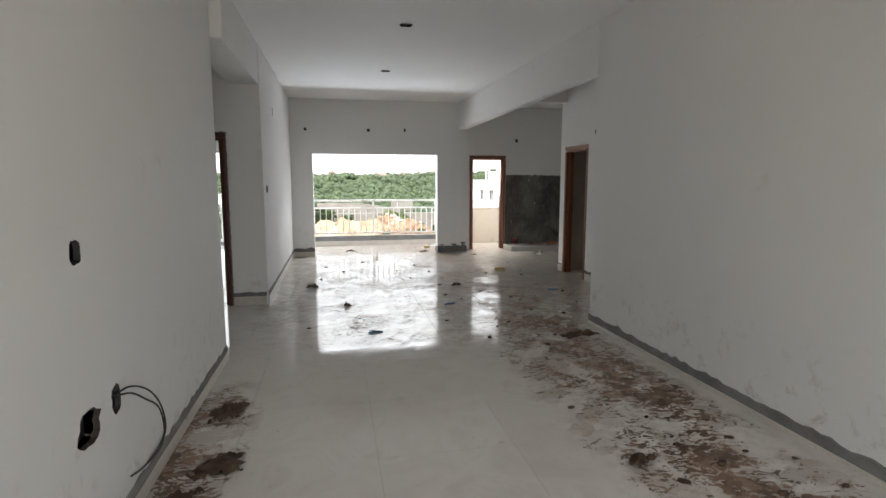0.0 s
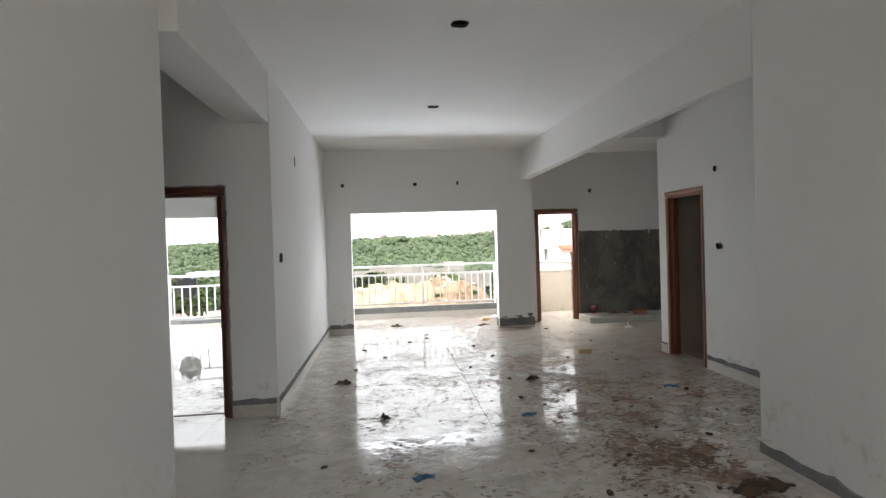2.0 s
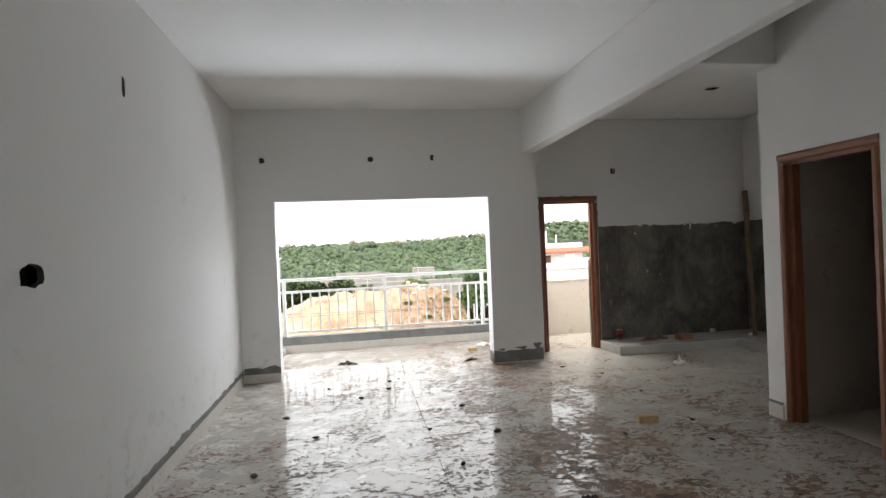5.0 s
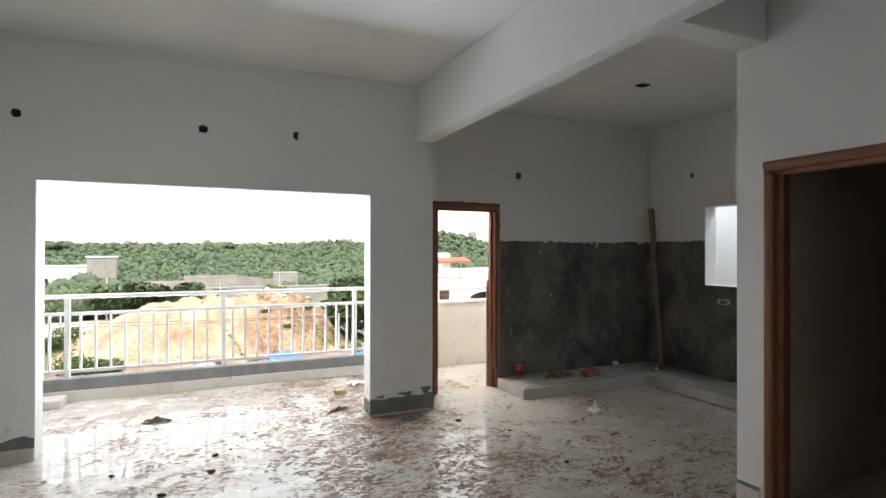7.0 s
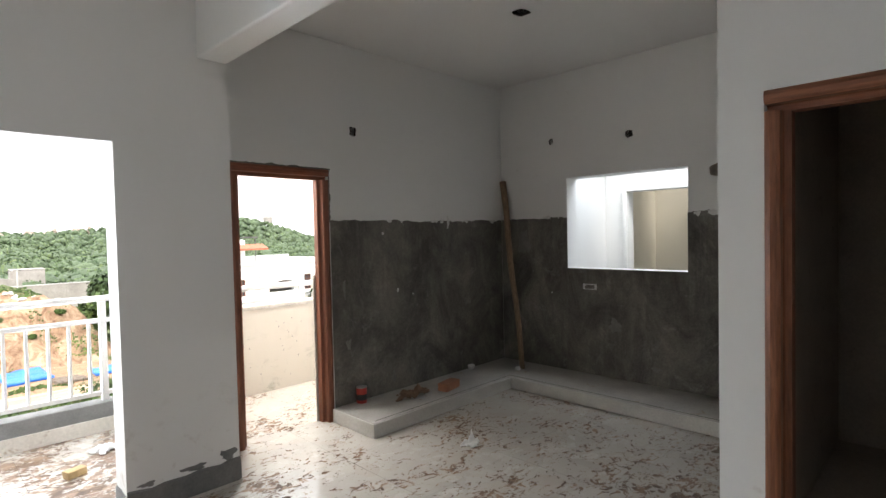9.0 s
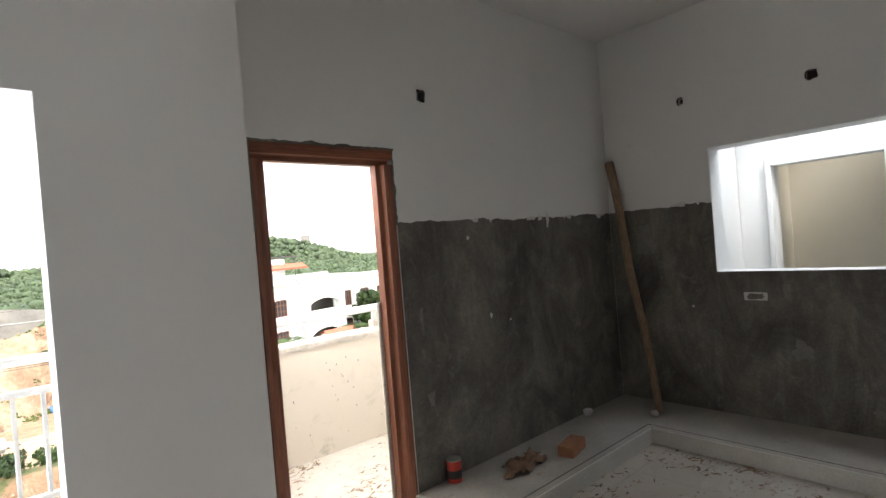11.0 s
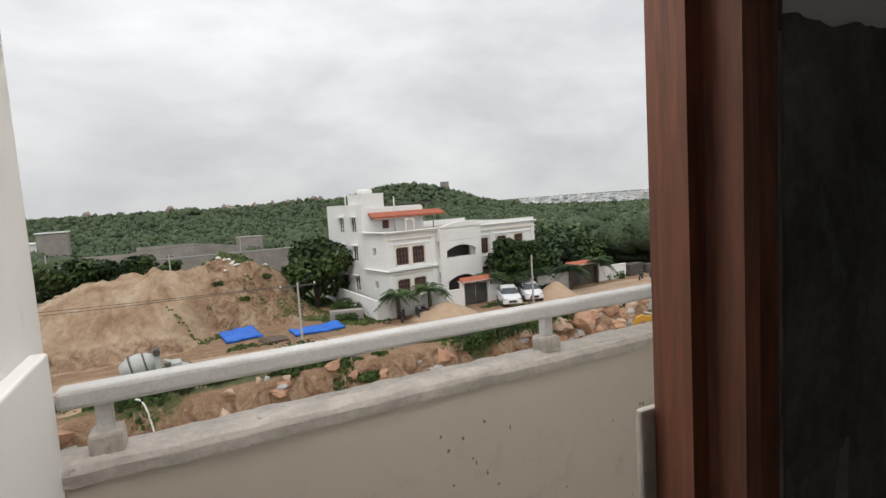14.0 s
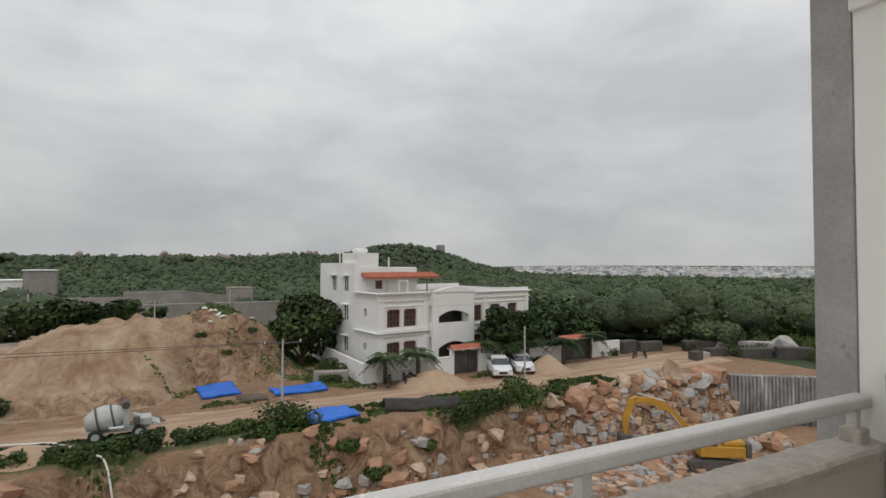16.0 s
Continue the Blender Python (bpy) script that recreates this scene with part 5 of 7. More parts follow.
ring = [bm.verts.new((10.5 + (6.2 + 1.6 * math.sin(3 * a + 1) + 0.8 * math.sin(7 * a)) * math.cos(a), 35.4 + (3.0 + 0.9 * math.sin(2 * a)) * math.sin(a), -11.93)) for a in np.linspace(0, 2 * math.pi, 40, endpoint=False)]
bm.faces.new(ring)
M_puddle = blotchy("muddy_water", (0.26, 0.17, 0.08), (0.32, 0.22, 0.11), 0.5, 0.12, 8, 0.03)
tagged(part("water", bm, M_puddle), "shallow ochre muddy puddle on the pit floor", "puddle", kind="structure")


# ---- foliage ----
def leaf_quads(rng, centres, radii, count, size, squash=0.75):
    """Leaf clumps as small tilted quads over the shells of blobs."""
    k = rng.integers(0, len(centres), count)
    d = rng.normal(size=(count, 3))
    d /= np.linalg.norm(d, axis=1)[:, None]
    r = radii[k] * (0.72 + 0.36 * rng.random(count))
    c = centres[k] + d * r[:, None] * np.array([1, 1, squash])
    n = d + 0.7 * rng.normal(size=(count, 3)) + np.array([0, 0, 0.5])
    n /= np.linalg.norm(n, axis=1)[:, None]
    t = np.cross(n, rng.normal(size=(count, 3)))
    t /= np.linalg.norm(t, axis=1)[:, None]
    b = np.cross(n, t)
    s = size * (0.6 + 0.8 * rng.random(count))[:, None]
    q = np.stack([c - t * s, c - b * s * 0.6, c + t * s, c + b * s * 0.6], 1)
    return q.reshape(-1, 3), np.arange(count * 4).reshape(-1, 4)


def tree(x, y, top, radius, seed, label, mat, leaves=1300, trunk_h=0.35, size=0.26, z0=None):
    rng = np.random.default_rng(seed)
    z0 = float(ground_z(x, y)) - 0.05 if z0 is None else z0
    h = top - z0
    root = empty("tree", (x, y, z0))
    tagged(root, label, "tree")
    bm = bmesh.new()
    tube(bm, [(0, 0, 0), (0.05 * h * 0.3, 0.02, h * 0.25), (0.02, -0.03, h * trunk_h), (0.0, 0.0, h * 0.75)], [0.035 * h, 0.027 * h, 0.022 * h, 0.006 * h], 8)
    cen, rad = [], []
    for i in range(9):
        a = 6.283 * i / 9 + rng.random()
        rr = radius * (0.35 + 0.3 * rng.random())
        zz = h * (trunk_h + 0.12 + (0.8 - trunk_h) * rng.random())
        p = (rr * math.cos(a), rr * math.sin(a), zz)
        tube(bm, [(0, 0, h * trunk_h * 0.85), (p[0] * 0.5, p[1] * 0.5, (h * trunk_h + zz) / 2), p], [0.013 * h, 0.009 * h, 0.004 * h], 5)
        cen.append(p)
        rad.append(radius * (0.36 + 0.2 * rng.random()))
    cen.append((0, 0, h - radius * 0.5))
    rad.append(radius * 0.5)
    part("trunk", bm, M_bark, root, smooth=True)
    v, f = leaf_quads(rng, np.array(cen), np.array(rad), leaves, size)
    v[:, 2] = np.clip(v[:, 2], 0.08 * h, h * 1.04)
    cr = mesh_np("crown", v, f, [mat])
    cr.parent = root
    return root


tree(14.3, 61.0, -1.0, 3.5, 1, "dense dark-green broadleaf tree beside the white house", M_leaf_dark, 6500, 0.12, 0.27)
tree(31.2, 52.6, -2.3, 2.2, 2, "leafy green tree in front of the house", M_leaf_dark, 3200, 0.25, 0.2)
tree(33.6, 52.6, -2.6, 2.0, 3, "leafy green tree in front of the house", M_leaf, 2800, 0.25, 0.2)
for i, (x, y, top, r) in enumerate(((-12.5, 93, -3.0, 4.0), (-7.5, 92, -3.2, 3.6), (-3.0, 91, -3.4, 3.2), (-30, 84, -2.2, 5), (-27, 75, -4, 3.2), (1.2, 90, -4.4, 2.0))):
    tree(x, y, top, r, 20 + i, "round dark-green tree along the dirt lane", M_leaf_dark, 1100, 0.2, 0.36)
for i, (x, y, top, r) in enumerate(((58, 60, -3.5, 3.5), (64, 64, -3.0, 4), (54, 62, -4.0, 3.2), (47, 60, -3.6, 3.2), (42.5, 59, -3.2, 3.0), (70, 60, -3.8, 4), (50, 68, -2.6, 4), (60, 72, -2.8, 4), (39.5, 63, -2.4, 3.2), (74, 70, -3, 4), (60, 51, -5.0, 2.6), (64.5, 52, -4.4, 3.0), (57, 55.5, -4.6, 2.6), (69, 55, -4.2, 3.2), (62, 56, -4.0, 3.2), (72, 50, -4.6, 3.2))):
    tree(x, y, top, r, 40 + i, "green woodland tree behind the compound wall", M_leaf if i % 2 else M_wood_hazed, 1000, 0.2, 0.36)


def bush(x, y, w, h, seed, mat, label="low leafy green bush on the bare earth"):
    rng = np.random.default_rng(seed)
    z0 = float(ground_z(x, y)) - 0.05
    cen = rng.normal(size=(7, 3)) * np.array([w * 0.45, w * 0.3, 0]) + np.array([0, 0, h * 0.4])
    v, f = leaf_quads(rng, cen, np.full(7, h * 0.55), 1000, 0.105, 0.9)
    v[:, 2] = np.maximum(v[:, 2], -0.25)
    ob = mesh_np("bush", v, f, [mat])
    ob.matrix_world = pose(x, y, z0)
    return tagged(ob, label, "bush")


for i, (x, y, w, h) in enumerate(((2.2, 42.4, 1.2, 0.9), (4.6, 42.7, 1.0, 0.8), (6.6, 42.9, 0.9, 0.7), (9.1, 43.0, 1.2, 1.7), (9.9, 42.2, 0.8, 1.4), (20.6, 41.6, 1.4, 1.2), (22.6, 41.3, 1.6, 1.3), (24.7, 41.2, 1.6, 1.4), (26.8, 41.2, 1.5, 1.2), (28.7, 41.3, 1.3, 1.2), (25.6, 42.3, 0.8, 1.7), (-9.5, 45.6, 1.6, 1.6), (-7.4, 43.8, 1.4, 1.2), (-12, 47, 2.0, 1.8), (-3.6, 42.2, 1.2, 0.8), (-5.8, 42.4, 1.2, 0.9), (16.2, 57.5, 1.2, 1.3), (17.0, 54.8, 0.9, 1.2), (15.3, 53.0, 1.0, 0.8), (14.3, 40.0, 0.9, 0.7), (17.5, 40.3, 0.7, 0.6), (33.5, 42.2, 0.8, 0.8), (44.5, 52.6, 1.2, 1.0), (-11, 58, 1.6, 1.2), (-13, 53, 1.8, 1.3), (0.5, 39.2, 0.9, 0.6), (34.6, 51.8, 0.9, 0.9), (57, 47, 1.8, 1.4), (59.5, 46, 1.9, 1.5), (62, 47.5, 2.2, 1.6), (60, 49.5, 2, 1.5), (65, 48, 2.2, 1.7), (56, 50.5, 1.6, 1.3), (64, 45, 2, 1.5), (68, 46.5, 2.4, 1.8), (66, 43, 2.6, 2.0), (70, 42, 2.8, 2.2), (63, 41, 2.2, 1.6), (74, 45, 3, 2.4), (72, 39, 2.8, 2.2), (67, 38, 2.4, 1.8), (-7.4, 51.1, 1.5, 1.5), (-6.4, 51.6, 1.0, 1.1), (-8.6, 52.0, 1.4, 1.4), (-10.6, 59.7, 1.6, 1.3), (-12.5, 50, 1.6, 1.3), (-10.5, 47.5, 1.3, 1.2), (-14.5, 56, 1.8, 1.4), (-15, 49.5, 1.8, 1.6), (7.4, 57.6, 0.4, 0.3), (9.4, 58.6, 0.45, 0.35), (5.6, 58.8, 0.35, 0.3), (8.2, 41.4, 0.9, 0.7), (12.6, 40.6, 0.8, 0.6), (-1.0, 42.0, 1.1, 0.8), (0.8, 42.5, 1.0, 0.7), (-9.0, 41.8, 1.4, 1.1))):
    bush(x, y, w, h, 100 + i, M_leaf if i % 3 else M_leaf_dark)


def grass_tufts():
    rng = np.random.default_rng(5)
    n = 70000
    x, y = rng.uniform(-16, 36, n), rng.uniform(39.5, 66, n)
    patch = wob(x, y, 0.55, 4) + 0.5 * wob(x, y, 1.7, 2)
    on = ((y < 45) & (y > 41.3) & (patch > -0.1)) | ((y <= 41.3) & (patch > 0.62)) | ((y > 49) & (patch > 0.9 - 0.38 * (x > 4))) | ((x > 13) & (x < 18) & (y > 50) & (patch > -0.3)) | ((x > 5) & (x < 12) & (y > 61) & (patch > -0.4))
    x, y = x[on], y[on]
    z = ground_z(x, y)
    m = len(x)
    a = rng.random(m) * 6.283
    s = (0.05 + 0.12 * rng.random(m)) * np.where(y > 49, 0.62, 1.0)
    dx, dy = np.cos(a) * s, np.sin(a) * s
    q = np.stack([np.stack([x - dx, y - dy, z - 0.03], 1), np.stack([x + dx, y + dy, z - 0.03], 1), np.stack([x + dx * 1.3 + 0.05, y + dy * 0.9, z + s * 1.1], 1), np.stack([x - dx * 0.8, y - dy * 1.1 + 0.06, z + s * 1.3], 1)], 1)
    ob = mesh_np("grass", q.reshape(-1, 3), np.arange(m * 4).reshape(-1, 4), [M_leaf])
    tagged(ob, "scattered weeds and grass tufts on the bare earth", "grass", kind="stuff")


grass_tufts()


def forest():
    rng = np.random.default_rng(11)
    V, F, base = [], [], 0
    ico = bmesh.new()
    bmesh.ops.create_icosphere(ico, subdivisions=2, radius=1)
    iv = np.array([v.co[:] for v in ico.verts])
    itri = np.array([[v.index for v in f.verts] for f in ico.faces])
    ico.free()
    ico = bmesh.new()
    bmesh.ops.create_icosphere(ico, subdivisions=1, radius=1)
    jv = np.array([v.co[:] for v in ico.verts])
    jtri = np.array([[v.index for v in f.verts] for f in ico.faces])
    ico.free()
    CV, CF, cbase = [], [], 0
    bands = ((62, 130, 900, 420, 0.27, 2.2, 5.4), (130, 260, 1700, 130, 0.6, 2.6, 7.4), (260, 520, 5200, 34, 0.9, 3.0, 6.6), (520, 1000, 13000, 11, 1.5, 3.6, 7.0), (1000, 2400, 7000, 6, 3.0, 7, 15))
    for r0, r1, n, lq, ls, c0, c1 in bands:
        th = rng.uniform(radians(-36), radians(74), n)
        r = np.sqrt(rng.uniform(r0 * r0, r1 * r1, n))
        x, y = r * np.sin(th), r * np.cos(th)
        keep = ~((x > -36) & (x < 53) & (y < 70)) & ~((x > -36) & (x < 22) & (y < 122)) & ~((x > 12) & (x < 42) & (y < 74)) & ~((x > 40) & (y < 46.5)) & ~((x < -25) & (y < 80))
        keep &= ~((th > radians(32)) & (r > 820))
        keep &= ~((x > -66) & (x < -24) & (y > 165) & (y < 236))
        x, y = x[keep], y[keep]
        m = len(x)
        rad = rng.uniform(c0, c1, m) * 0.62
        top = np.minimum(rad * 2.0, 6.0 + (r0 < 100) * 1.5) + rng.normal(size=m) * 0.8
        z = ground_z(x, y) + top - rad * 0.75
        cen = np.stack([x, y, z], 1)
        # solid, lumpy core, coarser far off
        bv, bt = (iv, itri) if r1 < 300 else (jv, jtri)
        lum = 1 + 0.13 * rng.normal(size=(m, len(bv)))
        cv = cen[:, None, :] + bv[None] * (rad[:, None] * lum)[:, :, None] * np.array([0.98, 0.98, 0.8])
        CV.append(cv.reshape(-1, 3))
        CF.append((bt[None] + (np.arange(m) * len(bv))[:, None, None]).reshape(-1, 3) + cbase)
        cbase += m * len(bv)
        d = rng.normal(size=(m, lq, 3))
        d[:, :, 2] = np.abs(d[:, :, 2]) * 0.9 - 0.25
        d /= np.linalg.norm(d, axis=2)[:, :, None]
        c = cen[:, None, :] + d * (rad[:, None] * (0.85 + 0.3 * rng.random((m, lq))))[:, :, None] * np.array([1, 1, 0.85])
        c = c.reshape(-1, 3)
        k = len(c)
        nrm = d.reshape(-1, 3) + 0.6 * rng.normal(size=(k, 3))
        nrm /= np.linalg.norm(nrm, axis=1)[:, None]
        t = np.cross(nrm, rng.normal(size=(k, 3)))
        t /= np.linalg.norm(t, axis=1)[:, None]
        b = np.cross(nrm, t)
        s = ls * (0.4 + 0.7 * rng.random(k))[:, None]
        V.append(np.stack([c - t * s, c - b * s * 0.6, c + t * s, c + b * s * 0.6], 1).reshape(-1, 3))
        F.append(np.arange(k * 4).reshape(-1, 4) + base)
        base += k * 4
    ob = mesh_np("hazed_woodland_leaves", np.concatenate(V), np.concatenate(F), [M_wood_hazed])
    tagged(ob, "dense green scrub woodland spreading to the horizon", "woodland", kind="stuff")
    ob = mesh_np("woodland", np.concatenate(CV), np.concatenate(CF), [M_woodcore_hazed], smooth=True)
    tagged(ob, "crowns of the scrub woodland, paled with painted haze", "woodland", kind="stuff")


forest()


def palm(x, y, h, seed):
    rng = random.Random(seed)
    root = empty("palm_tree", (x, y, float(ground_z(x, y)) - 0.03))
    tagged(root, "young date palm with arching grey-green fronds by the wall", "palm", group="palms along the compound wall")
    bm = bmesh.new()
    tube(bm, [(0, 0, 0), (0.03, 0, h * 0.3), (0, 0.02, h * 0.58)], [0.17, 0.2, 0.15], 8)
    part("trunk", bm, M_bark, root, smooth=True)
    bm = bmesh.new()
    for i in range(44):
        a = 6.283 * i / 44 + rng.random() * 0.3
        up = rng.uniform(0.1, 1.25)
        L = h * rng.uniform(0.42, 0.56)
        prev = None
        for k in range(9):
            t = k / 8
            rr = L * t * math.cos(up * (1 - 0.4 * t))
            zz = h * 0.58 + L * (math.sin(up) * t - 0.75 * t * t)
            c = Vector((rr * math.cos(a), rr * math.sin(a), zz))
            if k and k < 9:
                side = Vector((-math.sin(a), math.cos(a), 0))
                out = Vector((math.cos(a), math.sin(a), 0))
                w = 0.46 * (1 - 0.7 * abs(t - 0.45))
                for sg in (-1, 1):
                    tip = c + side * sg * w + out * 0.18 + Vector((0, 0, -0.14))
                    v = [bm.verts.new(p) for p in (c, c + out * 0.13, tip)]
                    bm.faces.new(v)
                    tip2 = prev.lerp(c, 0.5) + side * sg * w + out * 0.16 + Vector((0, 0, -0.1))
                    v = [bm.verts.new(p) for p in (prev.lerp(c, 0.5), prev.lerp(c, 0.5) + out * 0.13, tip2)]
                    bm.faces.new(v)
            prev = c
    part("fronds", bm, M_palm, root)


for i, (x, y, h) in enumerate(((18.7, 50.6, 3.4), (21.6, 50.6, 3.5), (28.6, 52.0, 3.7), (30.9, 51.2, 3.4), (33.4, 51.4, 3.7), (37.0, 50.6, 3.6), (41.6, 51.8, 3.9))):
    palm(x, y, h, 300 + i)

# ---- the white house ----
HA = 9.4
house = empty("house", (19.5, 53.1, -8.05), HA)
tagged(house, "white two-storey villa with brown arched windows and a red-tiled awning", "house")


def hpart(name, bm, mat, label="", parent=None, bevel=0.0):
    ob = part(name, bm, mat, parent or house, label, bevel=bevel)
    return ob


U0, U1, ROOF = -0.55, 17.6, 7.05
hpart("wall", slab_with_holes("y", 0, 0.3, U0, U1, 0, ROOF, [(0.33, 1.64, 4.15, 5.7), (2.04, 3.34, 4.15, 5.7), (5.5, 8.8, 4.15, 5.5), (9.8, 11.07, 4.15, 5.7), (12.2, 13.45, 4.15, 5.7), (14.6, 15.85, 4.15, 5.7), (0.33, 1.64, 1.45, 2.85), (2.04, 3.34, 1.45, 2.85), (5.5, 8.8, 0.1, 2.7), (9.8, 11.07, 1.45, 2.85), (12.2, 13.45, 1.45, 2.85), (14.6, 15.85, 1.45, 2.85)]), M_render)
hpart("wall", slab_with_holes("x", U0, U0 + 0.3, 0.3, 12.0, 0, 9.75, [(a, a + 1.0, z, z + 1.35) for a in (5.6, 8.2) for z in (1.5, 4.4, 7.1)] + [(2.0, 2.6, 5.0, 5.7), (2.0, 2.6, 2.0, 2.7), (0.2, 4.3, 7.06, 9.8)]), M_render)
hpart("wall", boxed(U1 - 0.3, U1, 0.3, 12, 0, ROOF), M_render)
hpart("wall", boxed(U0 + 0.3, U1 - 0.3, 11.7, 12, 0, ROOF), M_render)
hpart("roof_slab", boxed(U0 + 0.3, U1 - 0.3, 0.3, 11.7, ROOF - 0.55, ROOF - 0.35), M_block)
hpart("floor_slab", boxed(U0 + 0.3, U1 - 0.3, 0.3, 11.7, 3.3, 3.5), M_render)
hpart("inner_wall", boxed(U0 + 0.3, U1 - 0.3, 2.4, 2.5, 0, ROOF - 0.56), M_block)
# cornices and string courses
for z, w, mt in ((ROOF, 0.22, M_render), (ROOF - 0.55, 0.12, M_render_cream), (6.05, 0.08, M_render), (3.95, 0.12, M_render), (3.45, 0.10, M_render_cream)):
    hpart("cornice", boxed(U0 - w, 4.7, -w, -0.001, z - 0.14, z), mt, bevel=0.03)
    hpart("cornice", boxed(9.7, U1 + w, -w, -0.001, z - 0.14, z), mt, bevel=0.03)
for z, w in ((ROOF + 0.12, 0.36), (3.78, 0.3)):
    hpart("cornice", boxed(U0 - w, 4.7, -w, -0.001, z - 0.11, z), M_render, "deep white projecting cornice", bevel=0.03)
    hpart("cornice", boxed(U0 - w, U0 - 0.001, 0.0, 4.2, z - 0.11, z), M_render, "deep white projecting cornice", bevel=0.03)
for u in (U0 + 0.02, 4.1, 10.9 + 0.35, U1 - 0.55):
    hpart("pilaster", boxed(u, u + 0.5, -0.09, -0.001, 0, ROOF - 0.7), M_render, bevel=0.02)


def arch_bm(u0, u1, z0, z1, y0, y1, rise, outer):
    """A wall panel u0..u1 with an arched opening."""
    bm = bmesh.new()
    n = 14
    a0, a1 = u0 + outer, u1 - outer
    cols = [(a0 + (a1 - a0) * i / n, z1 - outer * 0.7 - rise * ((2 * i / n - 1) ** 2)) for i in range(n + 1)]
    for (xa, za), (xb, zb) in zip(cols, cols[1:]):
        for yy in (y0, y1):
            bm.faces.new([bm.verts.new(p) for p in ((xa, yy, za), (xb, yy, zb), (xb, yy, z1), (xa, yy, z1))])
        bm.faces.new([bm.verts.new(p) for p in ((xa, y0, za), (xb, y0, zb), (xb, y1, zb), (xa, y1, za))])
    box(bm, u0, a0, y0, y1, z0, z1)
    box(bm, a1, u1, y0, y1, z0, z1)
    bmesh.ops.recalc_face_normals(bm, faces=bm.faces)
    return bm


bay = hpart("bay", boxed(4.76, 9.6, -0.65, -0.002, 3.0, 4.25), M_render, "projecting white balcony bay")
hpart("bay_arch", arch_bm(4.76, 9.6, 4.25, 5.85, -0.65, -0.4, 0.5, 0.65), M_render, "", bay)
hpart("bay_top", boxed(4.76, 9.6, -0.65, -0.002, 5.85, 7.2), M_render, "", bay, 0.03)
bm = bmesh.new()
pv = [(4.7 + 5.0 * i / 16, 7.2 + 0.38 * math.sin(math.pi * i / 16) ** 1.5) for i in range(17)]
for (xa, za), (xb, zb) in zip(pv, pv[1:]):
    q = [bm.verts.new(p) for p in ((xa, -0.72, 7.1), (xb, -0.72, 7.1), (xb, -0.72, zb), (xa, -0.72, za))]
    r = [bm.verts.new(p) for p in ((xa, -0.3, 7.1), (xb, -0.3, 7.1), (xb, -0.3, zb), (xa, -0.3, za))]
    bm.faces.new(q)
    bm.faces.new(r[::-1])
    bm.faces.new([q[3], q[2], r[2], r[3]])
hpart("bay_pediment", bm, M_render, "curved white parapet", bay)
hpart("bay_arch", arch_bm(4.76, 9.6, 0.0, 3.0, -0.65, -0.4, 0.55, 0.65), M_render, "", bay)
rw = boxed(5.4, 8.95, -0.6, -0.56, 4.25, 4.27)
for i in range(16):
    box(rw, 5.45 + i * 0.23, 5.47 + i * 0.23, -0.59, -0.57, 4.0, 4.3)
hpart("bay_railing", rw, M_rail, "", bay)


def house_window(u0, u1, z0, z1, y=0.1):
    w = hpart("window", boxed(u0, u1, y + 0.05, y + 0.07, z0, z1), M_glass_dark, "dark glass")
    fr = bmesh.new()
    t = 0.09
    box(fr, u0, u0 + t, y - 0.02, y + 0.05, z0, z1)
    box(fr, u1 - t, u1, y - 0.02, y + 0.05, z0, z1)
    box(fr, u0 + t, u1 - t, y - 0.02, y + 0.05, z0, z0 + t)
    box(fr, u0 + t, u1 - t, y - 0.02, y + 0.05, z1 - t, z1)
    for k in (1, 2, 3):
        c = u0 + (u1 - u0) * k / 4
        box(fr, c - 0.035, c + 0.035, y - 0.01, y + 0.045, z0 + t, z1 - t)
    for k in (1, 2):
        c = z0 + (z1 - z0) * k / 3
        box(fr, u0 + t, u1 - t, y, y + 0.04, c - 0.03, c + 0.03)
    part("window_frame", fr, M_winwood, w, "brown timber frame and bars")
    ar = arch_bm(u0 - 0.12, u1 + 0.12, z0 - 0.1, z1 + 0.16, -0.05, 0.02, 0.16, 0.12)
    part("surround", ar, M_render_cream, w, "cream arched surround")


for a, b in ((0.33, 1.64), (2.04, 3.34), (9.8, 11.07), (12.2, 13.45), (14.6, 15.85)):
    house_window(a, b, 4.15, 5.7)
    house_window(a, b, 1.45, 2.85)
for a in (5.6, 8.2):
    for z in (1.5, 4.4, 7.1):
        w = hpart("window", boxed(U0 + 0.12, U0 + 0.15, a, a + 1.0, z, z + 1.35), M_glass_dark, "dark side window")
        fb = boxed(U0 + 0.06, U0 + 0.12, a, a + 0.08, z, z + 1.35)
        box(fb, U0 + 0.06, U0 + 0.12, a + 0.46, a + 0.54, z, z + 1.35)
        box(fb, U0 + 0.06, U0 + 0.12, a + 0.92, a + 1.0, z, z + 1.35)
        part("window_frame", fb, M_render, w)
        part("sunshade", boxed(U0 - 0.35, U0 - 0.001, a - 0.15, a + 1.15, z + 1.45, z + 1.53), M_render, w)
# third storey, stair tower, awning
hpart("penthouse_wall", slab_with_holes("y", 4.3, 4.5, U0 + 0.3, 6.3, 6.7, 9.3, [(1.6, 2.35, 7.3, 8.1)]), M_render, "white penthouse front")
hpart("penthouse_wall", boxed(6.1, 6.3, 4.5, 11.7, 6.7, 9.3), M_render)
hpart("penthouse_roof", boxed(U0 + 0.3, 6.3, 4.5, 11.7, 9.2, 9.38), M_render)
house_window(1.6, 2.35, 7.3, 8.1, 4.4)
hpart("stair_tower", boxed(U0 + 0.31, 2.1, 4.6, 7.6, 9.38, 10.7), M_render, "white stair tower", bevel=0.03)
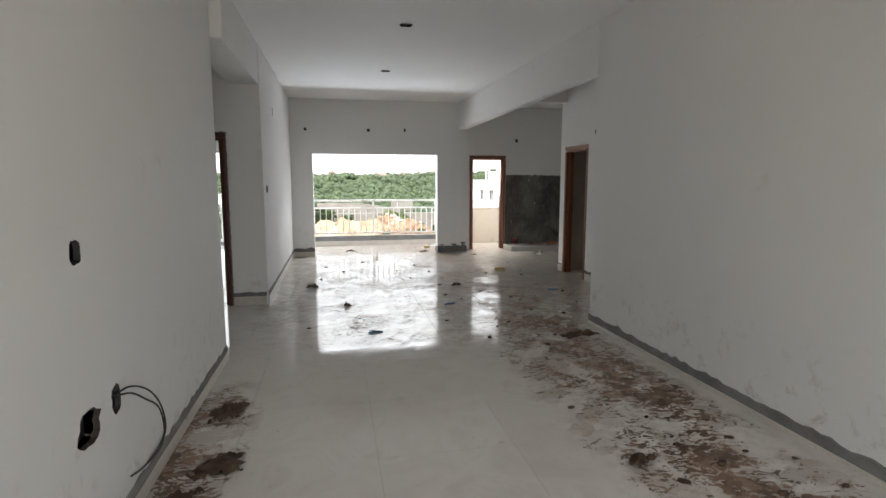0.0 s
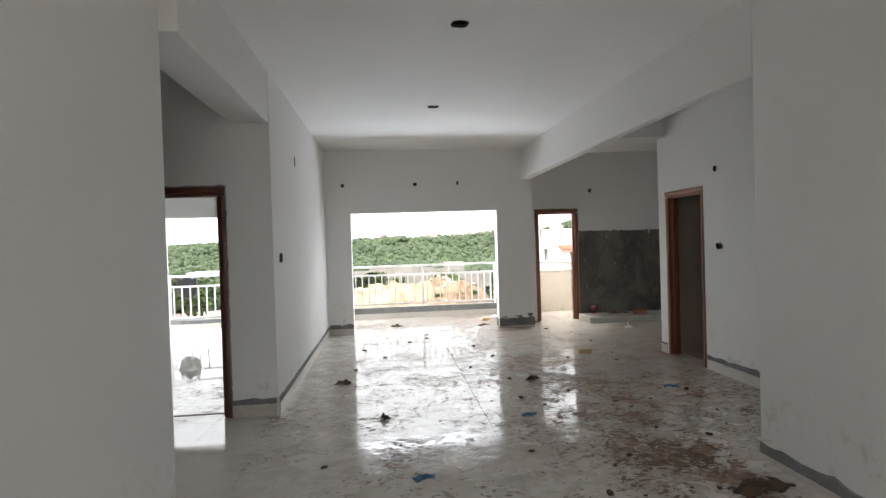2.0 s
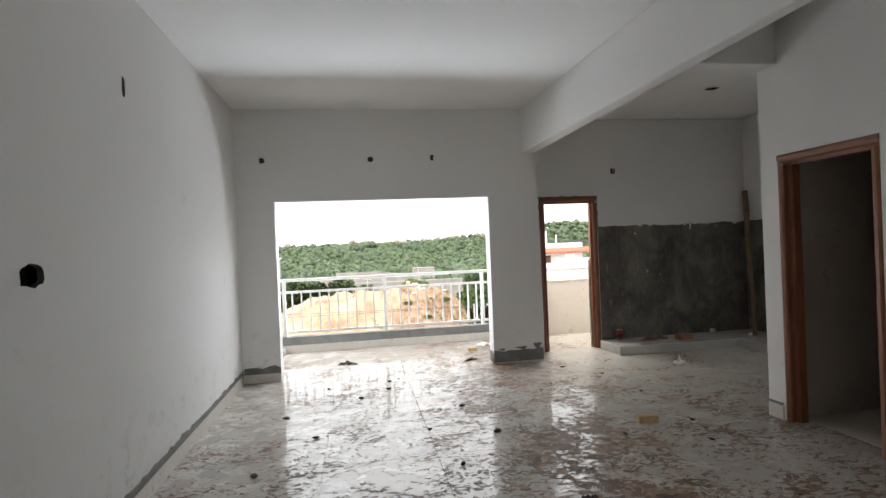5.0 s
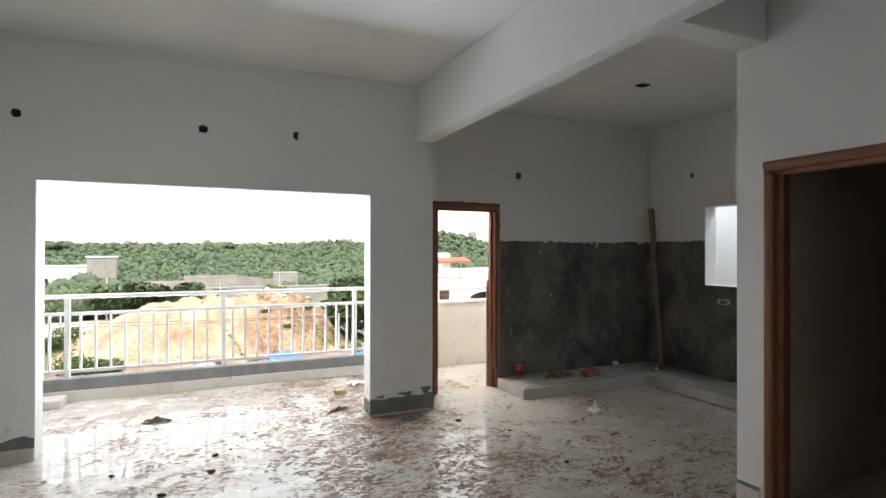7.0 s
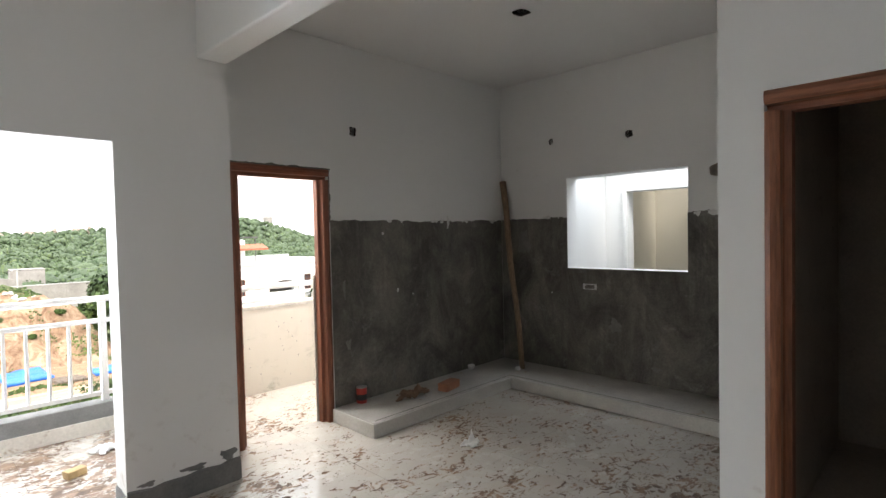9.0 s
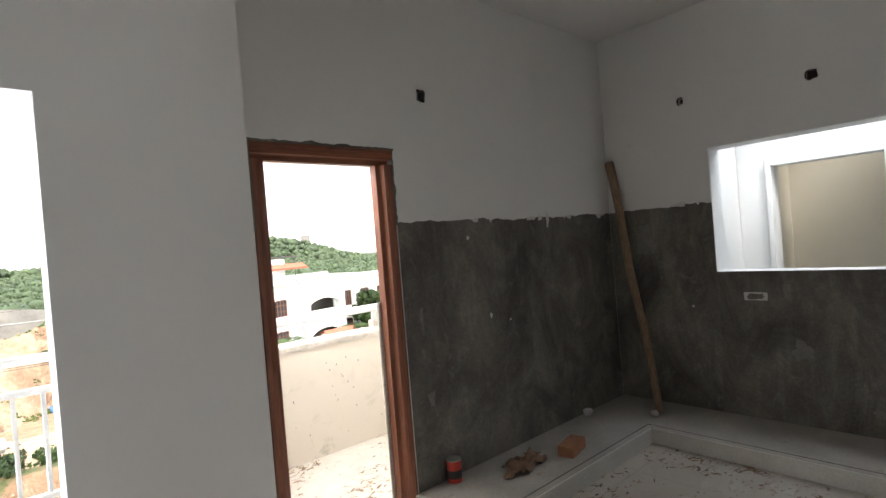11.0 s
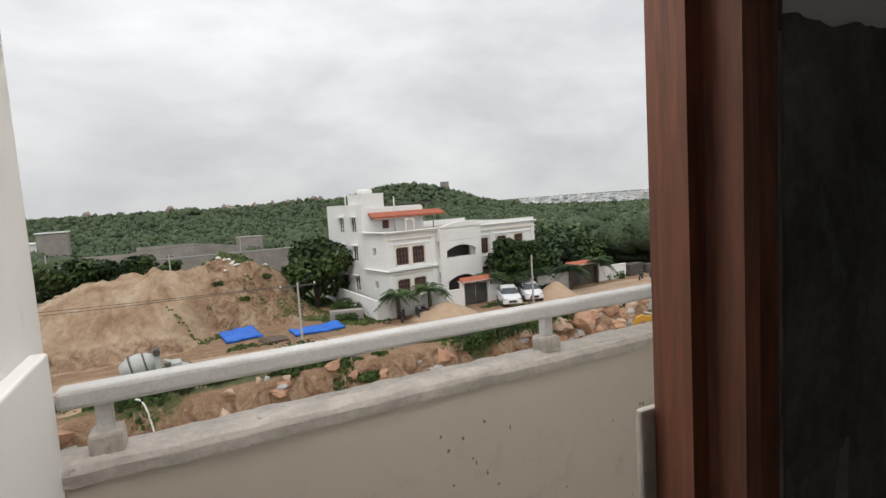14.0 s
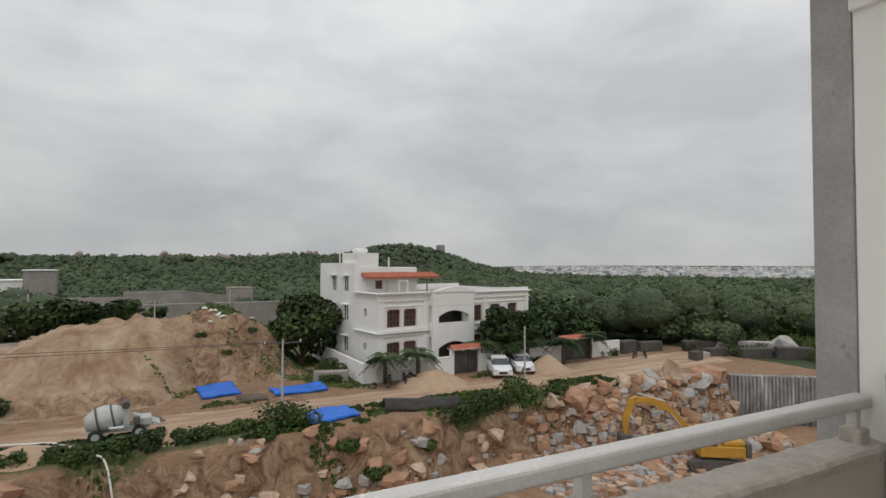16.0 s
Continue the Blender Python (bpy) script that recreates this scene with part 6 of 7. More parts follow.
tank = hpart("water_tank", boxed(0.2, 1.3, 5.2, 6.4, 10.7, 11.15), M_render, "white rooftop water tank", bevel=0.15)
for i in range(26):
    aw = bmesh.new()
    u = 0.1 + i * 0.32
    v = [aw.verts.new(p) for p in ((u, 4.29, 8.85), (u + 0.32, 4.29, 8.85), (u + 0.32, 3.3, 8.42), (u, 3.3, 8.42), (u, 4.29, 8.70), (u + 0.32, 4.29, 8.70), (u + 0.32, 3.3, 8.30), (u, 3.3, 8.30))]
    m1, m2 = aw.verts.new((u + 0.16, 4.29, 8.92)), aw.verts.new((u + 0.16, 3.3, 8.49))
    for q in ((v[0], m1, m2, v[3]), (m1, v[1], v[2], m2), (v[4], v[5], v[6], v[7]), (v[3], v[2], v[6], v[7]), (v[0], v[3], v[7], v[4]), (v[1], v[2], v[6], v[5])):
        aw.faces.new(q)
    bmesh.ops.recalc_face_normals(aw, faces=aw.faces)
    hpart("awning_tile", aw, M_redtile, "red clay awning tile")
hpart("pergola_slab", boxed(2.3, 8.0, 4.5, 7.5, 9.52, 9.66), M_iron, "thin dark roof sheet")
for u in (2.6, 7.7):
    hpart("pergola_post", boxed(u, u + 0.08, 4.55, 4.63, 6.7, 9.52), M_iron)
hpart("roof_pipe", boxed(2.9, 3.0, 4.1, 4.2, 6.7, 10.3), M_render)
for u in (0.4, 0.8):
    hpart("vent_pipe", boxed(u, u + 0.08, 9.5, 9.58, 9.3, 10.9), M_render)
hpart("terrace_parapet", boxed(9.7, U1, 0.0, 0.2, ROOF + 0.001, ROOF + 0.28), M_render)
hpart("terrace_parapet", boxed(9.7, U1, 11.8, 12.0, ROOF + 0.001, ROOF + 0.3), M_render)

# compound wall and gates
cw = empty("compound_wall", (17.2, 50.9, -8.06), 2.5)
tagged(cw, "white-painted compound wall along the dirt road", "wall", kind="structure")
for a, b in ((0, 7.9), (11.0, 20.4), (24.9, 28.9)):
    part("wall_panel", boxed(a, b, 0, 0.2, 0, 1.55), M_render, cw)
    part("wall_cap", boxed(a, b, -0.05, 0.25, 1.55, 1.63), M_render, cw)
part("side_panel", boxed(-0.25, -0.03, 0.05, 15, 0, 1.7), M_render, cw)


def gate(u0, u1, label):
    g = empty("gate", (0, 0, 0))
    g.matrix_world = pose(17.2, 50.9, -8.06, 0, 0, 2.5) @ pose(u0, 0, 0)
    tagged(g, label, "gate")
    w = (u1 - u0) / 2
    for k in (0, 1):
        leaf = part("gate_leaf", boxed(k * w + 0.04, k * w + w - 0.03, 0.06, 0.11, 0.12, 1.95), M_iron, g)
        for j in range(9):
            part("slat", boxed(k * w + 0.1 + j * (w - 0.2) / 9, k * w + 0.1 + j * (w - 0.2) / 9 + 0.07, 0.03, 0.058, 0.16, 1.9), M_iron, leaf)
    for x in (-0.3, u1 - u0):
        part("gate_post", boxed(x, x + 0.3, -0.05, 0.3, 0, 2.25), M_render, g, "white masonry post")
    cb = bmesh.new()
    for q in (((-0.4, -0.5, 2.3), (u1 - u0 + 0.4, -0.5, 2.3), (u1 - u0 + 0.4, 0.15, 2.6), (-0.4, 0.15, 2.6)), ((-0.4, 0.7, 2.3), (u1 - u0 + 0.4, 0.7, 2.3), (u1 - u0 + 0.4, 0.15, 2.6), (-0.4, 0.15, 2.6))):
        cb.faces.new([cb.verts.new(p) for p in q])
        cb.faces.new([cb.verts.new((p[0], p[1], p[2] - 0.12)) for p in q[::-1]])
    canopy = part("gate_canopy", cb, M_redtile, g, "red-tiled little roof")
    part("canopy_beam", boxed(-0.35, u1 - u0 + 0.35, -0.45, 0.65, 2.2, 2.29), M_render, g)


gate(8.2, 10.7, "dark steel double gate under a red-tiled canopy")
gate(20.7, 24.6, "dark steel double gate under a red-tiled canopy")


# ---- vehicles and site things ----
def wheel_bm(r, w):
    bm = bmesh.new()
    seg = 18
    prof = [(r * 0.55, -w / 2), (r * 0.93, -w / 2), (r, -w * 0.3), (r, w * 0.3), (r * 0.93, w / 2), (r * 0.55, w / 2)]
    rings = [[bm.verts.new((rr * math.cos(6.2832 * k / seg), yy, rr * math.sin(6.2832 * k / seg))) for k in range(seg)] for rr, yy in prof]
    for a, b in zip(rings, rings[1:]):
        for k in range(seg):
            bm.faces.new([a[k], a[(k + 1) % seg], b[(k + 1) % seg], b[k]])
    return bm


def rim_bm(r, w):
    bm = bmesh.new()
    tube(bm, [(0, -w / 2, 0), (0, w / 2, 0)], r * 0.56, 14)
    return bm


def wheel(root, at, r, w, rim_mat):
    t = part("wheel", wheel_bm(r, w), M_tyre, root, "black rubber tyre")
    t.location = at
    part("rim", rim_bm(r, w * 0.9), rim_mat, t, "wheel rim")


def loft(sections):
    """A closed skin through cross-sections with the same number of points."""
    bm = bmesh.new()
    rings = [[bm.verts.new(p) for p in s] for s in sections]
    n = len(rings[0])
    for a, b in zip(rings, rings[1:]):
        for k in range(n):
            bm.faces.new([a[k], a[(k + 1) % n], b[(k + 1) % n], b[k]])
    bm.faces.new(rings[0][::-1])
    bm.faces.new(rings[-1])
    bmesh.ops.recalc_face_normals(bm, faces=bm.faces)
    return bm


def car(at, rz):
    root = empty("car", at, rz)
    tagged(root, "white compact car parked outside the gate", "car", group="parked cars")

    def sec(x, hw, z0, z1, tuck):
        return [(x, -hw, z0), (x, -hw * 1.0, (z0 + z1) / 2), (x, -hw * tuck, z1), (x, hw * tuck, z1), (x, hw, (z0 + z1) / 2), (x, hw, z0)]
    body = loft([sec(2.05, 0.7, 0.35, 0.72, 0.9), sec(1.9, 0.82, 0.28, 0.86, 0.9), sec(1.1, 0.87, 0.26, 1.0, 0.92), sec(0.2, 0.88, 0.26, 1.03, 0.94), (sec(-1.2, 0.88, 0.26, 1.05, 0.94)), sec(-1.85, 0.84, 0.3, 1.03, 0.92), sec(-2.02, 0.75, 0.4, 0.95, 0.92)])
    part("body", body, M_carwhite, root, smooth=False, bevel=0.05)
    roofb = loft([sec(0.95, 0.76, 0.98, 1.02, 0.95), sec(0.35, 0.74, 0.99, 1.45, 0.82), sec(-0.9, 0.74, 0.99, 1.52, 0.82), sec(-1.6, 0.76, 0.99, 1.35, 0.85), sec(-1.85, 0.76, 0.99, 1.04, 0.95)])
    part("cabin_glass", roofb, M_glass_dark, root, "dark tinted windows", bevel=0.03)
    part("roof", loft([sec(0.36, 0.66, 1.44, 1.475, 0.9), sec(-0.9, 0.66, 1.5, 1.55, 0.9), sec(-1.55, 0.66, 1.36, 1.4, 0.9)]), M_carwhite, root)
    for sx in (0.36, -0.35, -1.05):
        for sy in (-1, 1):
            part("pillar", boxed(sx - 0.05, sx + 0.05, sy * 0.70 - 0.03, sy * 0.70 + 0.03, 1.0, 1.46), M_carwhite, root)
    for sx in (1.3, -1.25):
        for sy in (-0.8, 0.8):
            wheel(root, (sx, sy, 0.31), 0.31, 0.2, M_tin)
    for sy in (-0.6, 0.6):
        part("headlight", boxed(1.9, 2.04, sy - 0.17, sy + 0.17, 0.66, 0.8), M_tin, root, "clear headlight", bevel=0.03)
    part("grille", boxed(2.0, 2.07, -0.35, 0.35, 0.42, 0.62), M_black, root, "black grille")


car((28.9, 49.4, -7.99), -114)
car((31.5, 49.9, -7.99), -111)


def sand_heap(x, y, r, h, seed):
    bm = bmesh.new()
    n, m = 28, 10
    rings = []
    z0 = float(ground_z(x, y)) - 0.05
    for i in range(m + 1):
        t = i / m
        rings.append([bm.verts.new((r * (1 - t) * math.cos(6.2832 * k / n) * (1 + 0.12 * noise.noise(Vector((math.cos(6.28 * k / n) * 2, math.sin(6.28 * k / n) * 2, seed)))), r * (1 - t) * math.sin(6.2832 * k / n), h * (1 - (1 - t) ** 1.2) * (1 if t < 0.9 else 0.97))) for k in range(n)])
    for a, b in zip(rings, rings[1:]):
        for k in range(n):
            bm.faces.new([a[k], a[(k + 1) % n], b[(k + 1) % n], b[k]])
    bmesh.ops.remove_doubles(bm, verts=bm.verts, dist=0.001)
    ob = part("sand_mound", bm, M_sand, smooth=True)
    ob.matrix_world = pose(x, y, z0)
    tagged(ob, "conical heap of pale brown building sand on the road", "sand heap", group="sand heaps")


M_sand = blotchy("building_sand", (0.36, 0.25, 0.16), (0.44, 0.32, 0.22), 1.5, 0.95, 12, 0.4)
sand_heap(22.2, 48.9, 3.0, 1.25, 1)
sand_heap(33.9, 49.0, 2.1, 1.55, 2)
sand_heap(3.4, 43.6, 1.7, 0.7, 3)
sand_heap(-3.2, 43.4, 2.0, 0.7, 4)


def tarp(x, y, w, d, rz, seed, label):
    bm = bmesh.new()
    bmesh.ops.create_grid(bm, x_segments=16, y_segments=14, size=0.5)
    c, s = math.cos(radians(rz)), math.sin(radians(rz))
    for v in bm.verts:
        lx, ly = v.co.x * w, v.co.y * d
        wx, wy = x + lx * c - ly * s, y + lx * s + ly * c
        edge = 0.25 * noise.noise(Vector((lx * 0.9, ly * 0.9, seed)))
        v.co = Vector((wx + edge * 0.4, wy + edge * 0.4, float(ground_z(wx, wy)) + 0.25 + 0.09 * noise.noise(Vector((wx * 1.6, wy * 1.6, seed))) + 0.05 * noise.noise(Vector((wx * 4, wy * 4, seed)))))
    ob = part("tarpaulin", bm, M_tarp, smooth=True)
    md = ob.modifiers.new("thick", "SOLIDIFY")
    md.thickness = 0.22
    tagged(ob, label, "tarpaulin", group="blue tarpaulins")


tarp(6.5, 53.4, 2.6, 3.6, 5, 1, "bright blue tarpaulin spread at the foot of the mound")
tarp(12.0, 51.2, 3.9, 2.0, 4, 2, "bright blue tarpaulin covering materials beside the road")
tarp(12.2, 43.6, 3.3, 2.6, 6, 3, "bright blue tarpaulin draped over the pit edge")

def dark_sheet(x, y, w, d, rz, seed):
    bm = bmesh.new()
    bmesh.ops.create_grid(bm, x_segments=26, y_segments=10, size=0.5)
    c, k = math.cos(radians(rz)), math.sin(radians(rz))
    for v in bm.verts:
        u, q = v.co.x, v.co.y
        lx, ly = u * w, q * d
        wx, wy = x + lx * c - ly * k, y + lx * k + ly * c
        hump = max(0.0, 1 - (2.1 * q) ** 2) * (0.75 - 0.3 * u)
        v.co = Vector((wx, wy, float(ground_z(wx, wy)) + 0.1 + 0.75 * hump + 0.16 * noise.noise(Vector((lx * 0.5, ly * 3, seed))) * hump + 0.07 * noise.noise(Vector((lx * 2, ly * 6, seed)))))
    ob = part("ground_sheet", bm, M_sheet, smooth=True)
    ob.modifiers.new("thick", "SOLIDIFY").thickness = 0.06
    tagged(ob, "long dark grey shade net thrown over a heap beside the pit", "ground sheet")


M_sheet = blotchy("dark_shade_net", (0.028, 0.026, 0.024), (0.06, 0.055, 0.05), 2, 0.9, 14, 0.8, stain=(0.17, 0.13, 0.1), stain_at=0.6, dist=0.05)
dark_sheet(18.4, 42.9, 5.2, 1.5, -11, 4)

# timber and sheets beside the road
for i, (x, y, rz, l) in enumerate(((8.4, 50.6, -6, 1.8), (8.6, 50.0, -2, 1.9), (1.8, 47.2, 14, 2.4), (-1.6, 43.9, 5, 2.6))):
    ob = empty("timber_stack", (x, y, float(ground_z(x, y)) + 0.03), rz)
    for k in range(5):
        part("board", boxed(-l / 2 + 0.1 * (k % 2), l / 2 - 0.13 * (k % 3), -0.55 + 0.22 * k, -0.36 + 0.22 * k, 0.02 * (k % 2), 0.08 + 0.03 * (k % 3)), M_ply, ob)
    tagged(ob, "flat stack of dark weathered shuttering boards on the ground", "timber stack")
ob = part("block_stack", slab_with_holes("z", 0, 0.85, 0, 2.8, 0, 0.9), M_block, bevel=0.03)
ob.matrix_world = pose(13.6, 53.4, -8.02, 0, 0, -18)
tagged(ob, "stack of grey concrete blocks near the tree", "block stack")


def pole(x, y, top, arm, rz, label, r=0.09):
    z0 = float(ground_z(x, y)) - 0.1
    root = empty("utility_pole", (x, y, z0), rz)
    tagged(root, label, "pole")
    bm = bmesh.new()
    tube(bm, [(0, 0, 0), (0, 0, top - z0)], [r, r * 0.7], 8)
    part("shaft", bm, M_polegrey, root)
    if arm:
        part("cross_arm", boxed(-arm, arm, -0.04, 0.04, top - z0 - 0.28, top - z0 - 0.2), M_steel, root)
        for k in (-0.9, 0, 0.9):
            part("insulator", boxed(k * arm - 0.03, k * arm + 0.03, -0.03, 0.03, top - z0 - 0.2, top - z0 - 0.06), M_render, root)
    return root


pole(9.9, 46.5, -3.4, 1.3, 5, "slim concrete electricity pole with a steel cross-arm by the road")
pole(27.3, 43.5, -3.1, 0, 0, "slim concrete pole on the verge of the road", 0.08)
pole(-14, 100, -2.6, 1.2, 10, "concrete electricity pole by the far lane", 0.14)
pole(11.4, 99, -2.1, 0.6, 0, "concrete electricity pole by the block wall", 0.14)
pole(1.7, 76, -2.5, 0.5, 0, "concrete electricity pole behind the mound", 0.11)
pole(-12.5, 66, -4.6, 0, 0, "short concrete pole by the lane", 0.1)
for i, (a, b) in enumerate((((-40, 60, -3.2), (9.9, 46.5, -3.55)), ((-40, 60.6, -3.9), (9.9, 46.5, -3.6)), ((9.9, 46.5, -3.55), (16.5, 64, -2.6)), ((-60, 100, -2.4), (-14, 100, -2.75)), ((-14, 100, -2.75), (11.4, 99, -2.3)), ((11.4, 99, -2.3), (60, 92, -2.0)))):
    bm = bmesh.new()
    A, B = Vector(a), Vector(b)
    tube(bm, [tuple(A.lerp(B, k / 10) - Vector((0, 0, 0.5 * math.sin(math.pi * k / 10)))) for k in range(11)], 0.018, 4)
    tagged(part("power_line", bm, M_wire), "thin black overhead cable between the poles", "cable", group="overhead cables")
# bare leaning trunk by the verge
bm = bmesh.new()
tube(bm, [(26.3, 43.4, -8.1), (26.6, 43.5, -7.2), (27.3, 43.6, -6.2), (27.35, 43.6, -5.5)], [0.09, 0.07, 0.05, 0.03], 7)
tagged(part("bare_trunk", bm, M_bark, smooth=True), "leaning bare grey tree trunk beside the pole", "trunk")


def mixer_truck(at, rz):
    root = empty("concrete_mixer", at, rz)
    root.scale = (0.84, 0.84, 0.84)
    tagged(root, "dusty grey self-loading concrete mixer truck parked on the road", "concrete mixer")

    def drum():
        bm = bmesh.new()
        prof = [(0.02, -1.25), (0.45, -1.2), (0.8, -0.6), (0.86, 0.0), (0.7, 0.6), (0.42, 1.05), (0.36, 1.15), (0.30, 1.15)]
        seg = 24
        rings = [[bm.verts.new((xx, rr * math.cos(6.2832 * k / seg), rr * math.sin(6.2832 * k / seg))) for k in range(seg)] for rr, xx in prof]
        for a, b in zip(rings, rings[1:]):
            for k in range(seg):
                bm.faces.new([a[k], a[(k + 1) % seg], b[(k + 1) % seg], b[k]])
        return bm
    d = part("drum", drum(), M_mixer, root, "grey mixing drum", smooth=True)
    d.matrix_basis = pose(-0.55, 0, 1.35, 0, -12, 0)
    for xx in (-0.5, 0.35):
        bm = bmesh.new()
        pr = [(0.87 - 0.12 * (xx > 0), -0.06), (0.91 - 0.12 * (xx > 0), -0.06), (0.91 - 0.12 * (xx > 0), 0.06), (0.87 - 0.12 * (xx > 0), 0.06)]
        rings = [[bm.verts.new((q, r * math.cos(6.2832 * k / 24), r * math.sin(6.2832 * k / 24))) for r, q in pr] for k in range(24)]
        for k in range(24):
            for j in range(4):
                bm.faces.new([rings[k][j], rings[k][(j + 1) % 4], rings[(k + 1) % 24][(j + 1) % 4], rings[(k + 1) % 24][j]])
        bmesh.ops.recalc_face_normals(bm, faces=bm.faces)
        b = part("drum_band", bm, M_steel, d)
        b.location = (xx, 0, 0)
    part("chassis", boxed(-1.6, 1.9, -0.45, 0.45, 0.5, 0.72), M_mixer, root, bevel=0.03)
    part("engine_cover", boxed(0.9, 2.0, -0.6, 0.6, 0.72, 1.25), M_mixer, root, bevel=0.08)
    part("tower", boxed(0.35, 0.75, -0.5, 0.5, 0.72, 2.1), M_mixer, root, bevel=0.05)
    bm = bmesh.new()
    tube(bm, [(0.5, -0.55, 2.15), (0.5, 0.55, 2.15)], 0.24, 14)
    part("fan_housing", bm, M_steel, root)
    ch = loft([[(0.9, -0.3, 1.5), (0.9, 0.3, 1.5), (0.9, 0.3, 1.42), (0.9, -0.3, 1.42)], [(2.5, -0.7, 0.75), (2.5, 0.7, 0.75), (2.5, 0.7, 0.6), (2.5, -0.7, 0.6)]])
    part("loading_shovel", ch, M_mixer, root)
    part("operator_seat", boxed(0.9, 1.3, -0.95, -0.6, 0.9, 1.4), M_steel, root, bevel=0.04)
    part("mudguard", boxed(-0.4, 0.4, -0.95, -0.65, 0.85, 0.92), M_render, root)
    for sx in (-1.15, 1.25):
        for sy in (-0.72, 0.72):
            wheel(root, (sx, sy, 0.42), 0.42, 0.28, M_mixer)


mixer_truck((0.75, 44.8, -8.0), 4)


def excavator(at, rz):
    root = empty("excavator", at, rz)
    tagged(root, "yellow tracked excavator working in the rocky pit", "excavator")
    for sy in (-1.05, 1.05):
        bm = bmesh.new()
        pts = []
        for k in range(28):
            t = k / 28 * 2 * math.pi
            c, s = math.cos(t), math.sin(t)
            pts.append((1.35 * (1 if c > 0 else -1) * min(1, abs(c) * 2.2) + 0.38 * c, 0.42 + 0.42 * s))
        a = [bm.verts.new((x, sy - 0.3, z)) for x, z in pts]
        b = [bm.verts.new((x, sy + 0.3, z)) for x, z in pts]
        for k in range(28):
            bm.faces.new([a[k], a[(k + 1) % 28], b[(k + 1) % 28], b[k]])
        bm.faces.new(a[::-1])
        bm.faces.new(b)
        tr = part("track", bm, M_steel, root, "dark steel crawler track")
        for k in range(5):
            w = part("track_roller", rim_bm(0.4, 0.64), M_steel, tr)
            w.location = (-1.2 + 0.6 * k, sy, 0.35)
    part("undercarriage", boxed(-0.8, 0.8, -0.75, 0.75, 0.5, 0.95), M_steel, root)
    part("upper_body", boxed(-1.9, 1.0, -1.15, 1.15, 1.0, 1.75), M_yellow, root, bevel=0.08)
    part("counterweight", boxed(-2.3, -1.9, -1.15, 1.15, 1.0, 2.0), M_steel, root, "dark counterweight", bevel=0.12)
    part("engine_hood", boxed(-1.9, -0.5, -1.1, 1.1, 1.75, 2.1), M_yellow, root, bevel=0.1)
    cab = part("cab", boxed(-0.1, 1.15, 0.25, 1.15, 1.75, 2.85), M_glass_dark, root, "dark glazed cab", bevel=0.06)
    part("cab_roof", boxed(-0.15, 1.2, 0.2, 1.2, 2.85, 2.95), M_yellow, cab)

    def limb(name, pts, w, label):
        bm = bmesh.new()
        n = len(pts)
        rings = []
        for (x, z, h) in pts:
            rings.append([bm.verts.new(p) for p in ((x, -w, z - h), (x, w, z - h), (x, w, z + h), (x, -w, z + h))])
        for a, b in zip(rings, rings[1:]):
            for k in range(4):
                bm.faces.new([a[k], a[(k + 1) % 4], b[(k + 1) % 4], b[k]])
        bm.faces.new(rings[0][::-1])
        bm.faces.new(rings[-1])
        bmesh.ops.recalc_face_normals(bm, faces=bm.faces)
        return part(name, bm, M_yellow, root, label, bevel=0.03)
    limb("boom", [(0.8, 1.6, 0.2), (1.6, 2.8, 0.28), (2.7, 3.9, 0.26), (3.7, 4.35, 0.24), (5.0, 4.45, 0.17)], 0.17, "arched yellow boom")
    bm = loft([[(4.75, -0.17, 4.7), (4.75, 0.17, 4.7), (5.25, 0.17, 4.5), (5.25, -0.17, 4.5)], [(5.3, -0.17, 3.2), (5.3, 0.17, 3.2), (5.75, 0.17, 3.2), (5.75, -0.17, 3.2)], [(5.45, -0.15, 2.0), (5.45, 0.15, 2.0), (5.7, 0.15, 2.0), (5.7, -0.15, 2.0)]])
    part("stick", bm, M_yellow, root, "yellow dipper arm", bevel=0.03)
    bm = loft([[(5.2, -0.55, 2.1), (5.2, 0.55, 2.1), (5.95, 0.55, 2.1), (5.95, -0.55, 2.1)], [(5.0, -0.55, 1.5), (5.0, 0.55, 1.5), (6.05, 0.55, 1.5), (6.05, -0.55, 1.5)], [(4.7, -0.5, 1.0), (4.7, 0.5, 1.0), (5.6, 0.5, 0.9), (5.6, -0.5, 0.9)]])
    part("bucket", bm, M_steel, root, "dark steel bucket", bevel=0.04)
    for a, b in (((1.3, 0.3, 1.9), (2.6, 0.3, 3.6)), ((1.3, -0.3, 1.9), (2.6, -0.3, 3.6)), ((2.9, 0, 4.35), (4.7, 0, 4.85))):
        bm = bmesh.new()
        tube(bm, [a, b], 0.07, 8)
        part("hydraulic_ram", bm, M_tin, root, "steel hydraulic ram")


excavator((36.0, 34.4, -12.1), 148)

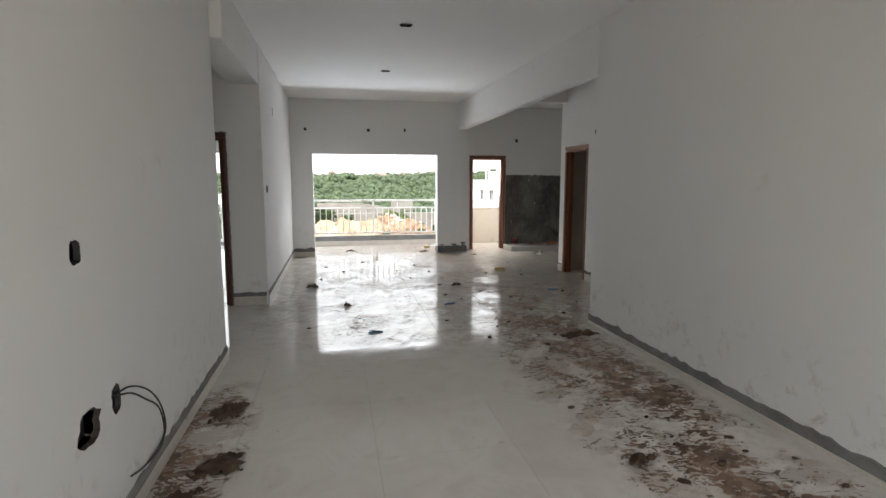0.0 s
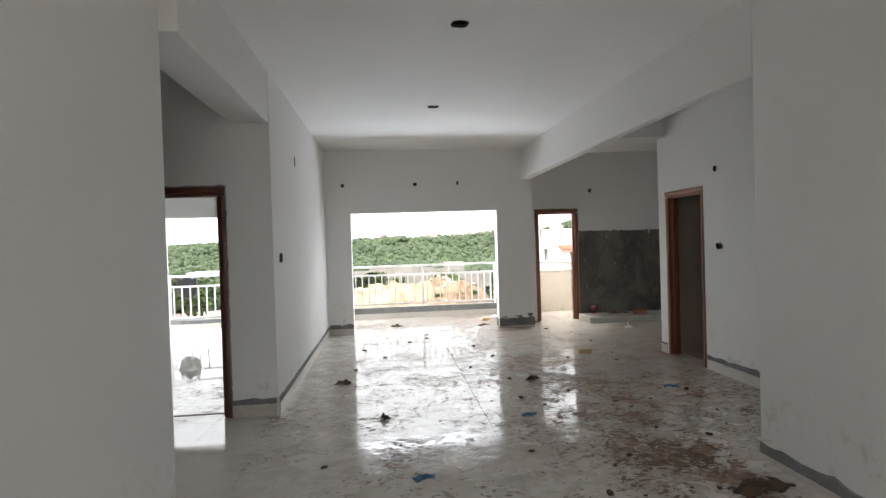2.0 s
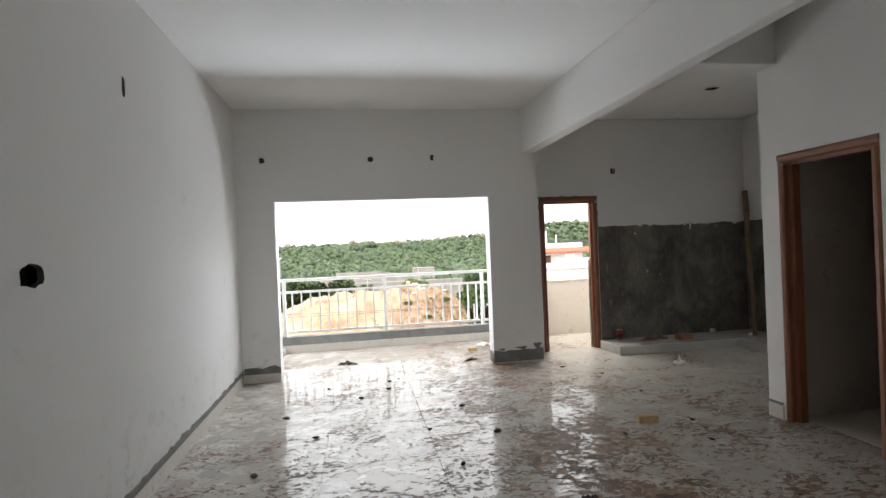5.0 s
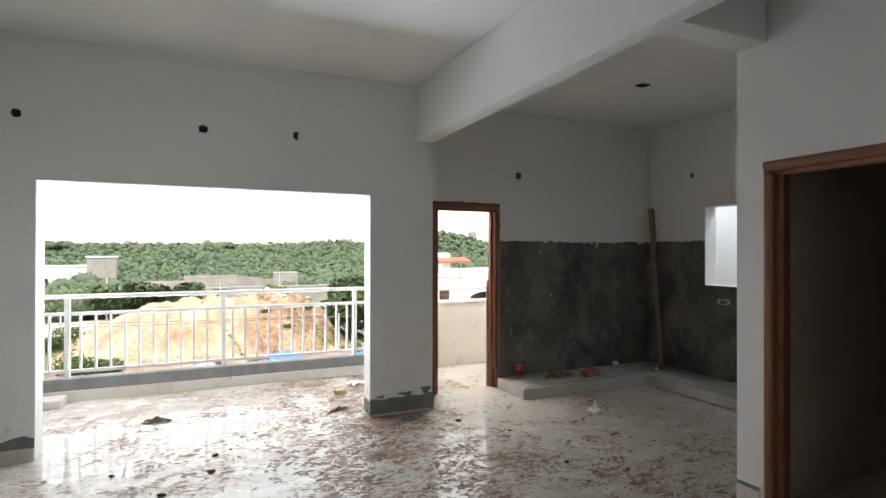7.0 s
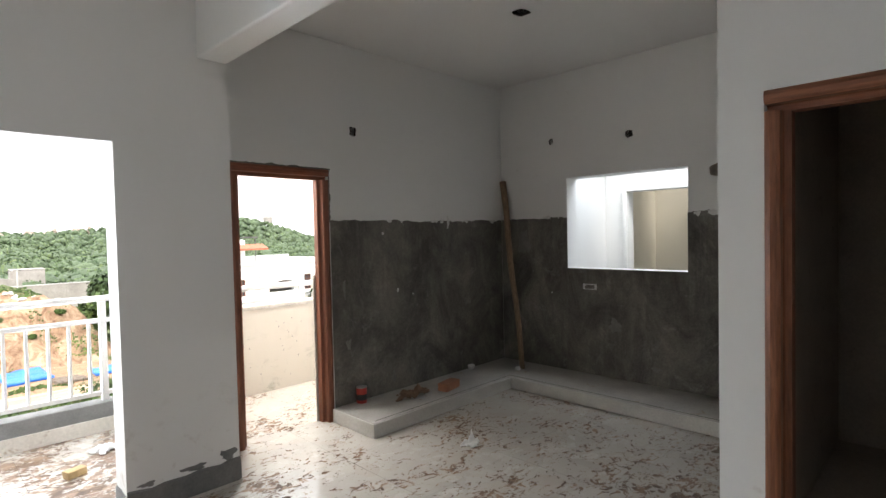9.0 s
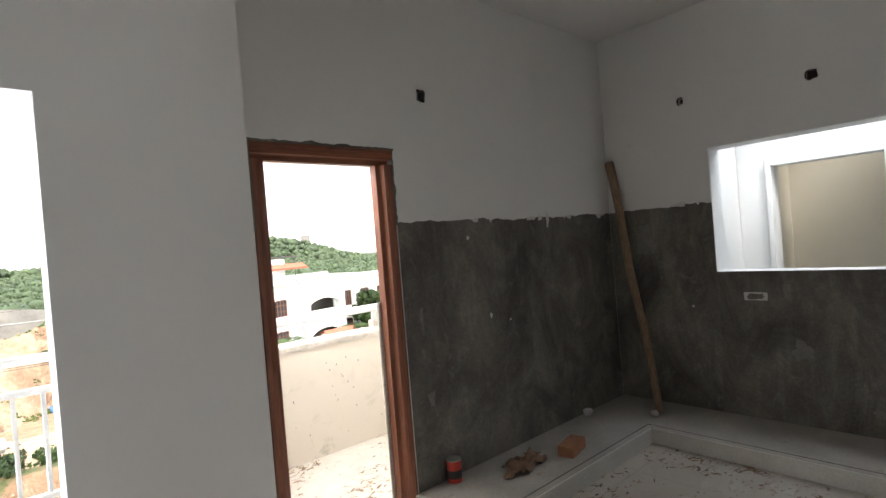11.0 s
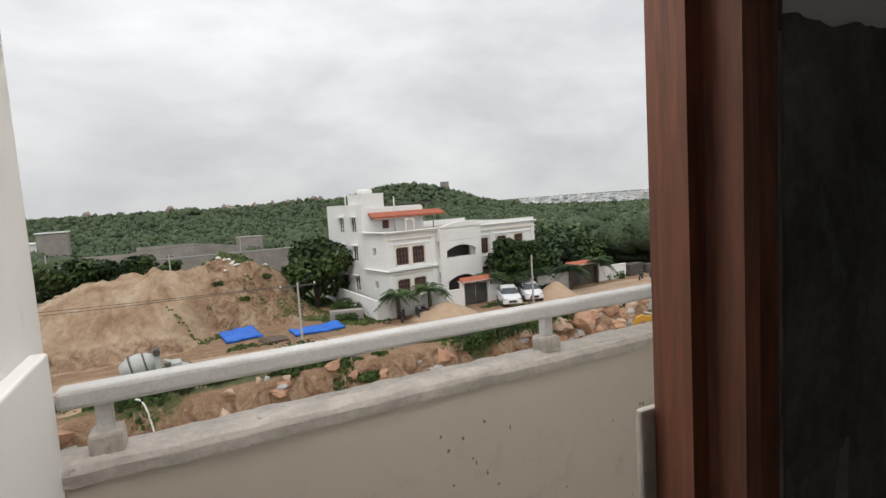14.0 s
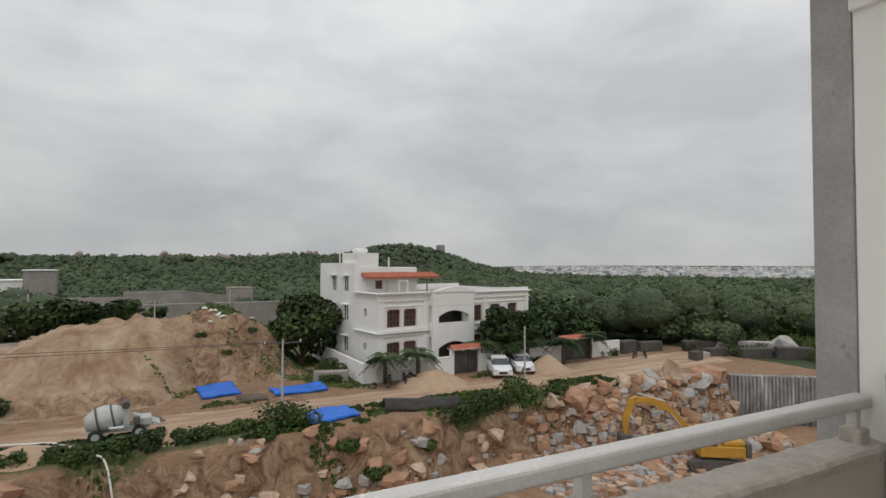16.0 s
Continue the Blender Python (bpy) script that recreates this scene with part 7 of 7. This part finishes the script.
# boulders
rock_meshes = []
for i in range(7):
    bm = bmesh.new()
    bmesh.ops.create_cube(bm, size=1.5)
    bmesh.ops.subdivide_edges(bm, edges=bm.edges[:], cuts=1, use_grid_fill=True)
    o = Vector((i * 7.1, 3.3, 1.7))
    prn = random.Random(900 + i)
    planes = [(Vector((prn.gauss(0, 1), prn.gauss(0, 1), prn.gauss(0, 1))).normalized(), prn.uniform(0.5, 0.85)) for _ in range(9)]
    for v in bm.verts:
        k = 1 + 0.25 * noise.noise(v.co * 0.9 + o) + 0.16 * noise.noise(v.co * 2.6 + o)
        v.co = v.co * k + Vector((prn.gauss(0, 0.07), prn.gauss(0, 0.07), prn.gauss(0, 0.07)))
        for nrm, off in planes:
            over = v.co.dot(nrm) - off
            if over > 0:
                v.co -= nrm * over
    me = mesh_of(bm, "boulder")
    me.materials.append((M_rock, M_rock_red, M_rock_tan, M_rock_red, M_rock_tan, M_rock, M_rock_red)[i])
    rock_meshes.append(me)
rnd = random.Random(21)


def boulder(x, y, s, k=None):
    ob = new("boulder", rock_meshes[rnd.randrange(7) if k is None else k])
    ob.matrix_world = pose(x, y, float(ground_z(x, y)) + s * 0.4, rnd.uniform(-25, 25), rnd.uniform(-25, 25), rnd.uniform(0, 360)) @ Matrix.Diagonal((s * rnd.uniform(0.8, 1.4), s * rnd.uniform(0.7, 1.1), s * rnd.uniform(0.6, 0.95), 1))
    red = ob.data.materials[0] is not M_rock
    tagged(ob, "earth-stained reddish boulder in the dug bank" if red else "grey granite boulder broken from the dug bank", "boulder", group="boulders in the pit")


for i in range(230):
    x = rnd.uniform(29, 46.5)
    y = rnd.uniform(35.0, 42.6) - 0.06 * (x - 30)
    boulder(x, y, 0.22 + 0.62 * rnd.random() ** 1.5)
for i in range(120):
    x = rnd.uniform(-8, 31)
    boulder(x, rnd.uniform(37.2, 40.9), rnd.uniform(0.2, 0.7) * (1.3 if rnd.random() < 0.2 else 1))
for i in range(40):
    boulder(rnd.uniform(23, 38), rnd.uniform(28, 36), rnd.uniform(0.15, 0.5), rnd.choice((0, 2, 5, 6, 1)))
for x, y, s, k in ((31.0, 41.0, 0.85, 4), (29.4, 40.0, 0.9, 3), (33.2, 41.0, 0.7, 3), (61.6, 44.3, 2.0, 0), (27.6, 40.4, 0.9, 4), (38.5, 41.5, 1.2, 0), (41, 41.2, 1.3, 2), (43.2, 40.4, 1.1, 5), (45, 40.6, 1.3, 3), (58, 48, 1.8, 0)):
    boulder(x, y, s, k)
# loose broken stone over the bank and the pit floor
def rubble_scatter():
    rng = np.random.default_rng(31)
    n = 7000
    x = np.where(rng.random(n) < 0.6, rng.uniform(24, 46, n), rng.uniform(-10, 46, n))
    y = 36.6 + 2.6 * rng.random(n) + rng.normal(size=n) * 1.6
    keep = (pit_amount(x, y) > 0.15) & ((x > 24) | (pit_amount(x, y) < 0.97)) & (rng.random(n) < 0.35 + 0.65 * (x > 22))
    x, y = x[keep], y[keep]
    m = len(x)
    s = 0.05 + 0.3 * rng.random(m) ** 3.0
    cor = np.array([(-1, -1, -1), (1, -1, -1), (1, 1, -1), (-1, 1, -1), (-1, -1, 1), (1, -1, 1), (1, 1, 1), (-1, 1, 1)], float)
    v = cor[None] * (0.6 + 0.6 * rng.random((m, 8, 3))) * s[:, None, None]
    a = rng.random(m) * 6.283
    c, k = np.cos(a)[:, None], np.sin(a)[:, None]
    v = np.stack([v[:, :, 0] * c - v[:, :, 1] * k + x[:, None], v[:, :, 0] * k + v[:, :, 1] * c + y[:, None], v[:, :, 2] * 0.7 + (ground_z(x, y) + s * 0.4)[:, None]], 2)
    q = np.array([(0, 3, 2, 1), (4, 5, 6, 7), (0, 1, 5, 4), (1, 2, 6, 5), (2, 3, 7, 6), (3, 0, 4, 7)])
    f = (q[None] + (np.arange(m) * 8)[:, None, None]).reshape(-1, 4)
    mi = np.repeat(rng.integers(0, 3, m), 6)
    ob = mesh_np("loose_stones", v.reshape(-1, 3), f, [M_rock, M_rock_red, M_rock_tan], mi)
    tagged(ob, "loose broken stones over the dug bank", "stones", kind="stuff")


rubble_scatter()
# pale debris on the mound
for i in range(14):
    x, y = rnd.gauss(7.2, 1.0), rnd.gauss(61, 0.8)
    ob = part("plaster_debris", lump(500 + i, rnd.uniform(0.15, 0.4), rnd.uniform(0.12, 0.25), 0.12, 0.4, 1), M_white)
    ob.matrix_world = pose(x, y, float(ground_z(x, y)), 0, 0, rnd.uniform(0, 360))
    tagged(ob, "pale lump of rubble on top of the mound", "rubble", group="rubble on the mound")

# retaining wall of bored piles
rw_root = empty("retaining_wall", (46.6, 40.0, -12.3), math.degrees(math.atan2(-3.4, 5.1)))
tagged(rw_root, "grey ribbed concrete retaining wall beside the pit", "retaining wall", kind="structure")
part("backing", boxed(0, 14, 0.1, 0.6, 0, 4.35), M_concrete, rw_root)
pile_bm = bmesh.new()
tube(pile_bm, [(0, 0, 0), (0.01, 0, 2.0), (0, 0, 4.3)], [0.16, 0.17, 0.155], 8)
first = part("pile", pile_bm, M_concrete, rw_root, smooth=True)
first.location = (0.15, 0.1, 0)
for k in range(1, 44):
    o = new("pile", first.data)
    o.parent = rw_root
    o.location = (0.15 + 0.31 * k, 0.1 + 0.03 * math.sin(k * 2.3), 0.05 * math.sin(k * 1.7))

# far block walls and buildings
bw = empty("block_wall", (-16, 100, -8.3), -1)
tagged(bw, "long grey concrete-block wall across the open land", "wall", kind="structure")
part("wall_panel", boxed(0, 36, 0, 0.3, 0, 3.7), M_block, bw)
part("wall_cap", boxed(0, 36, -0.06, 0.36, 3.7, 3.82), M_polegrey, bw, "pale coping")
for k in range(13):
    part("pier", boxed(k * 3, k * 3 + 0.3, -0.1, -0.002, 0, 3.7), M_block, bw)
bw2 = empty("block_wall", (-4, 115, -8.3), -2)
tagged(bw2, "taller brown-grey unfinished block walls behind the mound", "wall", kind="structure")
part("wall_panel", boxed(0, 9, 0, 0.4, 0, 5.1), M_block, bw2)
part("wall_panel", loft([[(9, 0, 0), (9, 0.4, 0), (9, 0.4, 5.1), (9, 0, 5.1)], [(18, 4, 0), (18, 4.4, 0), (18, 4.4, 3.6), (18, 4, 3.6)]]), M_block, bw2)
part("wall_panel", boxed(-9, 0, 3, 3.4, 0, 4.0), M_block, bw2)
part("hut", boxed(17, 22, 12, 16, 0, 5.0), M_block, bw2, "brown block hut")


def far_building(x, y, w, d, h, rz, label, mat, rows=2, cols=4):
    root = empty("building", (x, y, float(ground_z(x, y)) - 0.5), rz)
    tagged(root, label, "building")
    part("wall", boxed(-w / 2, w / 2, -d / 2, d / 2, 0, h), mat, root)
    part("roof", boxed(-w / 2 - 0.3, w / 2 + 0.3, -d / 2 - 0.3, d / 2 + 0.3, h, h + 0.35), M_render, root)
    for r in range(rows):
        for c in range(cols):
            u = -w / 2 + w * (c + 0.5) / cols
            part("window", boxed(u - 0.6, u + 0.6, -d / 2 - 0.06, -d / 2 - 0.001, 1.2 + r * 3.1, 2.6 + r * 3.1), M_glass_dark, root)


far_building(-44, 222, 22, 12, 9.4, 4, "long white low building among the trees", M_render, 2, 6)
far_building(-33, 214, 8, 8, 12.6, 4, "grey unfinished concrete building among the trees", M_block, 2, 3)
far_building(-60, 190, 14, 10, 7, 0, "white house at the edge of the woods", M_render, 2, 4)
far_building(-27, 150, 7, 6, 3.2, 8, "low blue-roofed shed by the lane", M_render, 1, 2)
far_building(-70, 120, 14, 12, 9, 5, "white apartment house beyond the lane", M_render, 3, 4)
far_building(-52, 88, 10, 9, 9, 10, "white apartment house beyond the lane", M_render, 3, 3)
tower = part("hill_tower", boxed(-4, 4, -4, 4, 0, 9.5), M_block)
tower.matrix_world = pose(306, 604, float(ground_z(306, 604)) + 7)
tagged(tower, "small square ruin on top of the wooded hill", "tower")


# bare rock outcrops along the wooded ridge
M_ridge = blotchy("weathered_ridge_rock", (0.2, 0.16, 0.13), (0.33, 0.27, 0.22), 0.06, 0.95, 0.6, 0.8, dist=0.6)
rr = random.Random(41)
for i in range(20):
    x = rr.choice((-81, 5, 58, 66, 82, 124, 150)) + rr.gauss(0, 9)
    y = 606 + rr.gauss(0, 8)
    w = rr.uniform(2.5, 6)
    ob = part("rock_outcrop", lump(700 + i, w, w * 0.8, rr.uniform(3.5, 5.5), 0.4, 2), M_ridge)
    ob.matrix_world = pose(x, y, float(ground_z(x, y)) - 0.5 + rr.uniform(0, 0.4), 0, 0, rr.uniform(0, 360))
    tagged(ob, "bare brown rock outcrop on the wooded ridge", "rock", group="rocks on the ridge")


def city():
    rng = np.random.default_rng(3)
    n = 6500
    th = np.concatenate([radians(35) + radians(31) * rng.random(n) ** 0.8, rng.uniform(radians(-22), radians(-4), 200)])
    r = rng.uniform(1150, 3400, n + 200)
    x, y = r * np.sin(th), r * np.cos(th)
    w = rng.uniform(3, 8, len(x))
    h = rng.uniform(3, 8, len(x)) * (1 + 1.0 * (rng.random(len(x)) < 0.04))
    z = ground_z(x, y) - 2
    base = z + 2
    cor = np.array([(-1, -1, 0), (1, -1, 0), (1, 1, 0), (-1, 1, 0), (-1, -1, 1), (1, -1, 1), (1, 1, 1), (-1, 1, 1)], float)
    v = np.empty((len(x), 8, 3))
    v[:, :, 0] = x[:, None] + cor[None, :, 0] * w[:, None]
    v[:, :, 1] = y[:, None] + cor[None, :, 1] * w[:, None] * 0.7
    v[:, :, 2] = np.where(cor[None, :, 2] > 0, (base + h)[:, None], (z - 10)[:, None])
    q = np.array([(4, 5, 6, 7), (0, 1, 5, 4), (1, 2, 6, 5), (2, 3, 7, 6), (3, 0, 4, 7)])
    f = (q[None] + (np.arange(len(x)) * 8)[:, None, None]).reshape(-1, 4)
    ob = mesh_np("distant_city", v.reshape(-1, 3), f, [M_city])
    tagged(ob, "city blocks paled with painted haze on the far horizon", "city", kind="stuff")


city()

# hose trailing into the pit
bm = bmesh.new()
pts = [(x, y, float(ground_z(x, y)) + 0.1) for x, y, _ in through_points([(-8.5, 45.6, 0), (-5.5, 45.5, 0), (-3.0, 45.3, 0), (-1.8, 44.6, 0), (-0.2, 42.2, 0), (0.7, 41.2, 0), (1.3, 40.2, 0), (2.2, 38.8, 0), (2.6, 37.2, 0)], 5)]
tube(bm, pts, 0.055, 6)
tagged(part("hose", bm, M_white, smooth=True), "pale plastic hose trailing over the pit edge", "hose")


def motorbike(x, y, rz):
    root = empty("motorbike", (x, y, float(ground_z(x, y))), rz)
    tagged(root, "dark motorbike parked by the compound wall", "motorbike", group="parked motorbikes")
    for sx in (-0.62, 0.62):
        wheel(root, (sx, 0, 0.3), 0.3, 0.1, M_tin)
    bm = bmesh.new()
    tube(bm, [(-0.62, 0, 0.32), (-0.1, 0, 0.55), (0.4, 0, 0.8), (0.62, 0, 0.3)], 0.05, 6)
    part("frame", bm, M_black, root)
    part("fuel_tank", boxed(-0.05, 0.4, -0.13, 0.13, 0.68, 0.92), M_black, root, bevel=0.08)
    part("seat", boxed(-0.7, -0.05, -0.12, 0.12, 0.7, 0.82), M_black, root, bevel=0.04)
    part("engine", boxed(-0.2, 0.25, -0.13, 0.13, 0.28, 0.6), M_steel, root, bevel=0.03)
    bm = bmesh.new()
    tube(bm, [(0.35, -0.32, 1.0), (0.42, 0, 0.98), (0.35, 0.32, 1.0)], 0.02, 6)
    part("handlebar", bm, M_steel, root)


for x, y, rz in ((18.6, 49.4, 60), (20.0, 49.7, 75), (20.6, 49.6, 95), (46.0, 50.0, 30), (47.2, 49.8, 50)):
    motorbike(x, y, rz)
for i, (x, y, w, h, rz) in enumerate(((57.5, 44.6, 3.2, 1.0, -20), (60.5, 42.4, 3.5, 1.2, -34), (55, 47.2, 2.6, 0.9, -14), (50.9, 46.6, 1.2, 0.9, 6), (48, 53, 2.5, 1.3, 10), (51, 52.6, 3, 1.1, -8), (56, 50, 3.5, 1.2, -30), (60, 46, 4, 1.4, -38), (53.5, 47.5, 2.0, 0.5, 0))):
    ob = part("masonry_block", slab_with_holes("z", 0, h, -w / 2, w / 2, -0.5, 0.5), M_block_dark if i < 7 else M_rock, bevel=0.08)
    ob.matrix_world = pose(x, y, float(ground_z(x, y)) - 0.05, 0, 0, rz)
    tagged(ob, "dark weathered masonry block at the end of the road", "masonry block", group="masonry blocks by the road")


# ---- floor tiles ----
ROOMS = [(-1.03, 2.63, -3.0, 4.28), (-2.95, 3.73, 3.8, 5.9), (-0.93, 3.73, 5.8, 7.6), (-0.93, 6.0, 7.5, 10.56), (-0.9, 2.6, 10.0, 11.8), (2.82, 5.9, 10.5, 11.78), (-4.72, -1.08, 6.03, 11.72), (-2.4, -1.3, 5.8, 6.1), (3.8, 5.9, 5.2, 7.5)]
TS = 0.8
tile_bm = bmesh.new()
box(tile_bm, 0.0008, TS - 0.0008, 0.0008, TS - 0.0008, -0.0138, 0.0)
tile_mesh = mesh_of(tile_bm, "tile")
tile_mesh.materials.append(M_tile)
for ix in range(-7, 9):
    for iy in range(-5, 16):
        x0, y0 = ix * TS + 0.13, iy * TS + 0.27
        if any(x0 < r[1] - 0.02 and x0 + TS > r[0] + 0.02 and y0 < r[3] - 0.02 and y0 + TS > r[2] + 0.02 for r in ROOMS):
            if x0 < -4.9 or y0 < -3.9 or x0 + TS > 6.3 or y0 + TS > 12.05:
                if not (-3.9 <= y0 and y0 + TS < 12.3 and x0 > -5.6):
                    continue
            o = new("tile", tile_mesh)
            o.location = (x0, y0, 0)
            o.parent = floor
